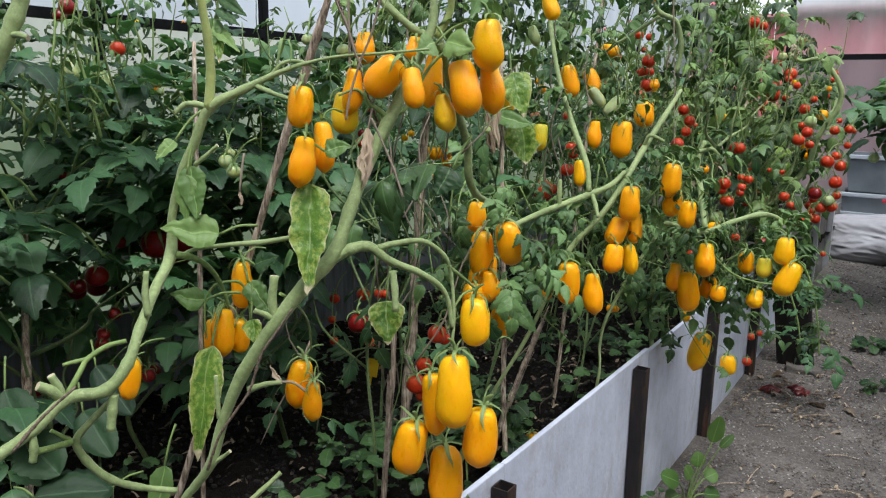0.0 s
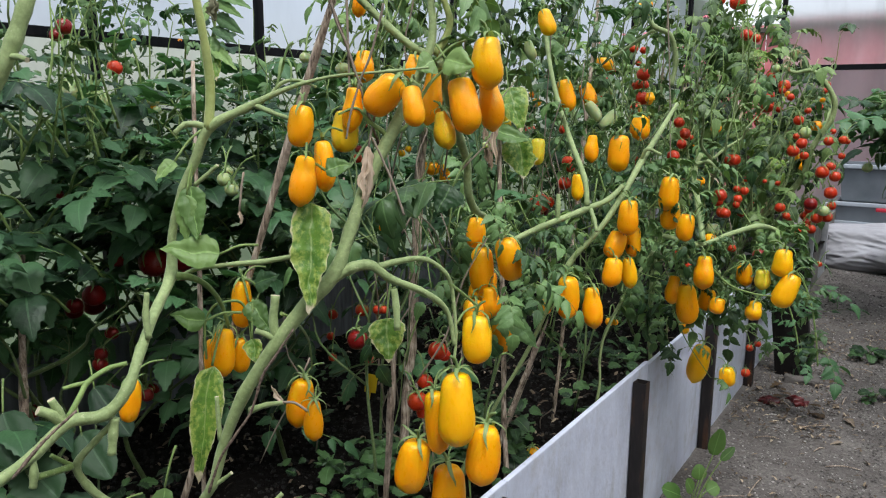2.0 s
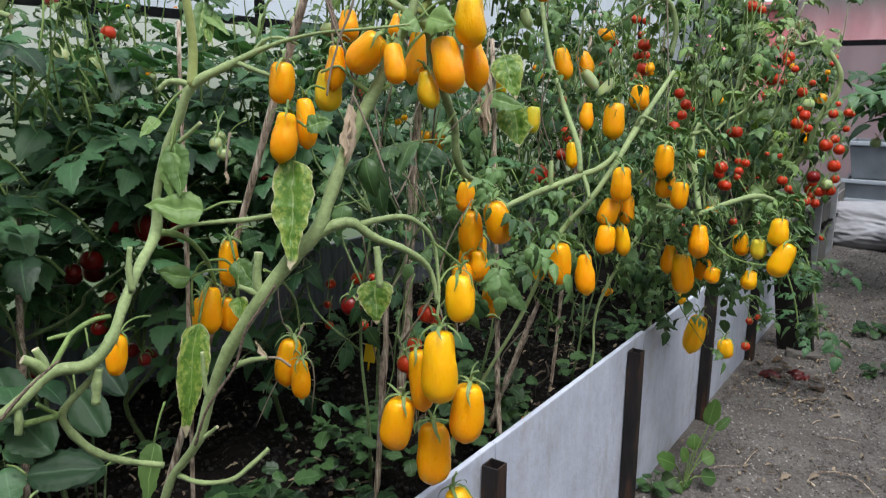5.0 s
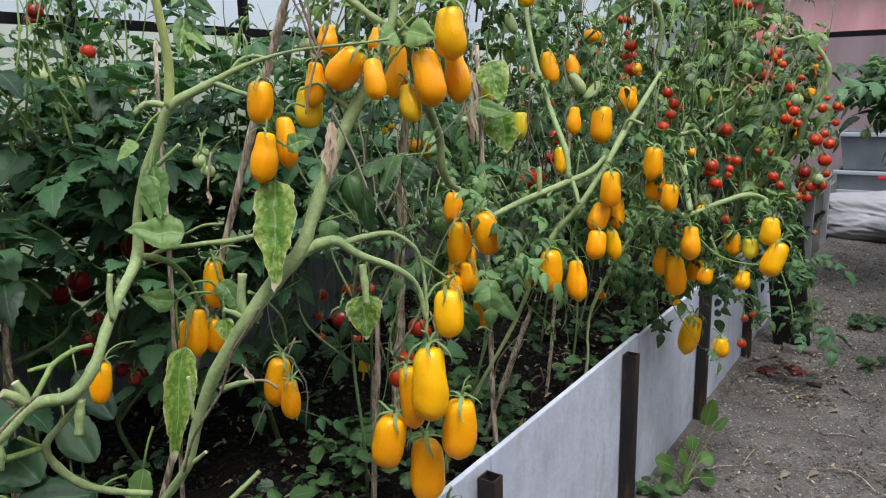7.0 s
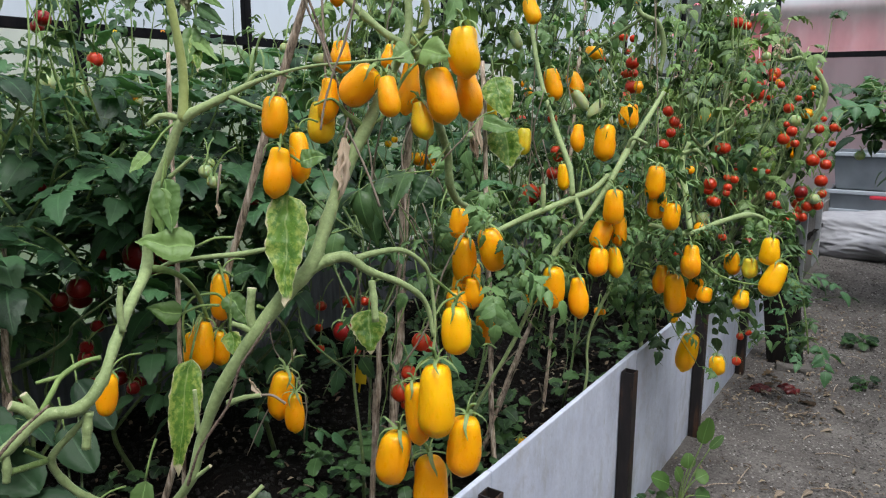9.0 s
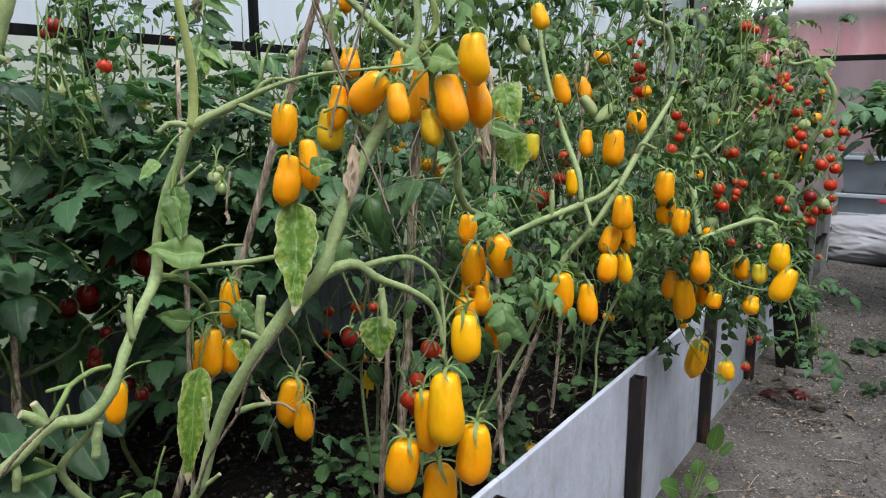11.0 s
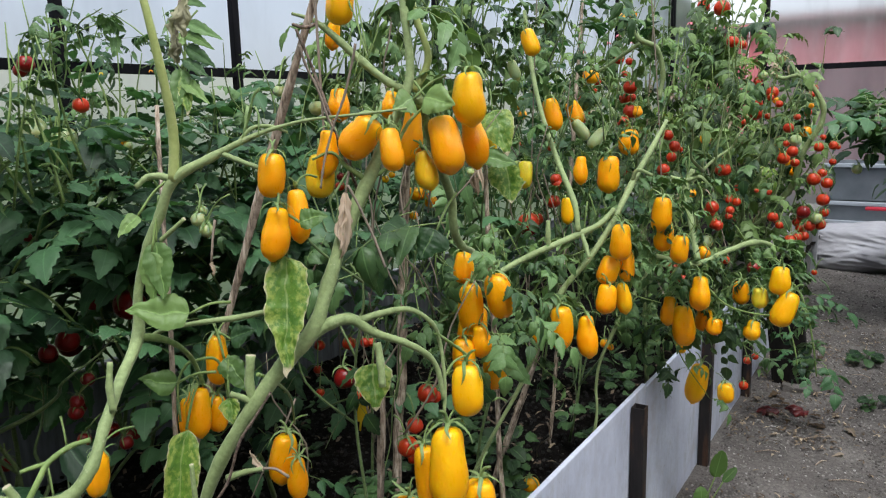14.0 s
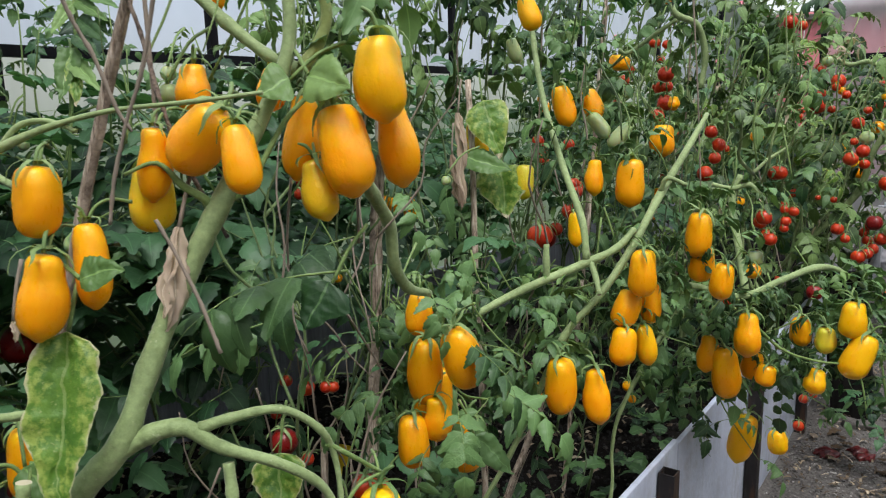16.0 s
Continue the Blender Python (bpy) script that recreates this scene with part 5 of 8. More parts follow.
FRUIT_D_A = [
    ((-0.308, 1.408, 0.760), (-0.305, 1.395, 0.699), 0.0355, 0),
    ((-0.306, 1.421, 0.712), (-0.304, 1.411, 0.663), 0.0320, 0),
    ((-0.267, 1.384, 0.700), (-0.265, 1.372, 0.652), 0.0289, 0),
    ((-0.257, 1.479, 0.614), (-0.251, 1.467, 0.551), 0.0382, 0),
    ((-0.317, 1.512, 0.562), (-0.316, 1.499, 0.507), 0.0358, 0),
    ((-0.297, 1.510, 0.549), (-0.280, 1.502, 0.470), 0.0409, 0),
    ((-0.266, 1.564, 0.533), (-0.263, 1.554, 0.487), 0.0308, 0),
]
FRUIT_D_B = [
    ((-0.234, 1.522, 0.527), (-0.237, 1.513, 0.496), 0.0287, 0),
    ((-0.212, 1.612, 0.582), (-0.207, 1.603, 0.535), 0.0308, 0),
    ((-0.138, 1.574, 0.624), (-0.135, 1.562, 0.571), 0.0364, 1),
    ((-0.119, 1.575, 0.580), (-0.134, 1.549, 0.516), 0.0395, 1),
    ((-0.173, 1.576, 0.580), (-0.168, 1.570, 0.541), 0.0297, 2),
    ((-0.176, 1.559, 0.522), (-0.179, 1.549, 0.485), 0.0319, 1),
]
FRUIT_D = FRUIT_D_A + FRUIT_D_B
FRUIT_D_LOW = [
    ((-0.292, 1.669, 0.388), (-0.299, 1.644, 0.304), 0.0432, 1),
    ((-0.293, 1.920, 0.261), (-0.285, 1.913, 0.212), 0.0371, 1),
    ((-0.487, 1.768, 0.863), (-0.482, 1.757, 0.804), 0.0456, 0),
    ((-0.488, 1.817, 0.912), (-0.485, 1.813, 0.889), 0.0232, 0),
    ((-0.695, 2.059, 1.008), (-0.696, 2.050, 0.973), 0.0453, 0),
    ((-0.338, 1.674, 0.429), (-0.331, 1.671, 0.399), 0.0206, 1),
]
hang(plant_d, FRUIT_D, 7)
hang(plant_d, FRUIT_D_LOW, 8)

# thin stalks that carry each hanging fruit
def fruit_stalks(plant, rows, seed, reach=0.03):
    rg = random.Random(seed)
    for top, tip, width, kind in rows:
        a = Vector(top)
        d = Vector((rg.uniform(-0.8, 0.2), rg.uniform(0.4, 1.1), 0)) * reach
        stalk(plant, "fruit_stalk", [(*a, 0.0011), (*(a + Vector((0, 0, 0.007)) + d * 0.25), 0.001), (*(a + Vector((0, 0, 0.010)) + d * 0.7), 0.001), (*(a + Vector((0, 0, 0.007)) + d * 1.3), 0.0012)], "stem_thin", 5, 4, seed)


for k, (p, rows) in enumerate(((plant_a, FRUIT_A), (plant_a, FRUIT_A_LOW), (plant_a, FRUIT_A_MID), (plant_b, FRUIT_B), (plant_c, FRUIT_C), (plant_c, FRUIT_C_TRUSS), (plant_c, FRUIT_C_UP), (plant_d, FRUIT_D), (plant_d, FRUIT_D_LOW))):
    fruit_stalks(p, rows, 200 + k)


def leaves_along(plant, line, count, kinds, seed, size=0.6, t0=0.0, t1=1.0, jitter=0.015, out=None):
    rg = random.Random(seed)
    pts = curve_points(line, 6)
    for k in range(count):
        t = t0 + (t1 - t0) * rg.random()
        p = Vector(pts[min(len(pts) - 1, int(t * len(pts)))][:3]) + Vector((rg.uniform(-1, 1), rg.uniform(-1, 1), rg.uniform(-1, 1))) * jitter
        a = rg.uniform(0, 2 * PI) if out is None else out + rg.uniform(-1.2, 1.2)
        add_leaf(plant, p, (math.cos(a), math.sin(a)), rg.choice(kinds), size * rg.uniform(0.55, 1.2), rg, rg.uniform(-0.8, 0.5))


# ---- stakes and strings ----
for k, (top, foot, r) in enumerate((
    ((-0.340, 0.759, 1.350), (-0.740, 0.598, 0.170), 0.0042),
    ((-0.598, 0.640, 0.921), (-0.489, 0.525, 0.170), 0.0024),
    ((-0.739, 1.277, 0.898), (-0.732, 1.190, 0.170), 0.0085),
    ((-0.587, 0.980, 0.533), (-0.603, 0.958, 0.170), 0.0048),
    ((-0.552, 1.401, 0.402), (-0.609, 1.304, 0.170), 0.0051),
    ((-0.589, 1.289, 0.937), (-0.484, 1.167, 0.170), 0.0045),
    ((-0.615, 1.814, 1.179), (-0.606, 1.607, 0.170), 0.0042),
)):
    st = thing("stake", foot, "weathered rough wooden stake supporting the tomato plants", "garden stake", "wooden stakes")
    a, b = Vector(foot) - Vector((0, 0, 0.04)), Vector(top)
    line = [(*(a.lerp(b, i / 8) + Vector((rnd.uniform(-1, 1), rnd.uniform(-1, 1), 0)) * r * 0.5), r * (1.08 - 0.2 * i / 8)) for i in range(9)]
    part("pole", tube(line, 4, 10, 0.12, foot, 300 + k), M["bark"], st)
    rb = random.Random(330 + k)
    for j in range(5 if r > 0.004 else 2):
        t0, ang, w = rb.uniform(0.3, 0.9), rb.uniform(-2.6, 0.2), rb.uniform(0.5, 0.9)
        out = Vector((math.cos(ang), math.sin(ang), 0)) * r
        side = Vector((-math.sin(ang), math.cos(ang), 0)) * r * w
        bm, rows, L = bmesh.new(), [], rb.uniform(0.05, 0.14)
        for i in range(7):
            c = a.lerp(b, t0) + (b - a).normalized() * L * i / 6 - Vector(foot)
            lift = 1.12 + 0.9 * (i / 6) ** 4 + rb.uniform(-0.04, 0.04)
            wide = math.sin(PI * (0.12 + 0.8 * i / 6)) * rb.uniform(0.7, 1.1)
            rows.append([bm.verts.new(c + out * lift * (0.94 if q else 1.06) + side * q * wide) for q in (-1, 0, 1)])
        for p, q in zip(rows, rows[1:]):
            for i in range(2):
                bm.faces.new((p[i], p[i + 1], q[i + 1], q[i]))
        part("bark_strip", bm, M["peel"], st, smooth=True)
back_stake = thing("stake", (-0.887, 0.544, 0.17), "dull brown wooden stake among the dark tomato plants", "garden stake", "wooden stakes")
part("pole", tube([(-0.882, 0.540, 0.13, 0.0062), (-0.925, 0.577, 0.33, 0.0058), (-0.952, 0.600, 0.46, 0.0058), (-0.970, 0.614, 0.53, 0.0055), (-0.998, 0.640, 0.67, 0.005)], 4, 9, 0.1, (-0.887, 0.544, 0.17), 341), M["bark"], back_stake)



# lines of the stems: x, y, z, radius
LINE_FAR_C = [(-0.504, 3.291, 0.635, 0.0045), (-0.399, 3.374, 0.673, 0.0054), (-0.347, 3.416, 0.693, 0.0063), (-0.257, 3.480, 0.700, 0.0045)]
LINE_FAR_D = [(-0.371, 3.390, 0.662, 0.0072), (-0.330, 3.454, 0.777, 0.0081), (-0.302, 3.510, 0.892, 0.0081), (-0.345, 3.508, 0.979, 0.0072), (-0.410, 3.492, 1.066, 0.0063)]
LINE_FAR_E = [(-0.251, 2.289, 0.446, 0.0032), (-0.203, 2.316, 0.424, 0.0032), (-0.168, 2.321, 0.348, 0.0026), (-0.146, 2.312, 0.257, 0.0026), (-0.133, 2.302, 0.181, 0.0019)]
LINE_HANG2 = [(-0.250, 2.081, 0.491, 0.0022), (-0.218, 2.090, 0.438, 0.0022), (-0.191, 2.096, 0.385, 0.0022), (-0.169, 2.097, 0.320, 0.0022), (-0.155, 2.092, 0.254, 0.0016)]
LINE_SLIM = [(-0.857, 0.863, 0.828, 0.0019), (-0.861, 0.877, 0.903, 0.0019), (-0.863, 0.893, 0.985, 0.0019), (-0.872, 0.901, 1.052, 0.0016), (-0.880, 0.910, 1.120, 0.0012)]
LINE_TIE1 = [(-0.494, 0.547, 0.493, 0.0014), (-0.478, 0.551, 0.533, 0.0014), (-0.461, 0.557, 0.560, 0.0014), (-0.449, 0.567, 0.584, 0.0014), (-0.438, 0.573, 0.620, 0.0013), (-0.425, 0.581, 0.643, 0.0013), (-0.412, 0.590, 0.667, 0.0011)]
LINE_TIE2 = [(-0.496, 0.365, 0.587, 0.0013), (-0.490, 0.382, 0.606, 0.0013), (-0.488, 0.395, 0.616, 0.0011), (-0.485, 0.415, 0.629, 0.0010)]
LINE_TIE3 = [(-0.462, 0.698, 0.994, 0.0017), (-0.446, 0.692, 0.990, 0.0017), (-0.440, 0.696, 0.990, 0.0017), (-0.444, 0.710, 0.994, 0.0016)]
LINE_TIE4 = [(-0.463, 0.703, 0.990, 0.0014), (-0.446, 0.705, 0.952, 0.0016), (-0.423, 0.699, 0.910, 0.0015), (-0.416, 0.708, 0.872, 0.0014), (-0.414, 0.734, 0.820, 0.0014)]
LINE_VINE1 = [(-0.385, 0.622, 0.965, 0.0011), (-0.383, 0.628, 0.947, 0.0011), (-0.378, 0.634, 0.930, 0.0011), (-0.373, 0.640, 0.905, 0.0011), (-0.369, 0.645, 0.893, 0.0011)]
LINE_VINE2 = [(-0.350, 0.653, 0.966, 0.0011), (-0.355, 0.652, 0.947, 0.0011), (-0.362, 0.648, 0.920, 0.0011), (-0.370, 0.643, 0.898, 0.0011), (-0.377, 0.637, 0.868, 0.0011), (-0.380, 0.634, 0.845, 0.0011)]
LINE_VINE3 = [(-0.362, 0.649, 0.847, 0.0011), (-0.354, 0.655, 0.826, 0.0011), (-0.344, 0.660, 0.800, 0.0011), (-0.335, 0.663, 0.774, 0.0011)]
# ---- single leaves that stand out on the near plants ----
LEAF_A = [
    ((-0.415, 0.623, 0.784), (-0.395, 0.593, 0.682), 0.0347, "leaf_sick"),
    ((-0.348, 0.752, 0.923), (-0.314, 0.754, 0.912), 0.0275, "leaf_pale"),
    ((-0.357, 0.745, 0.920), (-0.370, 0.729, 0.912), 0.0252, "leaf_pale"),
    ((-0.398, 0.624, 0.816), (-0.375, 0.635, 0.823), 0.0181, "leaf_pale"),
    ((-0.482, 0.824, 0.611), (-0.467, 0.808, 0.558), 0.0404, "leaf_sick"),
    ((-0.561, 1.276, 0.908), (-0.521, 1.259, 0.836), 0.0493, "leaf_sick"),
    ((-0.562, 1.326, 0.819), (-0.539, 1.300, 0.748), 0.0619, "leaf_sick"),
    ((-0.572, 1.250, 0.835), (-0.507, 1.264, 0.817), 0.0316, "leaf_pale"),
    ((-0.340, 0.755, 0.793), (-0.346, 0.733, 0.768), 0.0296, "leaf"),
    ((-0.395, 0.998, 0.581), (-0.357, 1.013, 0.542), 0.0239, "leaf"),
    ((-0.334, 0.854, 0.582), (-0.338, 0.833, 0.607), 0.0150, "leaf"),
]
LEAF_B = [
    ((-0.490, 0.572, 0.733), (-0.531, 0.535, 0.742), 0.0286, "leaf_pale"),
    ((-0.521, 0.567, 0.798), (-0.503, 0.558, 0.747), 0.0225, "leaf_pale"),
    ((-0.521, 0.562, 0.790), (-0.514, 0.552, 0.742), 0.0180, "leaf_pale"),
    ((-0.522, 0.576, 0.660), (-0.540, 0.548, 0.670), 0.0208, "leaf_pale"),
    ((-0.530, 0.588, 0.607), (-0.514, 0.545, 0.493), 0.0295, "leaf_sick"),
    ((-0.510, 0.626, 0.630), (-0.497, 0.621, 0.604), 0.0170, "leaf_sick"),
    ((-0.525, 0.637, 0.666), (-0.492, 0.639, 0.636), 0.0221, "leaf_pale"),
    ((-0.521, 0.644, 0.685), (-0.495, 0.653, 0.698), 0.0209, "leaf"),
    ((-0.583, 0.559, 0.466), (-0.571, 0.532, 0.396), 0.0219, "leaf_pale"),
    ((-0.542, 0.566, 0.821), (-0.547, 0.546, 0.804), 0.0144, "leaf_pale"),
]
LEAF_LOW = [
    ((-0.728, 0.583, 0.381), (-0.750, 0.498, 0.397), 0.0503, "dock"),
    ((-0.772, 0.505, 0.465), (-0.712, 0.511, 0.434), 0.0481, "dock"),
    ((-0.803, 0.595, 0.459), (-0.743, 0.596, 0.411), 0.0414, "dock"),
    ((-0.826, 0.631, 0.505), (-0.752, 0.629, 0.458), 0.0366, "dock"),
    ((-0.727, 0.487, 0.413), (-0.668, 0.541, 0.420), 0.0423, "dock"),
    ((-0.780, 0.493, 0.528), (-0.723, 0.482, 0.479), 0.0428, "dock"),
]
LEAF_DRY = [
    ((-0.396, 0.686, 0.835), (-0.386, 0.663, 0.768), 0.0192, "dry"),
    ((-0.587, 1.241, 0.839), (-0.566, 1.230, 0.738), 0.0237, "dry"),
    ((-0.560, 1.218, 0.894), (-0.543, 1.200, 0.766), 0.0187, "dry"),
    ((-0.436, 0.596, 0.586), (-0.455, 0.594, 0.604), 0.0102, "dry"),
    ((-0.553, 0.654, 0.761), (-0.548, 0.651, 0.736), 0.0100, "dry"),
    ((-0.546, 0.644, 1.018), (-0.553, 0.630, 0.975), 0.0216, "withered"),
    ((-0.552, 0.633, 0.986), (-0.547, 0.629, 0.954), 0.0141, "withered"),
]


def crumpled(bm, base, tip, width, rg):
    """A withered leaf: thin, folded along its rib, slowly twisted, with a curled ragged edge."""
    d = tip - base
    side = d.cross(Vector((0.5, -0.86, 0.1))).normalized()
    up = side.cross(d).normalized()
    uv = bm.loops.layers.uv.verify()
    rows, cols, grid = 26, 8, []
    turn = rg.uniform(-0.6, 0.6)
    for i in range(rows + 1):
        t = i / rows
        a = turn + 1.1 * t + 0.7 * noise.noise(Vector((t * 3, 7 * turn, 0)))
        w = width * 0.68 * (math.sin(PI * min(0.985, 0.06 + 0.92 * t)) ** 0.7)
        across, out = side * math.cos(a) + up * math.sin(a), up * math.cos(a) - side * math.sin(a)
        bow = side * width * 0.5 * noise.noise(Vector((t * 3.5, 4, turn))) * t
        line = []
        for j in range(cols + 1):
            s = 2 * j / cols - 1
            edge = 1 + (0.55 * noise.noise(Vector((t * 13, 9 * (s > 0), 5 * turn))) if abs(s) == 1 else 0.0)
            p = base + d * t + bow + across * w * 0.5 * s * edge + out * w * (0.55 * abs(s) ** 0.8 - 0.28 * s ** 4)
            p += out * width * (0.16 * noise.noise(Vector((t * 7, s * 1.5, turn))) + 0.07 * noise.noise(Vector((t * 19, s * 4, turn)))) * abs(s)
            line.append(bm.verts.new(p))
        grid.append(line)
    for i in range(rows):
        for j in range(cols):
            f = bm.faces.new((grid[i][j], grid[i + 1][j], grid[i + 1][j + 1], grid[i][j + 1]))
            f.smooth = True
            for lp, (u, v) in zip(f.loops, ((j, i), (j, i + 1), (j + 1, i + 1), (j + 1, i))):
                lp[uv].uv = (u / cols, v / rows)


def single_leaf(plant, base, tip, width, mat, rg, name="leaf", notch=0.0, face=None, calm=1.0):
    """One broad leaf from its stalk end to its tip, its face towards the path."""
    base, tip = Vector(base), Vector(tip)
    d = tip - base
    face = face or Vector((0.55 + rg.uniform(-0.3, 0.3), -0.75, 0.35 + rg.uniform(-0.2, 0.3)))
    bm = bmesh.new()
    dry_one = mat in ("dry", "withered")
    if dry_one:
        for k in range(2 if width > 0.012 else 1):
            shift = Vector((rg.uniform(-1, 1), rg.uniform(-1, 1), rg.uniform(-0.6, 0.6))) * width * 0.3
            crumpled(bm, base - plant.location, (tip - base) * rg.uniform(0.55, 1.0) + base + shift - plant.location, width * rg.uniform(0.7, 1.1), rg)
    else:
        leaflet(bm, base - plant.location, d, face, d.length, width * 1.2, 6, rg.uniform(-0.1, 0.2), rg.uniform(0.2, 0.5), 0.2, rg, 0.03 * calm, notch, calm < 1)
        bmesh.ops.subdivide_edges(bm, edges=bm.edges[:], cuts=1, use_grid_fill=True)
        for v in bm.verts:
            v.co += calm * face * width * (0.06 * noise.noise(v.co * 2.2 / width) + 0.045 * noise.noise(v.co * 7 / width)) + calm * d.cross(face) * (0.10 * noise.noise(v.co * 2.0 / width) + 0.04 * noise.noise(v.co * 6 / width)) * width / max(d.length, 0.01)
    part(name, bm, M[mat], plant)
    back = base - d.normalized() * 0.03 + Vector((0, 0.01, 0.012))
    stalk(plant, "leaf_stalk", [(*base, 0.0014), (*(base.lerp(back, 0.5) + Vector((0, 0, 0.004))), 0.0013), (*back, 0.0015)], "twine" if dry_one else "stem_thin", 5, 3, 3)


rl = random.Random(77)
for p, rows in ((plant_a, LEAF_A), (plant_b, LEAF_B)):
    for base, tip, width, mat in rows:
        single_leaf(p, base, tip, width, mat, rl)
for base, tip, width, mat in LEAF_DRY:
    single_leaf(plant_a, base, tip, width, mat, rl, "withered_leaf")
M["stem_dark"] = stem_material("dull green stalk", (0.03, 0.055, 0.018), (0.09, 0.13, 0.05))
burdock = thing("weed_plant", (-0.66, 0.52, BED_Z), "low weed with broad dull green leaves on the soil", "weed", "weeds in the bed")
for base, tip, width, mat in LEAF_LOW:
    single_leaf(burdock, base, tip, width, mat, rl, "leaf", 0.0, Vector((0.3, -0.5, 0.8)), 0.35)
    stalk(burdock, "leaf_stalk", [(-0.66, 0.52, BED_Z, 0.0018), (*(Vector((-0.66, 0.52, 0.22)).lerp(Vector(base), 0.5)), 0.0016), (*base, 0.0014)], "stem_dark", 6, 4, 9)

# a calyx left on its stalk after its tomato was picked
empty = new("calyx", CALYX[1])
empty.parent = plant_a
empty.matrix_local = Matrix.Translation(Vector((-0.419, 0.595, 0.912)) - plant_a.location) @ Matrix.Rotation(0.2, 4, "Y") @ Matrix.Diagonal((0.55, 0.55, 1.1, 1))

# ---- leaves on the near plants' shoots ----
rs = random.Random(5)
for at, out, kind, size, tilt in (((-0.335, 0.765, 0.80), (-0.7, -0.5), "big", 0.62, -0.25), ((-0.33, 0.80, 0.77), (0.3, -0.9), "big", 0.5, -0.5), ((-0.40, 0.93, 0.70), (0.6, -0.6), "thin", 0.6, -0.6), ((-0.50, 0.95, 0.78), (-0.2, -0.9), "big", 0.6, -0.3), ((-0.56, 0.90, 0.70), (-0.6, -0.7), "big", 0.65, -0.4), ((-0.52, 0.86, 0.60), (0.3, -0.9), "thin", 0.6, -0.5)):
    add_leaf(plant_a, at, out, kind, size, rs, tilt)
# thin sprigs above the dark plants

A1, A2 = A_SHOOTS[:2]
leaves_along(plant_a, A1, 9, ("thin", "big", "pale"), 31, 0.55)
leaves_along(plant_a, A2, 9, ("thin", "pale", "big"), 32, 0.5)
rc = random.Random(58)
for at, out, size in (((-0.425, 0.925, 0.735), (0.1, -1.0), 0.42), ((-0.400, 0.935, 0.745), (0.7, -0.7), 0.40), ((-0.445, 0.920, 0.690), (-0.5, -0.8), 0.38), ((-0.380, 0.950, 0.700), (0.9, -0.3), 0.40), ((-0.375, 0.940, 0.640), (0.6, -0.8), 0.36), ((-0.430, 0.915, 0.650), (-0.3, -0.9), 0.34), ((-0.395, 0.925, 0.600), (0.3, -0.9), 0.40), ((-0.360, 0.975, 0.655), (0.9, -0.2), 0.42)):
    add_leaf(plant_c, at, out, rc.choice(("thin", "big")), size, rc, rc.uniform(-0.7, 0.1), True)
CLUSTER = [(-0.47, 1.02, 0.70), (-0.43, 1.0, 0.62), (-0.40, 1.0, 0.74), (-0.45, 1.08, 0.60), (-0.40, 1.10, 0.66)]
for k, c in enumerate(CLUSTER):
    leaves_along(plant_c, [(*c, 0.003), (c[0] + 0.03, c[1] - 0.02, c[2] + 0.05, 0.002), (c[0] + 0.05, c[1], c[2] + 0.07, 0.002)], 2, ("thin",), 350 + k, 0.5, out=-0.9)
MID_LINES = (
    LINE_C_MAIN,
    LINE_C_LEFT,
    LINE_C_UP,
    LINE_D_MAIN,
    LINE_D_TRUSSI,
    LINE_D_UP,
    LINE_FAR_A,
)
for k, (line, n, t0) in enumerate(zip(MID_LINES, (26, 14, 22, 26, 24, 10, 14), (0.35, 0.0, 0.2, 0.0, 0.0, 0.2, 0.0))):
    leaves_along(plant_c if k < 3 else plant_d, line, n, ("thin", "thin", "small", "pale"), 360 + k, 0.45, t0, 1.0)
for k, (top, tip, width, kind) in enumerate(FRUIT_D + FRUIT_D_LOW + FRUIT_C_UP):
    if top[2] < 0.45:
        continue
    rf = random.Random(6000 + k)
    for j in range(5):
        a = rf.choice((0.6, 2.6)) + rf.uniform(-0.7, 0.7)
        at = Vector(top) + Vector((math.cos(a), math.sin(a), 0)) * 0.012 + Vector((0, 0.01, rf.uniform(0.0, 0.03)))
        add_leaf(plant_d if k < 19 else plant_c, at, (math.cos(a), math.sin(a)), "thin", rf.uniform(0.2, 0.42), rf, rf.uniform(-0.9, 0.2), True)
    if k % 2:
        leaves_along(plant_d if k < 19 else plant_c, [(*top, 0.001), (top[0] + 0.01, top[1], top[2] + 0.02, 0.001), (top[0] + 0.02, top[1] + 0.02, top[2] + 0.04, 0.001)], 2, ("thin",), 600 + k, 0.34)

# ---- round tomatoes of the plants behind ----
ROUND_FAR = [
    ((-0.442, 2.557, 1.096), 0.0408, "red"),
    ((-0.417, 2.572, 1.086), 0.0306, "red"),
    ((-0.363, 2.532, 0.977), 0.0300, "red"),
    ((-0.359, 2.518, 0.913), 0.0367, "red"),
    ((-0.371, 2.507, 0.901), 0.0267, "red"),
    ((-0.311, 2.552, 0.919), 0.0234, "orange"),
    ((-0.318, 2.553, 0.942), 0.0200, "red"),
    ((-0.230, 2.597, 0.883), 0.0250, "red"),
    ((-0.232, 2.582, 0.828), 0.0367, "orange"),
    ((-0.191, 2.537, 0.785), 0.0310, "red"),
    ((-0.154, 2.563, 0.789), 0.0294, "red"),
    ((-0.266, 2.431, 0.759), 0.0384, "red"),
    ((-0.239, 2.446, 0.746), 0.0272, "red"),
    ((-0.153, 2.552, 0.743), 0.0228, "red"),
    ((-0.191, 2.455, 0.701), 0.0414, "red"),
    ((-0.170, 2.473, 0.717), 0.0287, "red"),
    ((-0.156, 2.475, 0.689), 0.0351, "red"),
]
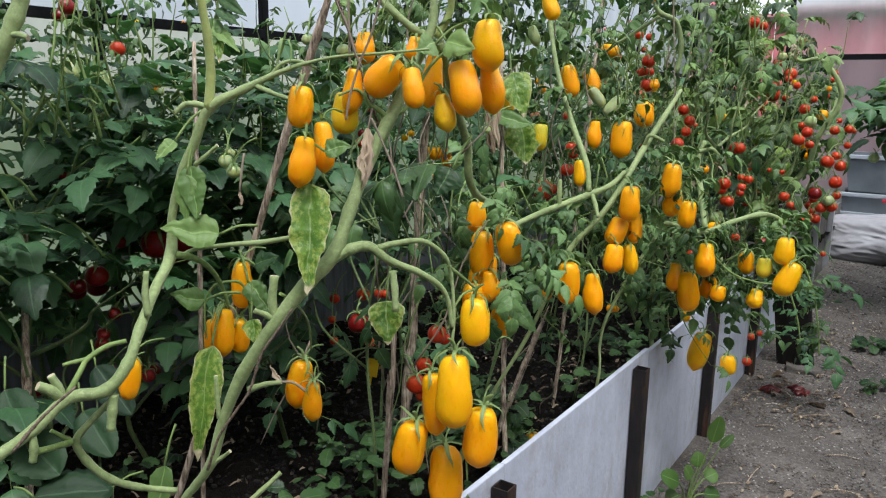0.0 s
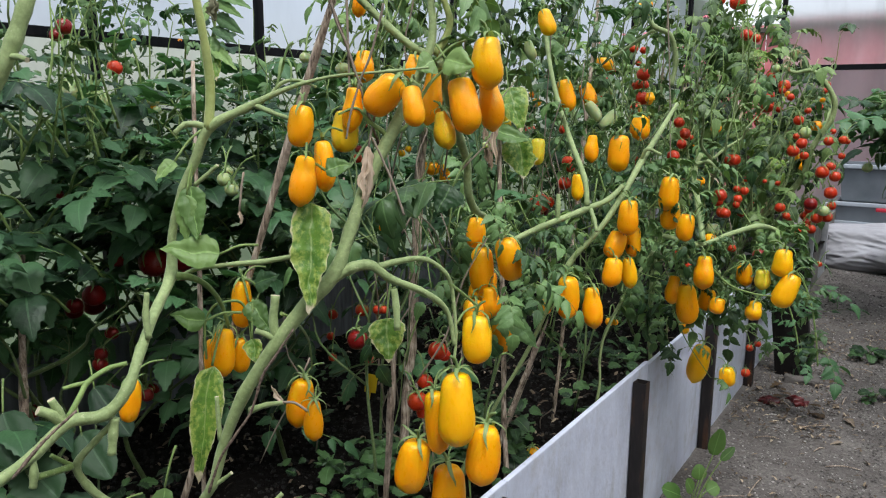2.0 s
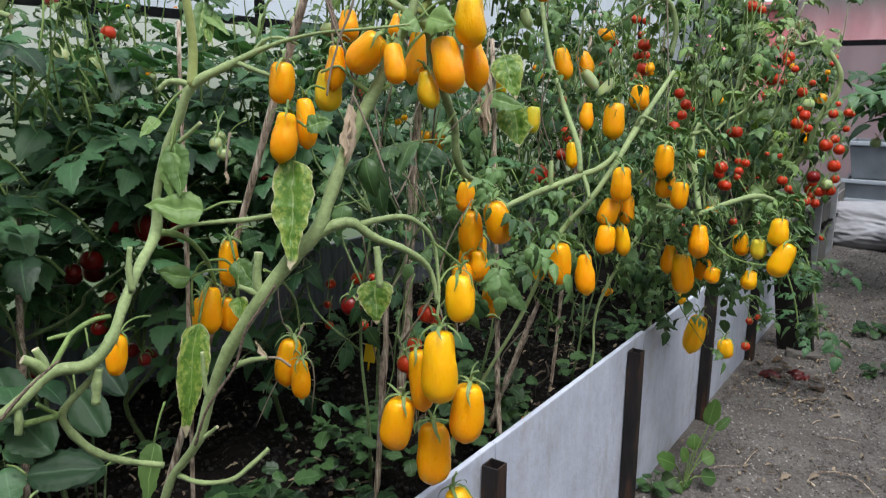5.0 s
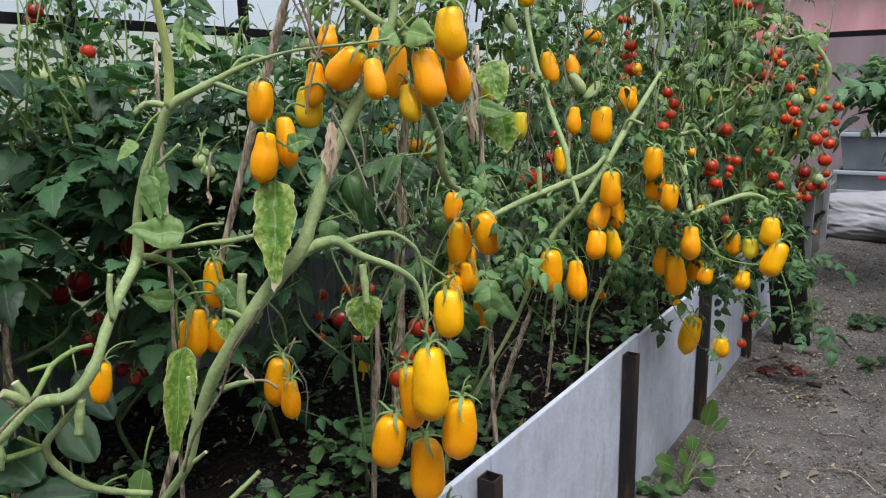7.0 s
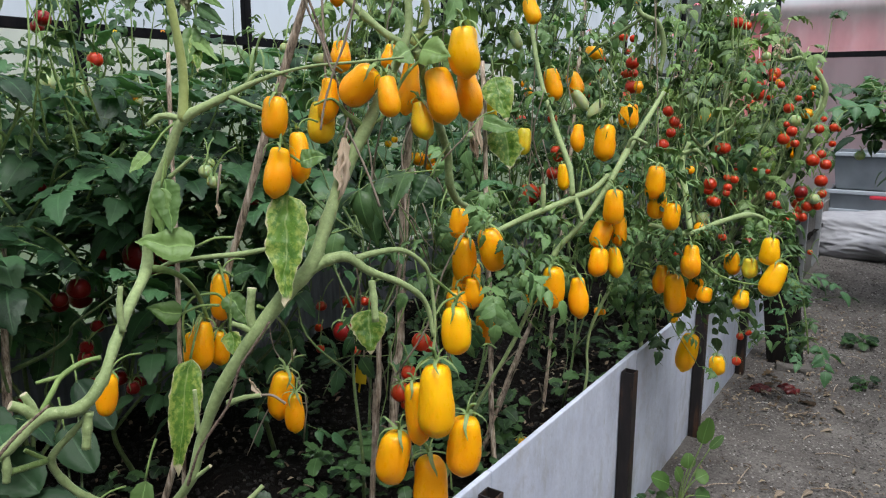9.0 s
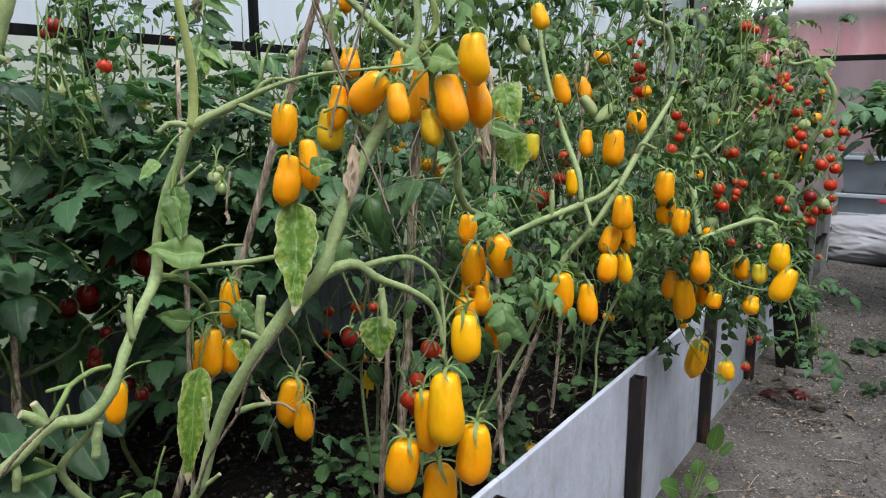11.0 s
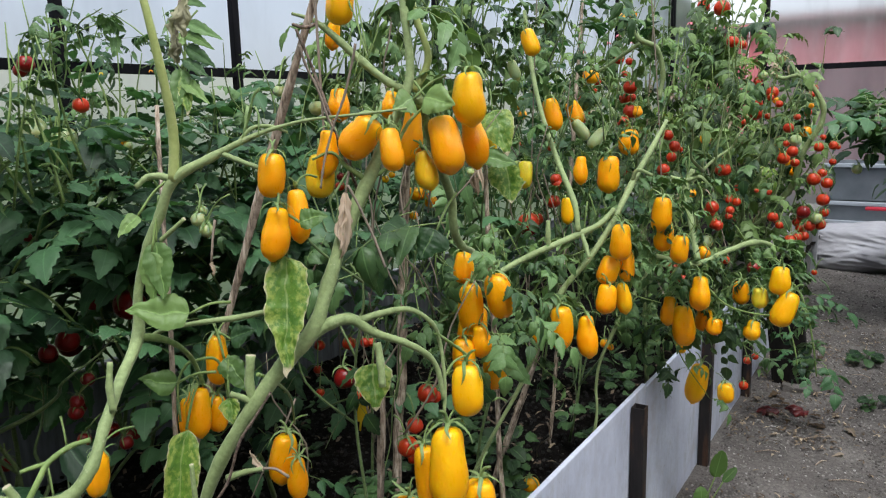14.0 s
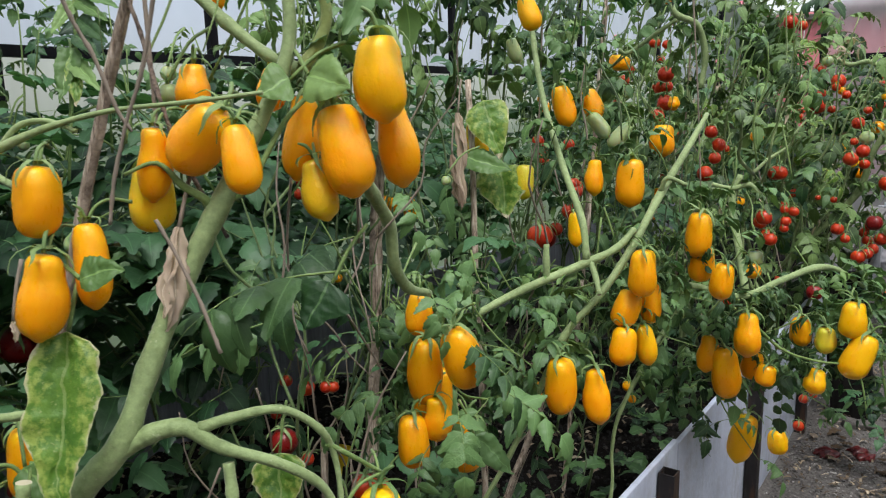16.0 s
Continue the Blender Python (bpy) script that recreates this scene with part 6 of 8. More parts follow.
ROUND_FAR_LOW = [
    ((-0.165, 2.458, 0.644), 0.0398, "red"),
    ((-0.156, 2.455, 0.608), 0.0287, "red"),
    ((-0.165, 2.441, 0.576), 0.0351, "red"),
    ((-0.189, 2.424, 0.573), 0.0351, "red"),
    ((-0.173, 2.416, 0.596), 0.0347, "green"),
    ((-0.260, 2.264, 0.615), 0.0303, "red"),
    ((-0.243, 2.270, 0.593), 0.0228, "red"),
    ((-0.374, 2.195, 0.742), 0.0361, "red"),
    ((-0.376, 2.074, 0.658), 0.0375, "red"),
    ((-0.358, 2.075, 0.613), 0.0317, "red"),
    ((-0.336, 2.099, 0.649), 0.0259, "red"),
    ((-0.215, 2.279, 0.553), 0.0334, "red"),
    ((-0.257, 1.998, 0.528), 0.0355, "deep_red"),
    ((-0.285, 2.155, 0.245), 0.0228, "red"),
    ((-0.268, 2.169, 0.255), 0.0197, "red"),
    ((-0.306, 2.239, 0.145), 0.0287, "red"),
    ((-0.220, 2.466, 0.334), 0.0167, "red"),
]
ROUND_MID = [
    ((-0.573, 2.011, 0.930), 0.0231, "red"),
    ((-0.583, 2.003, 0.927), 0.0202, "red"),
    ((-0.636, 2.118, 1.034), 0.0273, "red"),
    ((-0.613, 2.131, 1.029), 0.0228, "red"),
    ((-0.622, 2.117, 0.996), 0.0212, "red"),
    ((-0.803, 1.899, 0.608), 0.0577, "deep_red"),
    ((-0.626, 1.685, 0.755), 0.0258, "red"),
    ((-0.618, 1.687, 0.742), 0.0258, "red"),
    ((-0.663, 1.739, 0.825), 0.0239, "red"),
    ((-0.782, 1.917, 0.625), 0.0364, "red"),
    ((-0.739, 1.303, 0.757), 0.0286, "orange"),
    ((-0.719, 1.313, 0.743), 0.0264, "orange"),
    ((-0.753, 1.294, 0.761), 0.0198, "orange"),
    ((-0.837, 1.268, 0.635), 0.0159, "orange"),
    ((-0.504, 1.790, 0.848), 0.0284, "orange"),
    ((-0.470, 1.584, 0.425), 0.0194, "orange"),
    ((-0.357, 2.172, 0.506), 0.0243, "red"),
]
ROUND_LOW = [
    ((-0.679, 0.997, 0.501), 0.0352, "deep_red"),
    ((-0.977, 1.271, 0.432), 0.0234, "red"),
    ((-0.788, 1.144, 0.500), 0.0255, "red"),
    ((-0.897, 1.175, 0.422), 0.0171, "red"),
    ((-0.705, 1.063, 0.444), 0.0178, "red"),
    ((-0.455, 0.901, 0.551), 0.0261, "red"),
    ((-0.468, 0.937, 0.532), 0.0175, "red"),
    ((-0.476, 0.881, 0.481), 0.0279, "red"),
    ((-0.475, 0.900, 0.504), 0.0219, "red"),
    ((-0.479, 0.898, 0.458), 0.0174, "red"),
    ((-0.765, 1.160, 0.501), 0.0191, "red"),
    ((-0.392, 1.405, 0.480), 0.0127, "orange"),
    ((-0.521, 1.336, 0.205), 0.0335, "orange"),
]
ROUND_LEFT = [
    ((-0.958, 0.781, 0.929), 0.0236, "red"),
    ((-0.965, 0.835, 0.623), 0.0500, "deep_red"),
    ((-0.931, 0.859, 0.625), 0.0333, "deep_red"),
    ((-0.986, 0.814, 0.396), 0.0229, "deep_red"),
    ((-1.022, 0.769, 0.412), 0.0226, "deep_red"),
    ((-1.038, 0.769, 0.453), 0.0245, "deep_red"),
    ((-1.038, 0.773, 0.470), 0.0226, "deep_red"),
    ((-1.120, 0.695, 0.378), 0.0245, "deep_red"),
    ((-1.034, 0.814, 0.621), 0.0226, "deep_red"),
    ((-1.087, 0.760, 0.547), 0.0282, "deep_red"),
    ((-1.060, 0.782, 0.565), 0.0376, "deep_red"),
    ((-1.023, 0.685, 0.767), 0.0167, "deep_red"),
    ((-1.167, 0.816, 0.988), 0.0226, "deep_red"),
    ((-1.017, 0.745, 0.988), 0.0250, "deep_red"),
    ((-0.882, 1.008, 0.700), 0.0197, "deep_red"),
    ((-1.090, 0.755, 0.733), 0.0146, "deep_red"),
    ((-1.044, 0.800, 0.498), 0.0229, "deep_red"),
]
ROUND_GREEN = [
    ((-0.762, 0.812, 0.772), 0.0209, "green"),
    ((-0.753, 0.815, 0.761), 0.0177, "green"),
    ((-0.768, 0.823, 0.782), 0.0146, "green"),
    ((-0.999, 0.733, 0.894), 0.0317, "green"),
    ((-0.971, 0.747, 0.876), 0.0284, "green"),
    ((-0.985, 0.863, 0.883), 0.0200, "green"),
    ((-1.091, 0.814, 0.970), 0.0146, "green"),
    ((-0.644, 0.859, 0.939), 0.0152, "green"),
    ((-0.532, 1.149, 0.815), 0.0127, "green"),
    ((-0.478, 0.743, 0.915), 0.0162, "green"),
    ((-0.151, 3.574, 0.645), 0.0455, "green"),
]
ROUND_PAIR_A = [
    ((-0.309, 2.433, 0.927), 0.0223, "red"),
    ((-0.288, 2.442, 0.909), 0.0239, "red"),
    ((-0.307, 2.436, 0.937), 0.0175, "orange"),
    ((-0.263, 2.431, 0.800), 0.0207, "red"),
    ((-0.241, 2.464, 0.872), 0.0207, "red"),
    ((-0.218, 2.548, 0.902), 0.0179, "orange"),
    ((-0.182, 2.550, 0.813), 0.0196, "red"),
    ((-0.143, 2.569, 0.784), 0.0179, "red"),
    ((-0.340, 2.103, 0.674), 0.0202, "red"),
    ((-0.322, 2.113, 0.669), 0.0245, "red"),
    ((-0.337, 2.095, 0.635), 0.0216, "red"),
    ((-0.273, 2.271, 0.679), 0.0167, "red"),
    ((-0.302, 2.254, 0.684), 0.0137, "red"),
    ((-0.201, 2.366, 0.619), 0.0404, "deep_red"),
    ((-0.202, 2.289, 0.560), 0.0273, "red"),
]
ROUND_MID_B = [
    ((-0.840, 1.219, 0.842), 0.0165, "red"),
    ((-0.846, 1.212, 0.794), 0.0175, "deep_red"),
    ((-0.846, 1.206, 0.777), 0.0180, "red"),
    ((-0.715, 1.306, 0.759), 0.0200, "orange"),
    ((-0.737, 1.287, 0.718), 0.0170, "orange"),
    ((-0.783, 1.261, 0.787), 0.0140, "yellow"),
    ((-0.772, 1.269, 0.795), 0.0130, "yellow"),
    ((-0.748, 0.813, 0.758), 0.0200, "green"),
]
ROUND_PAIR_B = [
    ((-0.166, 2.408, 0.445), 0.0175, "red"),
    ((-0.422, 2.052, 0.693), 0.0259, "orange"),
    ((-0.482, 2.047, 0.833), 0.0173, "orange"),
    ((-0.404, 2.098, 0.827), 0.0317, "orange"),
    ((-0.454, 2.058, 0.802), 0.0173, "red"),
    ((-0.585, 2.003, 0.933), 0.0202, "red"),
    ((-0.857, 1.134, 0.397), 0.0165, "red"),
    ((-0.756, 1.166, 0.501), 0.0170, "red"),
    ((-0.564, 2.698, 1.224), 0.0454, "red"),
    ((-0.515, 2.728, 1.216), 0.0593, "red"),
    ((-0.641, 2.151, 1.145), 0.0274, "orange"),
    ((-0.618, 2.167, 1.152), 0.0245, "orange"),
    ((-0.620, 2.161, 1.128), 0.0245, "orange"),
    ((-0.453, 2.622, 1.100), 0.0401, "red"),
    ((-0.562, 1.971, 0.908), 0.0239, "red"),
]
ROUND_PAIR_C = [
    ((-0.559, 1.978, 0.933), 0.0292, "red"),
    ((-0.576, 1.967, 0.933), 0.0159, "red"),
    ((-0.543, 1.980, 0.894), 0.0266, "orange"),
    ((-0.362, 2.514, 0.884), 0.0478, "red"),
    ((-0.331, 2.532, 0.874), 0.0223, "red"),
    ((-0.387, 2.227, 0.739), 0.0375, "red"),
    ((-0.405, 2.193, 0.630), 0.0346, "red"),
    ((-0.393, 2.194, 0.599), 0.0346, "red"),
    ((-0.634, 1.710, 0.747), 0.0291, "red"),
    ((-0.638, 1.699, 0.703), 0.0316, "red"),
    ((-0.685, 1.659, 0.656), 0.0486, "red"),
    ((-0.287, 2.499, 0.586), 0.0287, "red"),
    ((-0.272, 2.504, 0.562), 0.0319, "red"),
    ((-0.313, 2.501, 0.673), 0.0159, "red"),
]
ROUND_PAIR = ROUND_PAIR_A + ROUND_PAIR_B + ROUND_PAIR_C
ROUND_DEEP = [
    ((-1.193, 0.823, 0.508), 0.0310, "deep_red"),
    ((-1.260, 0.897, 0.493), 0.0454, "deep_red"),
    ((-1.192, 0.861, 0.398), 0.0285, "deep_red"),
    ((-1.094, 0.858, 0.376), 0.0291, "deep_red"),
    ((-1.063, 0.876, 0.366), 0.0310, "deep_red"),
    ((-1.048, 0.931, 0.583), 0.0564, "deep_red"),
    ((-1.053, 0.810, 0.881), 0.0366, "green"),
    ((-1.093, 0.788, 0.897), 0.0398, "green"),
    ((-1.026, 0.886, 0.875), 0.0200, "orange"),
    ((-1.014, 0.892, 0.866), 0.0150, "green"),
    ((-0.954, 0.963, 0.738), 0.0279, "green"),
    ((-0.942, 0.969, 0.729), 0.0227, "green"),
]
# keep most round tomatoes visible from the camera
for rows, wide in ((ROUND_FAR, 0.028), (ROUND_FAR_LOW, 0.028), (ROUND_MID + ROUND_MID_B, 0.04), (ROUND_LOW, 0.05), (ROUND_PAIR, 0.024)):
    IN_VIEW.extend((Vector(c), wide, CAM_SIDE) for k, (c, size, colour) in enumerate(rows) if k % 4 or size > 0.04)
IN_VIEW.extend((Vector(FRUIT_D_LOW[0][0]).lerp(Vector(FRUIT_D_LOW[0][1]), f), 0.05, CAM_SIDE) for f in (0.0, 0.5, 1.0))
IN_VIEW.extend((Vector(c), 0.020 + 0.25 * size, CAM_SIDE_LEFT) for c, size, colour in ROUND_LEFT + ROUND_DEEP)

# keep these stems visible from the camera too
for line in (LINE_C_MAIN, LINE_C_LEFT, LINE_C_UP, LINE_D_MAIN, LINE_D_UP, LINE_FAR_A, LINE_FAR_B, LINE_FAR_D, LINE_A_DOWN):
    IN_VIEW.extend((Vector([float(w) for w in q[:3]]), 0.026, CAM_SIDE) for q in curve_points(line, 3))

# ---- fuller plants behind ----
LB = "bushy tomato plant with dark green leaves and dark red tomatoes"
LC = "tall tomato plant with green leaves and clusters of red cherry tomatoes"
LD = "thin straggling tomato plant with pale green shoots tied to a stake"
rp = random.Random(12)
DARK = ((-1.32, 0.26, 0.78, 80), (-1.24, 0.52, 0.80, 84), (-0.98, 0.66, 0.60, 85), (-1.30, 0.76, 0.80, 84), (-1.10, 0.88, 0.72, 95), (-1.28, 1.04, 0.80, 90), (-0.96, 1.10, 0.64, 75), (-1.12, 1.28, 0.76, 90), (-1.30, 1.46, 0.84, 85), (-1.04, 1.60, 0.70, 75), (-1.28, 1.85, 0.82, 75), (-1.06, 2.0, 0.75, 60), (-1.30, 2.3, 0.85, 60), (-1.12, 2.65, 0.82, 60), (-1.30, 3.0, 0.85, 55), (-1.05, 3.35, 0.80, 60), (-0.72, 3.35, 0.72, 55), (-1.25, 3.8, 0.80, 50), (-0.85, 4.0, 0.72, 50), (-0.66, 2.32, 0.62, 50), (-0.60, 2.85, 0.66, 50))
dark_plants = [grow((x, y, BED_Z), h - (0.06 if y < 1.2 else 0.0), (rp.uniform(-0.08, 0.08), rp.uniform(-0.08, 0.08)), int(1.0 * n), ("dark",), 400 + k, 6, 0.2, 0.62, 0.62 if y < 0.95 and x > -1.2 else 0.50 if y < 1.1 else 0.34 if y < 1.5 and x > -1.2 else 0.08, LB, 0, ("red", "green"), 0.034, 0.005, rise=0.6, facing=-0.9, tilt=(-0.35, 0.4), stem_mat="stem_shaded") for k, (x, y, h, n) in enumerate(DARK)]
THIN = ((-0.62, 1.30, 0.95, 44), (-0.80, 1.48, 1.05, 50), (-0.56, 1.62, 0.95, 50), (-0.74, 1.85, 1.10, 56), (-0.66, 1.02, 0.85, 26), (-0.78, 1.18, 0.9, 30))
thin_plants = [grow((x, y, BED_Z), h, (rp.uniform(-0.08, 0.08), rp.uniform(-0.06, 0.12)), n, ("thin", "dark", "thin", "big"), 450 + k, 5, 0.2, 0.56, 0.28, LD, 0, ("red", "orange"), 0.026, 0.0032, facing=-0.9, stem_mat="stem_shaded") for k, (x, y, h, n) in enumerate(THIN)]
FAR = ((-0.52, 2.06, 0.98, 96), (-0.84, 2.24, 1.05, 90), (-0.46, 2.40, 0.95, 110), (-0.66, 2.62, 0.95, 96), (-0.42, 2.74, 0.78, 90), (-0.95, 2.8, 0.95, 70), (-0.50, 3.1, 0.85, 80), (-1.15, 2.5, 1.0, 60), (-0.5, 3.6, 0.75, 60), (-0.95, 3.5, 0.9, 60), (-1.25, 3.2, 0.95, 50), (-0.75, 4.2, 0.8, 50), (-0.38, 2.20, 0.80, 60))
far_plants = [grow((x, y, BED_Z), h, (rp.uniform(-0.1, 0.1), rp.uniform(-0.1, 0.1)), int(0.85 * n), ("far", "far", "thin", "small", "thin", "big", "far", "pale", "sick", "dry"), 500 + k, 6, 0.23, 0.56, 0.04, LC, 2, ("red", "red", "orange"), 0.03, 0.006, facing=-0.9) for k, (x, y, h, n) in enumerate(FAR)]
edge_plants = [grow((x, y, BED_Z), h, (lx, 0.03), n, ("far", "far", "thin", "small", "big", "pale"), 545 + k, 6, 0.2, 0.56, 0.1, LC, 1, ("red",), 0.026, 0.005, facing=-0.9) for k, (x, y, h, n, lx) in enumerate(((-0.44, 2.58, 0.84, 90, 0.22), (-0.44, 2.95, 0.95, 90, 0.20)))]
stalk(edge_plants[0], "side_shoot", [(-0.40, 2.58, 0.50, 0.0095), (-0.310, 2.615, 0.60, 0.0092), (-0.263, 2.633, 0.67, 0.0088), (-0.248, 2.640, 0.748, 0.0086), (-0.225, 2.645, 0.799, 0.0085), (-0.200, 2.649, 0.849, 0.0084), (-0.197, 2.650, 0.899, 0.0078), (-0.223, 2.646, 0.949, 0.0068), (-0.264, 2.639, 0.990, 0.0060), (-0.313, 2.632, 0.985, 0.0050), (-0.350, 2.63, 1.01, 0.0035)], "stem", 9, 5, 77)
# three lean over the path; the four upright ones are unseen, added to shade it
side_plants = [grow((x, y, 0.15), h, (lx, 0.0), n, ("dark", "big"), 560 + k, 4, 0.25, 0.9, 0.1, "tomato plant of the second bed leaning over the path", 1, ("green",), 0.034, 0.005, group="tomato plants across the path") for k, (x, y, h, n, lx) in enumerate(((0.40, 3.85, 0.80, 90, -0.58), (0.45, 4.3, 0.88, 50, -0.5), (0.42, 3.6, 0.80, 80, -0.50), (0.62, 2.9, 1.35, 110, 0.0), (0.62, 2.3, 1.35, 110, 0.0), (0.60, 1.7, 1.0, 70, 0.05), (0.62, 3.4, 1.35, 90, 0.0)))]


def nearest(plants, p):
    return min(plants, key=lambda q: (q.location.xy - Vector(p).xy).length)


def round_fruits(rows, plants, seed):
    rg = random.Random(seed)
    for c, size, colour in rows:
        p = Vector(c)
        size *= 0.90 if p.y > 1.9 else 1.0
        plant = nearest(plants, p)
        top = p + Vector((0, 0, size * 0.47))
        add_fruit(plant, top, p + Vector((rg.uniform(-0.15, 0.15) * size, rg.uniform(-0.15, 0.15) * size, -size * 0.47)), size, colour, None, rg, True)
        if p.z < 0.24:
            continue
        e = top + Vector((rg.uniform(-0.03, 0.03), rg.uniform(0.0, 0.05), rg.uniform(0.015, 0.04)))
        stalk(plant, "fruit_stalk", [(*top, 0.0013), (*(top.lerp(e, 0.5) + Vector((0, 0, 0.008))), 0.0012), (*e, 0.0014)], "stem_thin", 5, 3, 2)


round_fruits(ROUND_FAR, far_plants, 21)
round_fruits(ROUND_FAR_LOW, far_plants, 22)
round_fruits(ROUND_MID + ROUND_MID_B, thin_plants + far_plants, 23)
round_fruits(ROUND_LOW, thin_plants, 24)
round_fruits(ROUND_LEFT, dark_plants, 25)
round_fruits(ROUND_PAIR, far_plants, 27)
round_fruits(ROUND_DEEP, dark_plants, 28)
round_fruits(ROUND_GREEN, dark_plants + thin_plants + side_plants, 26)
for k, line in enumerate((
    LINE_FAR_C,
    LINE_FAR_D,
)):
    stalk(far_plants[6], "side_shoot", line, "stem", 8, 5, 700 + k)

HANG = LINE_FAR_E
stalk(far_plants[4], "side_shoot", HANG, "stem_thin", 7, 5, 703)
leaves_along(far_plants[4], HANG, 22, ("dark", "big"), 704, 0.5, 0.1, 1.0, 0.03)


HANG_LOW = LINE_HANG2
stalk(plant_d, "side_shoot", HANG_LOW, "stem_thin", 6, 5, 705)
leaves_along(plant_d, HANG_LOW, 14, ("dark",), 706, 0.36, 0.1, 1.0, 0.02)


def add_flower(plant, at, size, mat, seed):
    rg = random.Random(seed)
    bm = bmesh.new()
    for k in range(6):
        a = k * PI / 3
        leaflet(bm, Vector(at) - plant.location, (math.cos(a), math.sin(a), -0.4), (0, 0, 1), size, size * 0.45, 2, 0.4, 0.2, 0, rg, 0.05, 0.05)
    part("flower", bm, M[mat], plant, "small bright flower")


for k, (x, y, z, m) in enumerate(((-1.02, 0.86, 0.98, "flower"), (-1.06, 0.98, 0.99, "marigold"))):
    add_flower(nearest(dark_plants, (x, y, z)), (x, y, z), 0.007, m, k)
for k in range(12):
    p = (rp.uniform(-0.95, -0.6), rp.uniform(2.6, 3.4), rp.uniform(0.95, 1.2))
    add_flower(nearest(far_plants, p), p, 0.018, "pink_flower", 50 + k)

for k, pl in enumerate(dark_plants[:6]):
    x, y = pl.location.x, pl.location.y
    for j in range(3):
        a, b = x + rp.uniform(-0.12, 0.12), y + rp.uniform(-0.12, 0.12)
        line = [(a, b, 0.80, 0.002), (a + rp.uniform(-0.04, 0.04), b + 0.02, 0.92, 0.0018), (a + rp.uniform(-0.07, 0.07), b + rp.uniform(-0.04, 0.05), 1.0 + rp.uniform(0, 0.04), 0.0014), (a + rp.uniform(-0.12, 0.12), b + rp.uniform(-0.06, 0.08), 1.05 + rp.uniform(0, 0.1), 0.0008)]
        stalk(pl, "side_shoot", line, "stem_thin", 6, 4, 900 + 10 * k + j)
        leaves_along(pl, line, 8, ("dark", "thin", "thin"), 950 + 10 * k + j, 0.36, 0.25, 1.0)

# slender shoot with narrow hanging leaves, before the wall
SLIM = LINE_SLIM
slim_plant = dark_plants[1]
stalk(slim_plant, "side_shoot", SLIM, "stem_thin", 7, 5, 720)
SLIM_LEAVES = [
    ((-0.867, 0.903, 1.045), (-0.797, 0.906, 1.021), 0.0167, "leaf"),
    ((-0.866, 0.900, 1.031), (-0.806, 0.897, 1.006), 0.0152, "leaf_pale"),
    ((-0.863, 0.898, 1.011), (-0.800, 0.895, 0.978), 0.0182, "leaf"),
    ((-0.864, 0.893, 0.993), (-0.807, 0.887, 0.961), 0.0167, "leaf"),
    ((-0.874, 0.902, 1.060), (-0.879, 0.868, 1.028), 0.0152, "leaf"),
    ((-0.869, 0.899, 1.030), (-0.868, 0.867, 0.992), 0.0167, "leaf_pale"),
    ((-0.866, 0.889, 0.978), (-0.852, 0.861, 0.914), 0.0228, "leaf_pale"),
    ((-0.864, 0.889, 0.970), (-0.837, 0.870, 0.912), 0.0197, "leaf_sick"),
    ((-0.874, 0.906, 1.082), (-0.817, 0.902, 1.062), 0.0137, "leaf"),
    ((-0.864, 0.887, 0.963), (-0.806, 0.881, 0.932), 0.0182, "leaf_pale"),
]
for base, tip, width, mat in SLIM_LEAVES:
    single_leaf(slim_plant, base, tip, width, mat, rl, "leaf", 0.02)

# leafy tops behind the near trusses
TOPS_A = [
    (-0.804, 1.127, 1.061),
    (-0.805, 1.182, 1.040),
    (-0.809, 1.246, 1.072),
    (-0.723, 1.170, 1.025),
    (-0.792, 1.320, 1.087),
    (-0.720, 1.103, 0.979),
    (-0.733, 1.220, 1.002),
    (-0.709, 1.373, 1.085),
    (-0.680, 1.381, 1.036),
    (-0.634, 1.361, 1.087),
    (-0.857, 1.143, 1.014),
]
TOPS_B = [
    (-0.665, 1.502, 0.992),
    (-0.637, 1.406, 1.026),
    (-0.783, 1.124, 0.983),
    (-0.696, 1.109, 0.938),
    (-0.706, 1.246, 1.046),
    (-0.670, 1.636, 1.075),
    (-0.666, 1.769, 1.121),
]
TOPS = TOPS_A + TOPS_B
for k, c in enumerate(TOPS):
    pl = nearest(thin_plants, c)
    line = [(c[0] - 0.02, c[1] + 0.03, c[2] - 0.10, 0.0022), (c[0] + 0.01, c[1], c[2] - 0.02, 0.0018), (c[0] + 0.03, c[1] + 0.02, c[2] + 0.05, 0.001)]
    stalk(pl, "side_shoot", line, "stem_thin", 6, 4, 730 + k)
    leaves_along(pl, line, 7, ("thin", "big", "far", "pale", "small"), 740 + k, 0.46)

# small leafy sprigs among the ripening fruit, over the edging board
SPRIGS_A = [
    (-0.494, 1.013, 0.727),
    (-0.482, 1.013, 0.691),
    (-0.494, 1.011, 0.661),
    (-0.478, 1.027, 0.628),
    (-0.474, 1.034, 0.596),
    (-0.486, 0.997, 0.628),
    (-0.494, 0.996, 0.589),
    (-0.468, 1.119, 0.638),
    (-0.464, 1.157, 0.579),
    (-0.448, 1.170, 0.594),
    (-0.451, 1.196, 0.613),
    (-0.433, 1.218, 0.549),
    (-0.434, 1.239, 0.649),
    (-0.422, 1.275, 0.669),
    (-0.409, 1.310, 0.682),
    (-0.397, 1.332, 0.633),
]
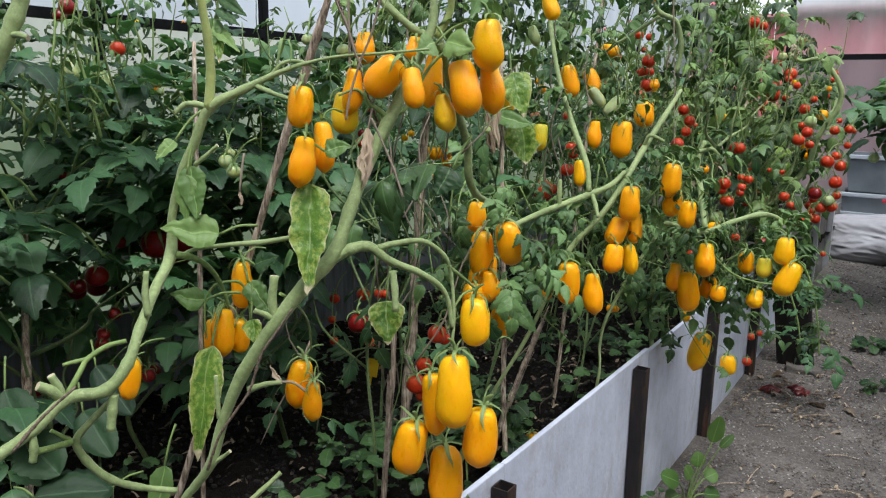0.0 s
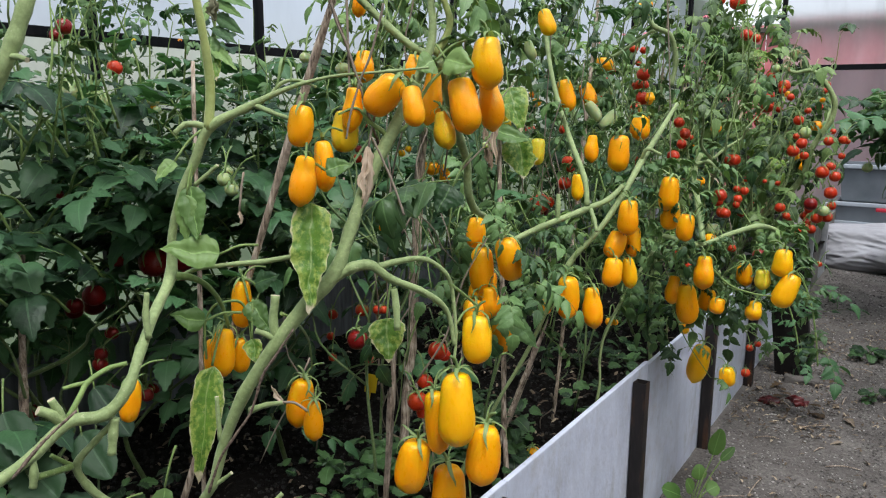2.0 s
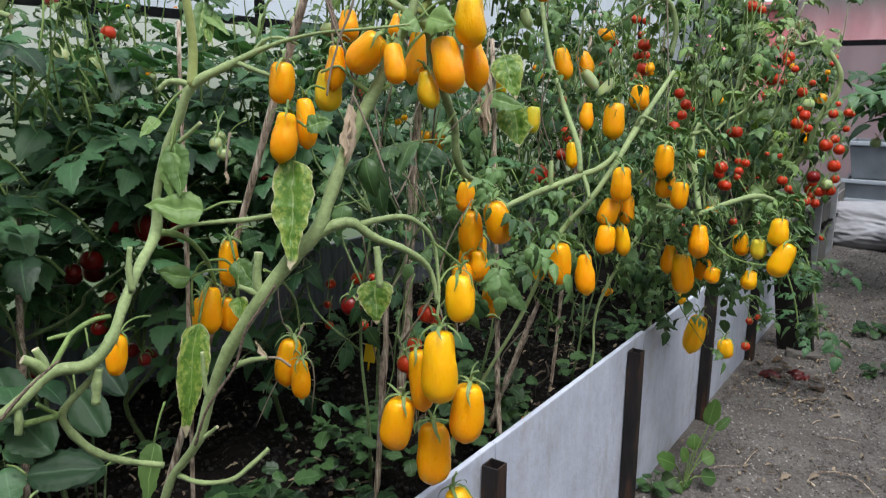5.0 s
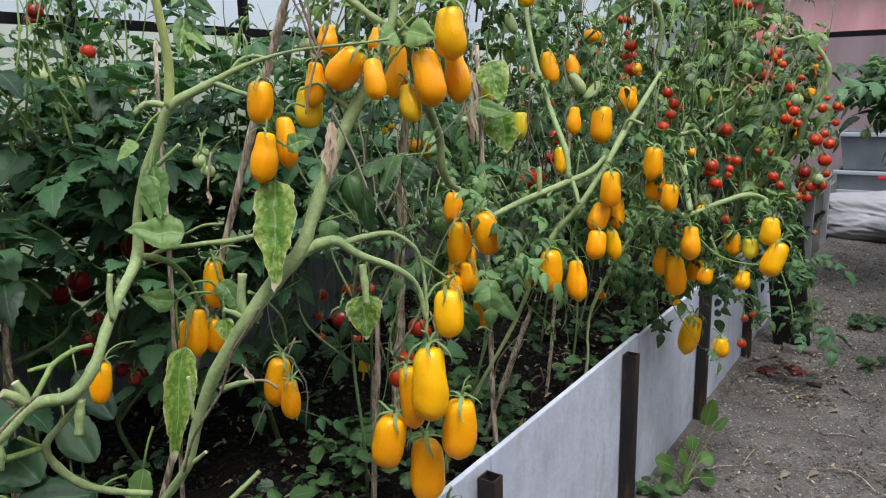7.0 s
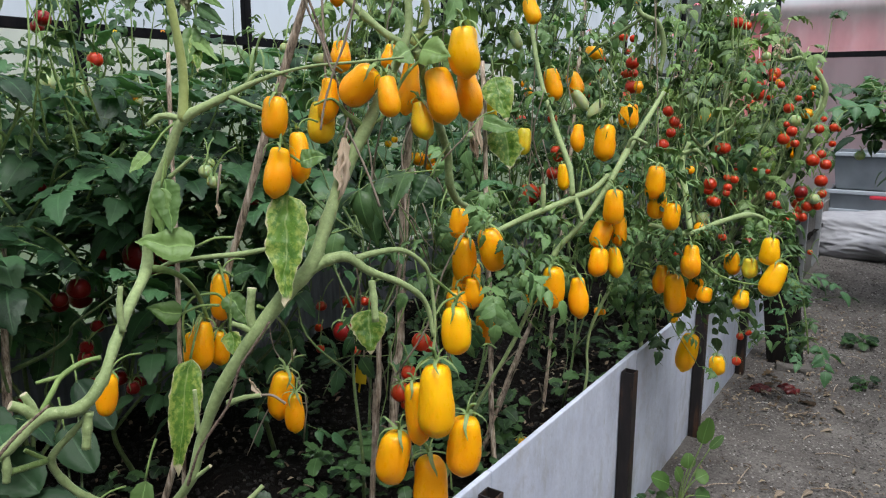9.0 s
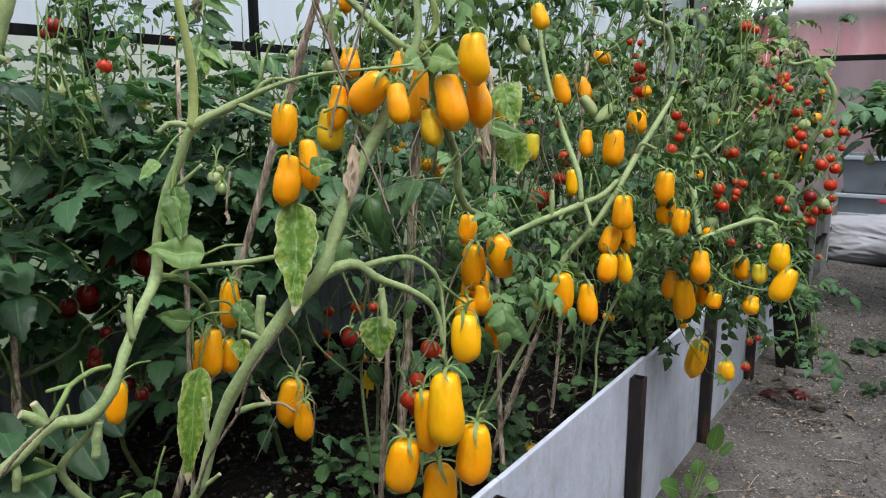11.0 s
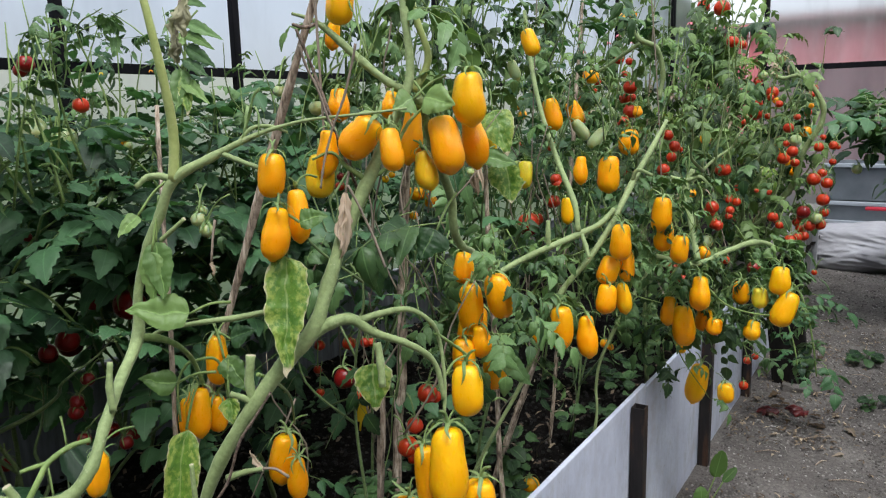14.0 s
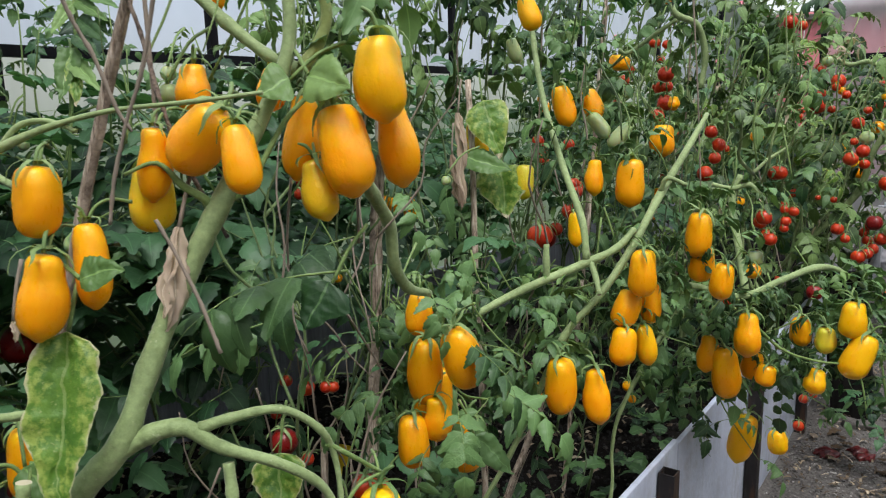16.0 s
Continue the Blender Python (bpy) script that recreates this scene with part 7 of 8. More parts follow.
SPRIGS_B = [
    (-0.382, 1.406, 0.541),
    (-0.361, 1.427, 0.578),
    (-0.341, 1.495, 0.554),
    (-0.328, 1.527, 0.496),
    (-0.318, 1.623, 0.404),
    (-0.285, 1.536, 0.582),
    (-0.254, 1.575, 0.557),
    (-0.224, 1.632, 0.505),
    (-0.232, 1.774, 0.406),
    (-0.375, 1.593, 0.437),
    (-0.424, 1.330, 0.593),
    (-0.387, 1.351, 0.695),
    (-0.246, 1.623, 0.589),
    (-0.188, 1.675, 0.605),
    (-0.153, 1.624, 0.599),
    (-0.144, 1.736, 0.533),
]
SPRIGS_C = [
    (-0.191, 1.658, 0.534),
    (-0.477, 1.138, 0.698),
    (-0.455, 1.183, 0.675),
    (-0.295, 1.485, 0.651),
    (-0.285, 1.557, 0.679),
    (-0.342, 1.451, 0.634),
    (-0.347, 1.399, 0.690),
    (-0.458, 1.067, 0.589),
    (-0.437, 1.185, 0.514),
    (-0.439, 1.114, 0.643),
    (-0.408, 1.222, 0.604),
    (-0.310, 1.498, 0.588),
    (-0.283, 1.692, 0.457),
    (-0.356, 1.630, 0.383),
    (-0.462, 1.060, 0.684),
    (-0.492, 0.983, 0.696),
]
SPRIGS = SPRIGS_A + SPRIGS_B + SPRIGS_C
for k, c in enumerate(SPRIGS):
    pl = plant_c if c[1] < 1.12 else plant_d
    rk = random.Random(8000 + k)
    lean = Vector((rk.uniform(-0.05, 0.05), rk.uniform(-0.02, 0.05), rk.uniform(-0.05, 0.03)))
    c = Vector(c)
    line = [(*(c - lean + Vector((0, 0.02, 0.03))), 0.0014), (*c, 0.0012), (*(c + lean * 1.3 + Vector((0, 0, -0.02))), 0.0006)]
    stalk(pl, "thin_shoot", line, "stem_thin", 5, 4, 8100 + k)
    dense = curve_points(line, 5)
    for j in range(7):
        a = rk.uniform(0, 2 * PI)
        add_leaf(pl, Vector([float(w) for w in dense[rk.randrange(len(dense))][:3]]), (math.cos(a), math.sin(a)), rk.choice(("thin", "thin", "small", "big")), rk.uniform(0.22, 0.5), rk, rk.uniform(-1.1, 0.3), rk.random() < 0.35)

# spread leaves in the top of the dark plants, catching the light from the roof
rt = random.Random(640)
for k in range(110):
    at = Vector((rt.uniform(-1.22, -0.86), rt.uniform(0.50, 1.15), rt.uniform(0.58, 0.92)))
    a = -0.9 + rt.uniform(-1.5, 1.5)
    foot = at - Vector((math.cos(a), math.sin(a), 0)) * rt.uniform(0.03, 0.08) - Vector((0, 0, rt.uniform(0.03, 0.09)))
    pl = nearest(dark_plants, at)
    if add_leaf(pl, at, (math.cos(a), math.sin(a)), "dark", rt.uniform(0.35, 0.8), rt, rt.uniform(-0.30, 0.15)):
        stalk(pl, "leaf_stalk", [(*foot, 0.0024), (*(foot.lerp(at, 0.5) + Vector((0, 0, 0.012))), 0.0019), (*at, 0.0015)], "stem_thin", 5, 3, 640 + k)

# low leaves of the dark plants over the soil
rt = random.Random(655)
for k in range(44):
    at = Vector((rt.uniform(-1.12, -0.72), rt.uniform(0.88, 1.30), rt.uniform(0.34, 0.60)))
    a = -0.9 + rt.uniform(-1.5, 1.5)
    pl = nearest(dark_plants, at)
    foot = at + (Vector((pl.location.x, pl.location.y, at.z - 0.04)) - at) * rt.uniform(0.3, 0.6)
    if add_leaf(pl, at, (math.cos(a), math.sin(a)), "dark", rt.uniform(0.35, 0.65), rt, rt.uniform(-0.6, 0.1)):
        stalk(pl, "leaf_stalk", [(*foot, 0.0024), (*(foot.lerp(at, 0.5) + Vector((0, 0, 0.012))), 0.0019), (*at, 0.0015)], "stem_shaded", 5, 3, 655 + k)

for k in range(16):
    at = Vector((rt.uniform(-1.36, -1.22), rt.uniform(0.72, 0.98), rt.uniform(0.42, 0.58)))
    a = -0.5 + rt.uniform(-0.9, 0.9)
    pl = nearest(dark_plants, at)
    foot = at + (Vector((pl.location.x, pl.location.y, at.z - 0.04)) - at) * rt.uniform(0.3, 0.6)
    add_leaf(pl, at, (math.cos(a), math.sin(a)), "dark", rt.uniform(0.4, 0.65), rt, rt.uniform(-0.9, -0.3), True)
    stalk(pl, "leaf_stalk", [(*foot, 0.0024), (*(foot.lerp(at, 0.5) + Vector((0, 0, 0.012))), 0.0019), (*at, 0.0015)], "stem_shaded", 5, 3, 705 + k)

# fine leafy tips of the dark plants, before the wall
TIPS = [
    (-1.044, 0.788, 1.034),
    (-1.030, 0.843, 0.968),
    (-1.078, 0.939, 0.998),
    (-1.004, 0.918, 0.961),
    (-1.033, 0.781, 0.966),
    (-0.890, 0.978, 0.901),
    (-0.951, 1.069, 0.944),
    (-1.065, 0.841, 1.062),
    (-1.089, 0.875, 1.012),
    (-0.900, 1.107, 0.970),
    (-0.914, 0.970, 0.934),
    (-0.890, 0.978, 0.901),
]
TIPS += [(-0.904, 0.662, 0.951), (-0.895, 0.674, 0.972), (-0.883, 0.697, 0.966), (-0.881, 0.635, 0.978), (-0.851, 0.688, 0.983), (-0.867, 0.667, 0.948), (-0.882, 0.641, 0.938)]
for k, c in enumerate(TIPS):
    pl = nearest(dark_plants, c)
    rk = random.Random(9000 + k)
    c = Vector(c)
    line = [(*(c + Vector((rk.uniform(-0.04, 0.04), rk.uniform(-0.03, 0.03), -0.14))), 0.002), (*(c + Vector((rk.uniform(-0.02, 0.02), 0, -0.05))), 0.0015), (*(c + Vector((rk.uniform(-0.05, 0.05), rk.uniform(-0.03, 0.03), 0.05))), 0.0008)]
    stalk(pl, "side_shoot", line, "stem_thin", 5, 4, 9100 + k)
    leaves_along(pl, line, 5, ("dark", "thin", "small"), 9200 + k, 0.4)

CREST = [
    (-0.548, 2.588, 1.227),
    (-0.507, 2.680, 1.253),
    (-0.468, 2.628, 1.173),
    (-0.601, 2.161, 1.071),
    (-0.541, 2.241, 0.986),
    (-0.719, 2.592, 1.189),
    (-0.563, 2.537, 1.027),
    (-0.591, 2.282, 1.048),
    (-0.446, 2.496, 1.051),
    (-0.417, 2.653, 1.139),
    (-0.382, 2.658, 1.056),
    (-0.349, 2.665, 0.990),
    (-0.715, 2.226, 1.155),
    (-0.711, 2.091, 1.073),
    (-0.660, 2.118, 1.044),
    (-0.436, 2.655, 1.205),
    (-0.498, 2.332, 1.002),
    (-0.716, 2.362, 1.229),
    (-0.426, 2.492, 0.973),
]
for k, c in enumerate(CREST):
    pl = nearest(far_plants, c)
    line = [(c[0] - 0.03, c[1] + 0.04, c[2] - 0.14, 0.003), (c[0] + 0.01, c[1], c[2] - 0.03, 0.0025), (c[0] + 0.04, c[1] + 0.02, c[2] + 0.07, 0.0012)]
    stalk(pl, "side_shoot", line, "stem_thin", 6, 4, 780 + k)
    leaves_along(pl, line, 6, ("pale", "far", "small", "pale"), 790 + k, 0.55)

# ---- dry twigs and strings among the plants ----
def twig_bundle(plant, count, box, seed, mat, r, length, name):
    rg = random.Random(seed)
    for k in range(count):
        p = Vector((rg.uniform(box[0], box[1]), rg.uniform(box[2], box[3]), rg.uniform(box[4], box[5])))
        d = Vector((rg.uniform(-0.5, 0.5), rg.uniform(-0.5, 0.5), rg.choice((1, 1, -0.6)))).normalized()
        L = length * rg.uniform(0.5, 1.2)
        side = Vector((rg.uniform(-1, 1), rg.uniform(-1, 1), rg.uniform(-0.3, 0.3))) * L * 0.08
        stalk(plant, name, [(*p, r), (*(p + d * L * 0.35 + side), r * 0.9), (*(p + d * L * 0.7 - side * 0.4), r * 0.75), (*(p + d * L), r * 0.45)], mat, 5, 3, seed + k)


twig_bundle(plant_c, 10, (-0.62, -0.36, 0.95, 1.5, 0.3, 0.8), 31, "twine", 0.0016, 0.2, "dry_twig")
# these shoots get the dark stalk colour in place of the shade there
twig_bundle(plant_c, 18, (-0.62, -0.34, 0.95, 1.6, 0.35, 1.0), 32, "stem_dark", 0.0013, 0.17, "thin_shoot")
twig_bundle(plant_a, 5, (-0.56, -0.40, 0.72, 0.92, 0.45, 0.95), 33, "twine", 0.0013, 0.2, "dry_twig")
twig_bundle(plant_a, 12, (-0.50, -0.34, 0.74, 0.9, 0.85, 1.1), 34, "stem_thin", 0.0011, 0.15, "thin_shoot")
twig_bundle(plant_d, 18, (-0.42, -0.20, 1.42, 1.8, 0.45, 0.95), 35, "stem_thin", 0.0016, 0.14, "thin_shoot")
twig_bundle(plant_c, 7, (-0.80, -0.46, 0.88, 1.25, 0.45, 0.85), 36, "twine", 0.0017, 0.24, "dry_twig")
twig_bundle(plant_a, 5, (-0.50, -0.40, 0.80, 0.95, 0.60, 0.85), 37, "twine", 0.0010, 0.16, "dry_twig")
for k, pl in enumerate(thin_plants):
    x, y = pl.location.x, pl.location.y
    twig_bundle(pl, 7, (x - 0.12, x + 0.12, y - 0.12, y + 0.12, 0.5, 1.05), 800 + 50 * k, "stem_thin", 0.0014, 0.22, "thin_shoot")
    twig_bundle(pl, 3, (x - 0.12, x + 0.12, y - 0.12, y + 0.12, 0.25, 0.9), 1300 + 50 * k, "twine", 0.0015, 0.26, "dry_twig")
for k, pl in enumerate(far_plants[:6]):
    x, y = pl.location.x, pl.location.y
    twig_bundle(pl, 5, (x - 0.15, x + 0.15, y - 0.2, y + 0.05, 0.35, 1.0), 1700 + 50 * k, "stem_thin", 0.002, 0.28, "thin_shoot")
    twig_bundle(pl, 3, (x - 0.15, x + 0.15, y - 0.2, y + 0.05, 0.35, 1.0), 2100 + 50 * k, "twine", 0.0018, 0.3, "dry_twig")
for k, (x, y, z0, z1, lx) in enumerate(((-0.43, 0.70, 0.84, 1.6, -0.06), (-0.58, 1.45, 0.5, 1.7, 0.03), (-0.50, 1.9, 0.5, 1.8, 0.04), (-0.62, 2.2, 0.6, 1.9, -0.05), (-0.36, 1.62, 0.6, 1.7, -0.12))):
    s = thing("plant_string", (x, y, z0), "taut grey-brown garden twine tying up a tomato plant", "string", "garden strings")
    part("twine", tube([(x, y, z0, 0.0013), (x + lx * 0.3, y + 0.01, z0 + (z1 - z0) * 0.4, 0.0013), (x + lx, y + 0.03, z1, 0.0013)], 6, 5, 0.1, (x, y, z0), k), M["twine"], s)

for k, line in enumerate((
    LINE_TIE1,
    LINE_TIE2,
    LINE_TIE3,
    LINE_TIE4,
    LINE_VINE1,
    LINE_VINE2,
    LINE_VINE3,
)):
    s = thing("plant_tie", line[0][:3], "old brown twine wound along a tomato stem", "string", "garden strings")
    part("twine", tube(line, 8, 6, 0.18, line[0][:3], 30 + k), M["old_twine" if k < 4 else "twine"], s)

# ---- weeds on the soil ----
def weed_carpet(name, count, box, z, size, seed, mat, label, notch=0.18):
    rg = random.Random(seed)
    bm = bmesh.new()
    for k in range(count):
        x, y = rg.uniform(box[0], box[1]), rg.uniform(box[2], box[3])
        if noise.noise(Vector((x * 3.6, y * 3.6, seed))) < -0.02:
            continue
        h = rg.uniform(0.01, 0.085)
        for j in range(rg.choice((3, 4, 5))):
            a = rg.uniform(0, 2 * PI)
            L = size * rg.uniform(0.5, 1.2)
            leaflet(bm, (x + math.cos(a) * 0.01, y + math.sin(a) * 0.01, z + h), (math.cos(a), math.sin(a), rg.uniform(-0.1, 0.6)), (rg.uniform(-0.5, 0.5), rg.uniform(-0.6, 0.3), 1), L, L * rg.uniform(0.7, 1.0), 4, rg.uniform(0.1, 0.8), rg.uniform(0, 0.4), 0, rg, 0.14, notch, True)
    return tagged(new(name, mesh_from(bm, name, mat, False)), label, "weeds", kind="stuff")


weed_carpet("ground_weeds", 150, (-1.36, -0.50, 0.55, 3.2), BED_Z + 0.01, 0.030, 41, M["weed_mat"], "small green weeds covering the bed soil")
weed_carpet("ground_weeds", 200, (-0.78, -0.47, 1.0, 2.2), BED_Z + 0.02, 0.036, 42, M["weed_mat"], "small green weeds along the edging board")
weed_carpet("ground_weeds", 80, (-0.80, -0.46, 0.5, 1.05), BED_Z + 0.02, 0.030, 43, M["weed_mat"], "broad-leaved weeds near the front of the bed")


M["weed_light"] = leaf_material("fresh weed leaf", (0.035, 0.085, 0.02), (0.10, 0.19, 0.05))


def weed(place, leaves, height, size, seed, label, group, light=False):
    rg = random.Random(seed)
    w = thing("weed_plant", place, label, "weed", group)
    for k in range(leaves):
        a = rg.uniform(0, 2 * PI)
        reach, h = rg.uniform(0.02, 0.10) * height / 0.15, height * rg.uniform(0.15, 1.0)
        tip = Vector((math.cos(a) * reach, math.sin(a) * reach, h))
        stalk(w, "stem", [(*w.location, 0.0014), (*(w.location + tip * 0.5 + Vector((0, 0, 0.01))), 0.0012), (*(w.location + tip), 0.0008)], "stem_dark", 5, 3, k)
        bm = bmesh.new()
        L = size * rg.uniform(0.7, 1.25)
        leaflet(bm, tip, (math.cos(a), math.sin(a), rg.uniform(-0.2, 0.3)), (0.2, -0.3, 1), L, L * 0.95, 4, rg.uniform(0.1, 0.5), 0.15, 0, rg, 0.12, 0.22, True)
        part("leaf", bm, M["weed_light" if light else "weed"], w)
    return w


SPOON = ((0.035, 0.100, 0.048, 0.17, 0.036), (0.055, 0.095, 0.100, 0.125, 0.020), (-0.01, 0.045, -0.075, 0.075, 0.042), (-0.01, 0.03, -0.055, 0.022, 0.040), (0.005, 0.05, -0.030, 0.090, 0.030), (0.02, 0.06, 0.022, 0.098, 0.034), (0.025, 0.05, 0.066, 0.062, 0.036), (0.02, 0.03, 0.070, 0.022, 0.040), (0.0, 0.02, 0.010, -0.004, 0.034), (-0.005, 0.02, -0.030, -0.002, 0.036))
spoon = thing("weed_plant", (-0.285, 1.62, 0), "green weed with spoon-shaped leaves beside the white board", "weed", "weeds by the path")
rw = random.Random(15)
for bx, bz, tx, tz, wide in SPOON:
    o, side_way = spoon.location, Vector((0.62, 0.78, 0))
    fwd = Vector((0.4, -0.4, 0)) * rw.uniform(0.0, 0.03)
    bz, tz = bz * 1.3, tz * 1.3
    base, tip = o + side_way * bx + fwd + Vector((0, 0, max(0.01, bz))), o + side_way * tx + fwd * 1.6 + Vector((0, 0, max(0.012, tz)))
    base = base.lerp(tip, 0.3)
    stalk(spoon, "leaf_stalk", [(*o, 0.0018), (*(o.lerp(base, 0.5) + Vector((0, 0, 0.012))), 0.0016), (*base, 0.0013)], "stem_thin", 6, 4, 3)
    bm = bmesh.new()
    leaflet(bm, base - o, tip - base, (0.5, -0.7, 0.75), (tip - base).length, wide, 5, rw.uniform(-0.1, 0.35), rw.uniform(0.1, 0.35), 0.1, rw, 0.07, 0.05, True)
    part("leaf", bm, M["weed_light"], spoon)
weed((-0.33, 1.56, 0), 9, 0.04, 0.028, 4, "low green weed seedlings in the gravel", "weeds by the path")
weed((0.0, 2.62, 0), 10, 0.04, 0.03, 5, "flat weed growing in the trodden path", "weeds by the path")
weed((-0.05, 3.05, 0), 10, 0.05, 0.05, 6, "flat weed growing in the trodden path", "weeds by the path")
for k, (x, y) in enumerate(((-0.60, 0.74), (-0.55, 0.86), (-0.68, 0.70), (-0.50, 0.80), (-0.72, 0.84), (-0.62, 0.60))):
    weed((x, y, BED_Z), 15, 0.075, 0.044, 60 + k, "broad-leaved green weed growing from the bed soil", "weeds in the bed")

tag = thing("plant_label", (-1.0, 1.42, 0.19), "small blank yellow plastic plant label stuck in the soil", "plant label")
bm = rounded_box((0.028, 0.0012, 0.046), (0, 0, 0.032), 0.0005)
bm.transform(Matrix.Rotation(0.5, 4, "Z") @ Matrix.Rotation(0.15, 4, "Y"))
part("plate", bm, M["label_yellow"], tag)
bm = rounded_box((0.005, 0.0012, 0.034), (0, 0, -0.005), 0.0005)
bm.transform(Matrix.Rotation(0.5, 4, "Z") @ Matrix.Rotation(0.15, 4, "Y"))
part("spike", bm, M["label_yellow"], tag)

# ---- along the path ----
def fallen_tomato(place, seed):
    rg = random.Random(seed)
    t = thing("fallen_tomato", place, "squashed dark red tomato lying on the gravel", "tomato", "fallen tomatoes")
    for k in range(3):
        bm = fruit_mesh(seed + k, 0, 0, 0, 2.1)
        bm.transform(Matrix.Translation((rg.uniform(-0.016, 0.016), rg.uniform(-0.014, 0.014), 0.014)) @ Matrix.Rotation(rg.uniform(0, 3), 4, "Z") @ Matrix.Diagonal((0.046, 0.034, 0.02, 1)))
        for v in bm.verts:
            v.co += Vector((1, 1, 0.6)) * 0.012 * noise.noise(v.co * 70)
            v.co.z = max(v.co.z, -0.003)
        part("skin", bm, M["red_skin"], t, smooth=True)


n = Nodes("squashed tomato skin")
M["red_skin"] = n.base(n.ramp(n.noise(60), [(0.3, (0.03, 0.002, 0.002)), (0.7, (0.12, 0.006, 0.005))]), 0.35).mat
fallen_tomato((-0.262, 2.43, 0.0), 3)
fallen_tomato((-0.196, 2.476, 0.0), 8)
M["litter_dark"] = leaf_material("rotting leaf", (0.03, 0.02, 0.012), (0.09, 0.06, 0.035), 0.0, 0.8)
plank = thing("dark_plank", (-0.245, 2.73, 0), "dark wet wooden plank standing upright by the end of the bed", "plank")
bm = rounded_box((0.11, 0.035, 0.46), (0, 0, 0.2), 0.004)
bm.transform(Matrix.Rotation(-0.12, 4, "Y") @ Matrix.Rotation(0.06, 4, "X"))
part("board", bm, M["dark_wood"], plank)
slab = thing("stone_slab", (-0.212, 2.665, 0), "pale broken stone slab lying at the foot of the plank", "stone")
bm = rounded_box((0.11, 0.035, 0.022), (0, 0, 0.009), 0.005, turn=Matrix.Rotation(0.25, 4, "Z"))
bmesh.ops.subdivide_edges(bm, edges=bm.edges[:], cuts=2, use_grid_fill=True)
for v in bm.verts:
    v.co += Vector((1, 1, 0.5)) * 0.012 * noise.noise(v.co * 30)
part("block", bm, M["concrete"], slab)
for k, y in enumerate((3.55, 4.05, 4.6)):
    p = thing("bed_post", (-0.39, y, 0), "short grey-white metal post at the edge of the farther bed", "post", "white bed posts")
    part("tube", rounded_box((0.03, 0.03, 0.42), (0, 0, 0.17), 0.003), M["white_metal"], p)
gp = thing("grey_plank", (-0.41, 3.6, 0.34), "grey weathered plank lying along the top of the farther bed edge", "plank")
part("board", rounded_box((0.10, 1.9, 0.022), (0, 0, 0.03), 0.003, turn=Matrix.Rotation(0.12, 4, "Y")), M["grey_wood"], gp)
fb = thing("bed_board", (-0.41, 4.2, 0), "grey wooden edging board of the farther bed behind metal posts", "garden edging", "edging boards")
part("panel", rounded_box((0.012, 2.1, 0.36), (0, 0, 0.09), 0.003), M["grey_wood"], fb)

bag = thing("sack", (-0.02, 4.92, 0), "crumpled white woven plastic sack lying on the path", "sack")
bm = bmesh.new()
bmesh.ops.create_icosphere(bm, subdivisions=6, radius=1.0)
for v in bm.verts:
    c = v.co.copy()
    q = Vector((c.x * 1.2 + 0.5 * c.z, c.y, c.z * 1.9))
    crease = 0.08 * abs(noise.noise(q * 2.6 + Vector((1, 4, 2)))) + 0.045 * abs(noise.noise(q * 5.3)) + 0.015 * abs(noise.noise(q * 11))
    f = 0.18 * noise.noise(c * 1.5 + Vector((2, 0, 5))) - crease
    v.co = Vector((c.x * 0.50, c.y * 0.26, c.z * 0.135 * (1.15 - 0.3 * c.x))) * (1.1 + f)
    v.co.z = max(v.co.z + 0.08, 0.0)
part("cloth", bm, M["bag"], bag, smooth=True)

for k, (x, y, z, h) in enumerate(((-0.02, 5.33, 0.0, 0.33), (-0.02, 5.33, 0.335, 0.22))):
    tub = thing("storage_tub", (x, y, z), "grey-blue plastic storage tub stacked by the end wall", "storage tub", "stacked tubs")
    bm = bmesh.new()
    outer = [[bm.verts.new((sx * w, sy * d, zz)) for sx, sy in ((-1, -1), (1, -1), (1, 1), (-1, 1))] for w, d, zz in ((0.36, 0.14, 0.0), (0.39, 0.16, h), (0.38, 0.15, h), (0.35, 0.13, 0.01))]
    for a, b in zip(outer, outer[1:]):
        for i in range(4):
            bm.faces.new((a[i], a[(i + 1) % 4], b[(i + 1) % 4], b[i]))
    bm.faces.new(outer[0][::-1])
    bm.faces.new(outer[-1])
    part("body", bm, M["tub"], tub)
    for side in (-1, 1):
        part("rim", rounded_box((0.82, 0.025, 0.024), (0, side * 0.165, h - 0.012), 0.005), M["tub_rim"], tub)
    if k == 0:
        part("rim", rounded_box((0.80, 0.012, 0.02), (0, -0.162, h * 0.62), 0.004), M["tub_rim"], tub)
tool = thing("hand_tool", (-0.12, 5.10, 0.30), "red and blue plastic handled garden tool resting on the sack", "tool")
part("handle", rounded_box((0.14, 0.022, 0.022), (0, 0, 0.0), 0.008), M["red_plastic"], tool)
part("grip", rounded_box((0.08, 0.024, 0.024), (0.11, 0, 0.0), 0.008), M["blue_plastic"], tool)

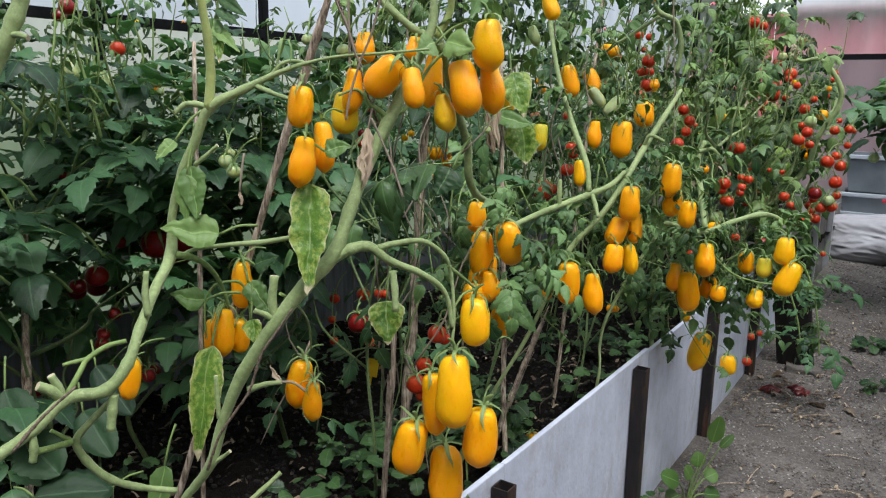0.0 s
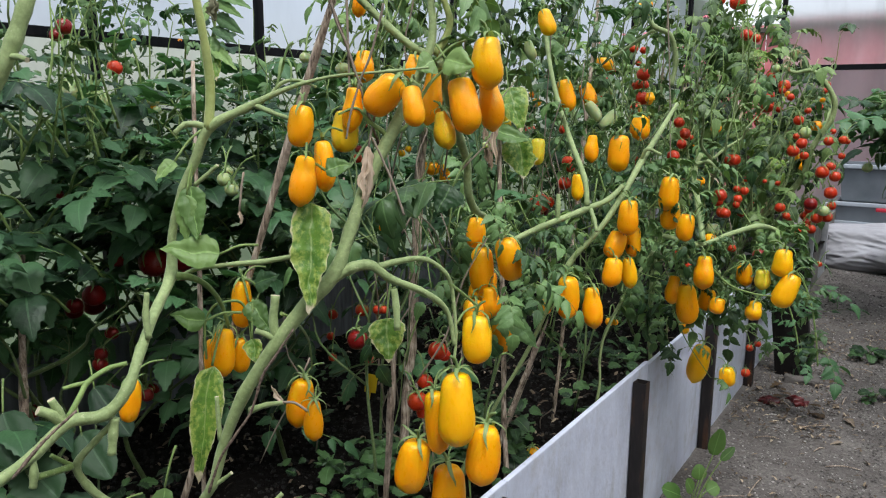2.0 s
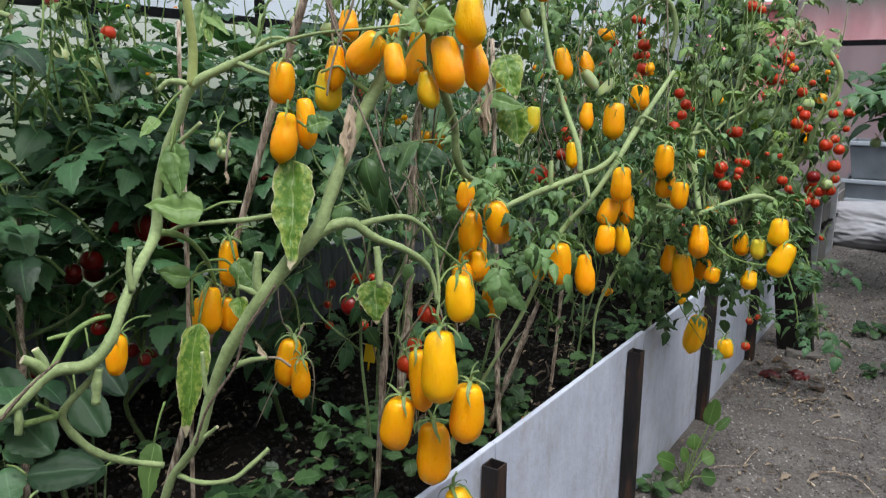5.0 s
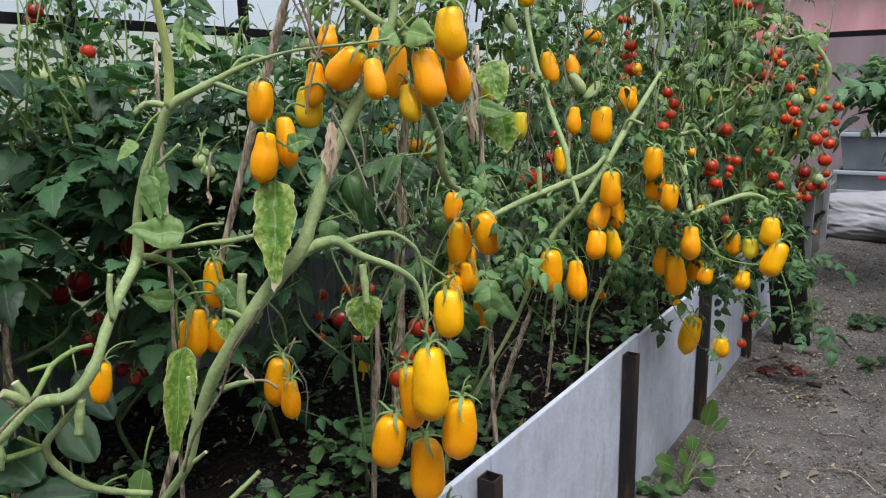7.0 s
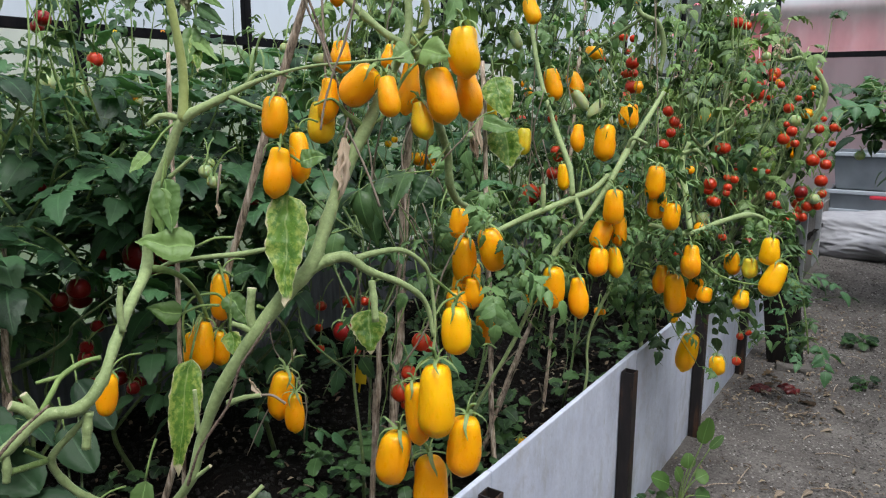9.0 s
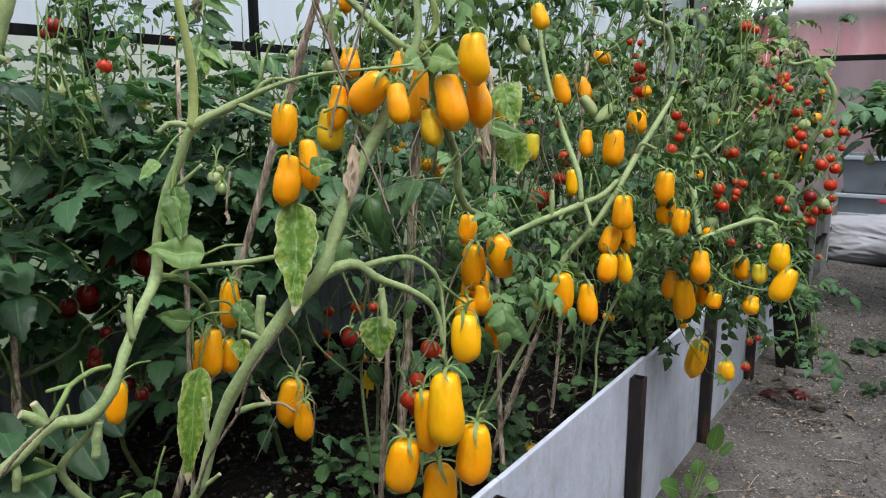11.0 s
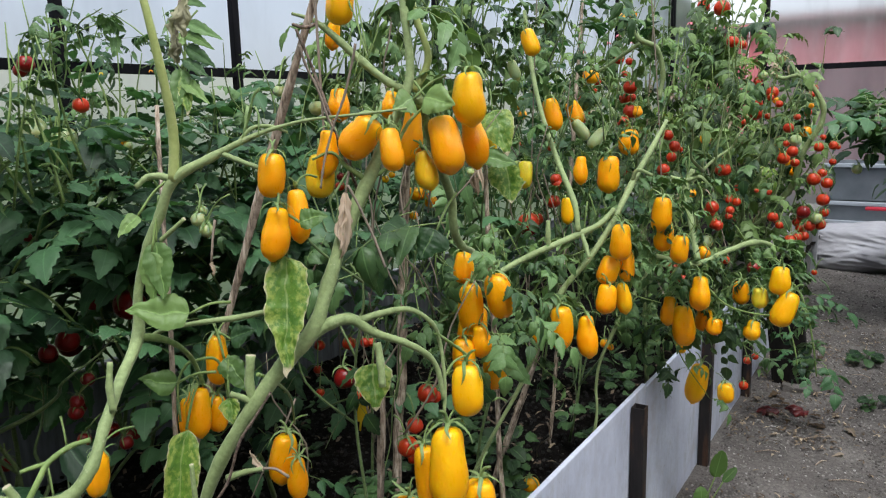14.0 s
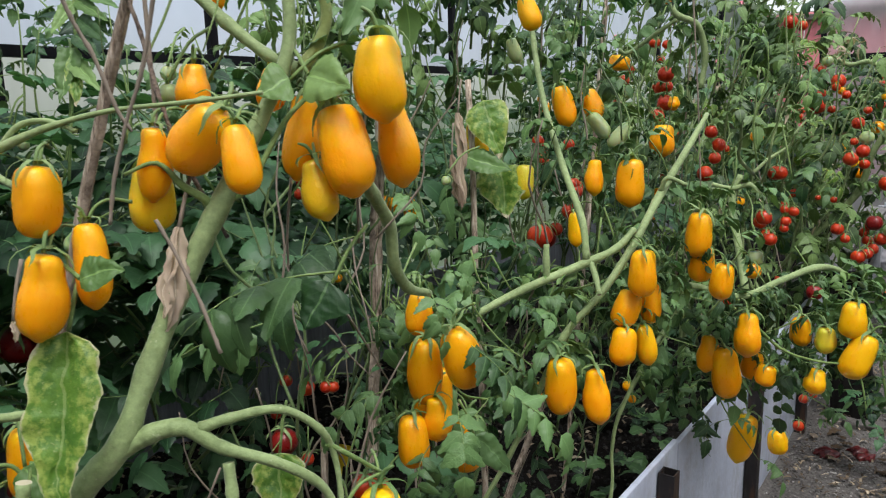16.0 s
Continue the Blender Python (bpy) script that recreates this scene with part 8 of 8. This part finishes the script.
# straw, leaf crumbs and chaff trodden into the path
def chaff(name, count, box, z, size, seed, mat, label):
    rg = random.Random(seed)
    verts, faces = [], []
    for k in range(count):
        x, y, a = rg.uniform(box[0], box[1]), rg.uniform(box[2], box[3]), rg.uniform(0, PI)
        if noise.noise(Vector((x * 5, y * 3, seed))) < rg.uniform(-0.5, 0.3):
            continue
        L, w, t = size * rg.uniform(0.3, 1.0), size * rg.uniform(0.08, 0.3), rg.uniform(-0.002, 0.006)
        c, s = math.cos(a), math.sin(a)
        b = len(verts)
        verts += [(x - c * L - s * w, y - s * L + c * w, z), (x - c * L + s * w, y - s * L - c * w, z + 0.002), (x + s * w, y - c * w, z + 0.004), (x - s * w, y + c * w, z + 0.005), (x + c * L + s * w * 0.6, y + s * L - c * w * 0.6, z + t), (x + c * L - s * w * 0.6, y + s * L + c * w * 0.6, z + 0.002)]
        faces += [(b, b + 1, b + 2, b + 3), (b + 3, b + 2, b + 4, b + 5)]
    me = bpy.data.meshes.new(name)
    me.from_pydata(verts, [], faces)
    me.materials.append(mat)
    return tagged(new(name, me), label, "plant litter", kind="stuff")


n = Nodes("chaff")
M["chaff"] = n.base(n.ramp(n.island(), [(0.0, (0.03, 0.02, 0.013)), (0.5, (0.12, 0.085, 0.055)), (0.85, (0.27, 0.21, 0.14)), (1.0, (0.42, 0.35, 0.25))]), 0.9).mat
chaff("plant_litter", 1500, (BOARD_X + 0.02, 0.33, 1.2, 3.6), 0.006, 0.010, 5, M["chaff"], "straw bits and leaf crumbs scattered on the path")
chaff("plant_litter", 500, (BOARD_X + 0.02, -0.08, 2.2, 3.2), 0.007, 0.012, 6, M["chaff"], "brown leaf litter at the end of the bed")
chaff("plant_litter", 1500, (BACK_X + 0.05, BOARD_X - 0.03, 0.4, 2.6), BED_Z + 0.02, 0.014, 7, M["chaff"], "dead leaf scraps and straw on the bed soil")

# litter on the path
rq = random.Random(91)
# leaf litter whose dark tone also stands in for shade on this ground
for k in range(24):
    x, y = -0.20 + rq.gauss(0, 0.06), 2.62 + rq.gauss(0, 0.22)
    w = thing("fallen_leaf", (x, y, 0.006), "withered brown leaf at the end of the bed, darkened for the shade there", "leaf", "fallen leaves")
    bm = bmesh.new()
    a, L = rq.uniform(0, 2 * PI), rq.uniform(0.02, 0.05)
    leaflet(bm, (0, 0, 0.003), (math.cos(a), math.sin(a), 0.15), (0, 0, 1), L, L * 0.6, 3, 0.3, 0.6, 0.4, rq, 0.25, 0.25)
    part("blade", bm, M["litter_dark"] if k % 3 else M["path_leaf"], w)
for k in range(13):
    x, y = rq.uniform(-0.33, 0.2), rq.uniform(1.5, 3.3)
    w = thing("fallen_leaf", (x, y, 0.006), "dry curled brown leaf lying on the gravel", "leaf", "fallen leaves")
    bm = bmesh.new()
    a = rq.uniform(0, 2 * PI)
    L = rq.uniform(0.012, 0.045)
    leaflet(bm, (0, 0, 0.002), (math.cos(a), math.sin(a), 0.1), (0, 0, 1), L, L * 0.5, 3, 0.2, 0.6, 0.4, rq, 0.2, 0.2)
    part("blade", bm, M["path_leaf"], w)
for k in range(14):
    x, y, a = rq.uniform(-0.3, 0.2), rq.uniform(1.6, 3.4), rq.uniform(0, PI)
    L = rq.uniform(0.04, 0.12)
    w = thing("fallen_twig", (x, y, 0.004), "thin dry twig lying on the gravel", "twig", "fallen twigs")
    part("stick", tube([(x - math.cos(a) * L / 2, y - math.sin(a) * L / 2, 0.006, 0.0016), (x, y + 0.004, 0.01, 0.0014), (x + math.cos(a) * L / 2, y + math.sin(a) * L / 2, 0.006, 0.001)], 3, 5, 0.1, (x, y, 0.004), k), M["bark"], w)
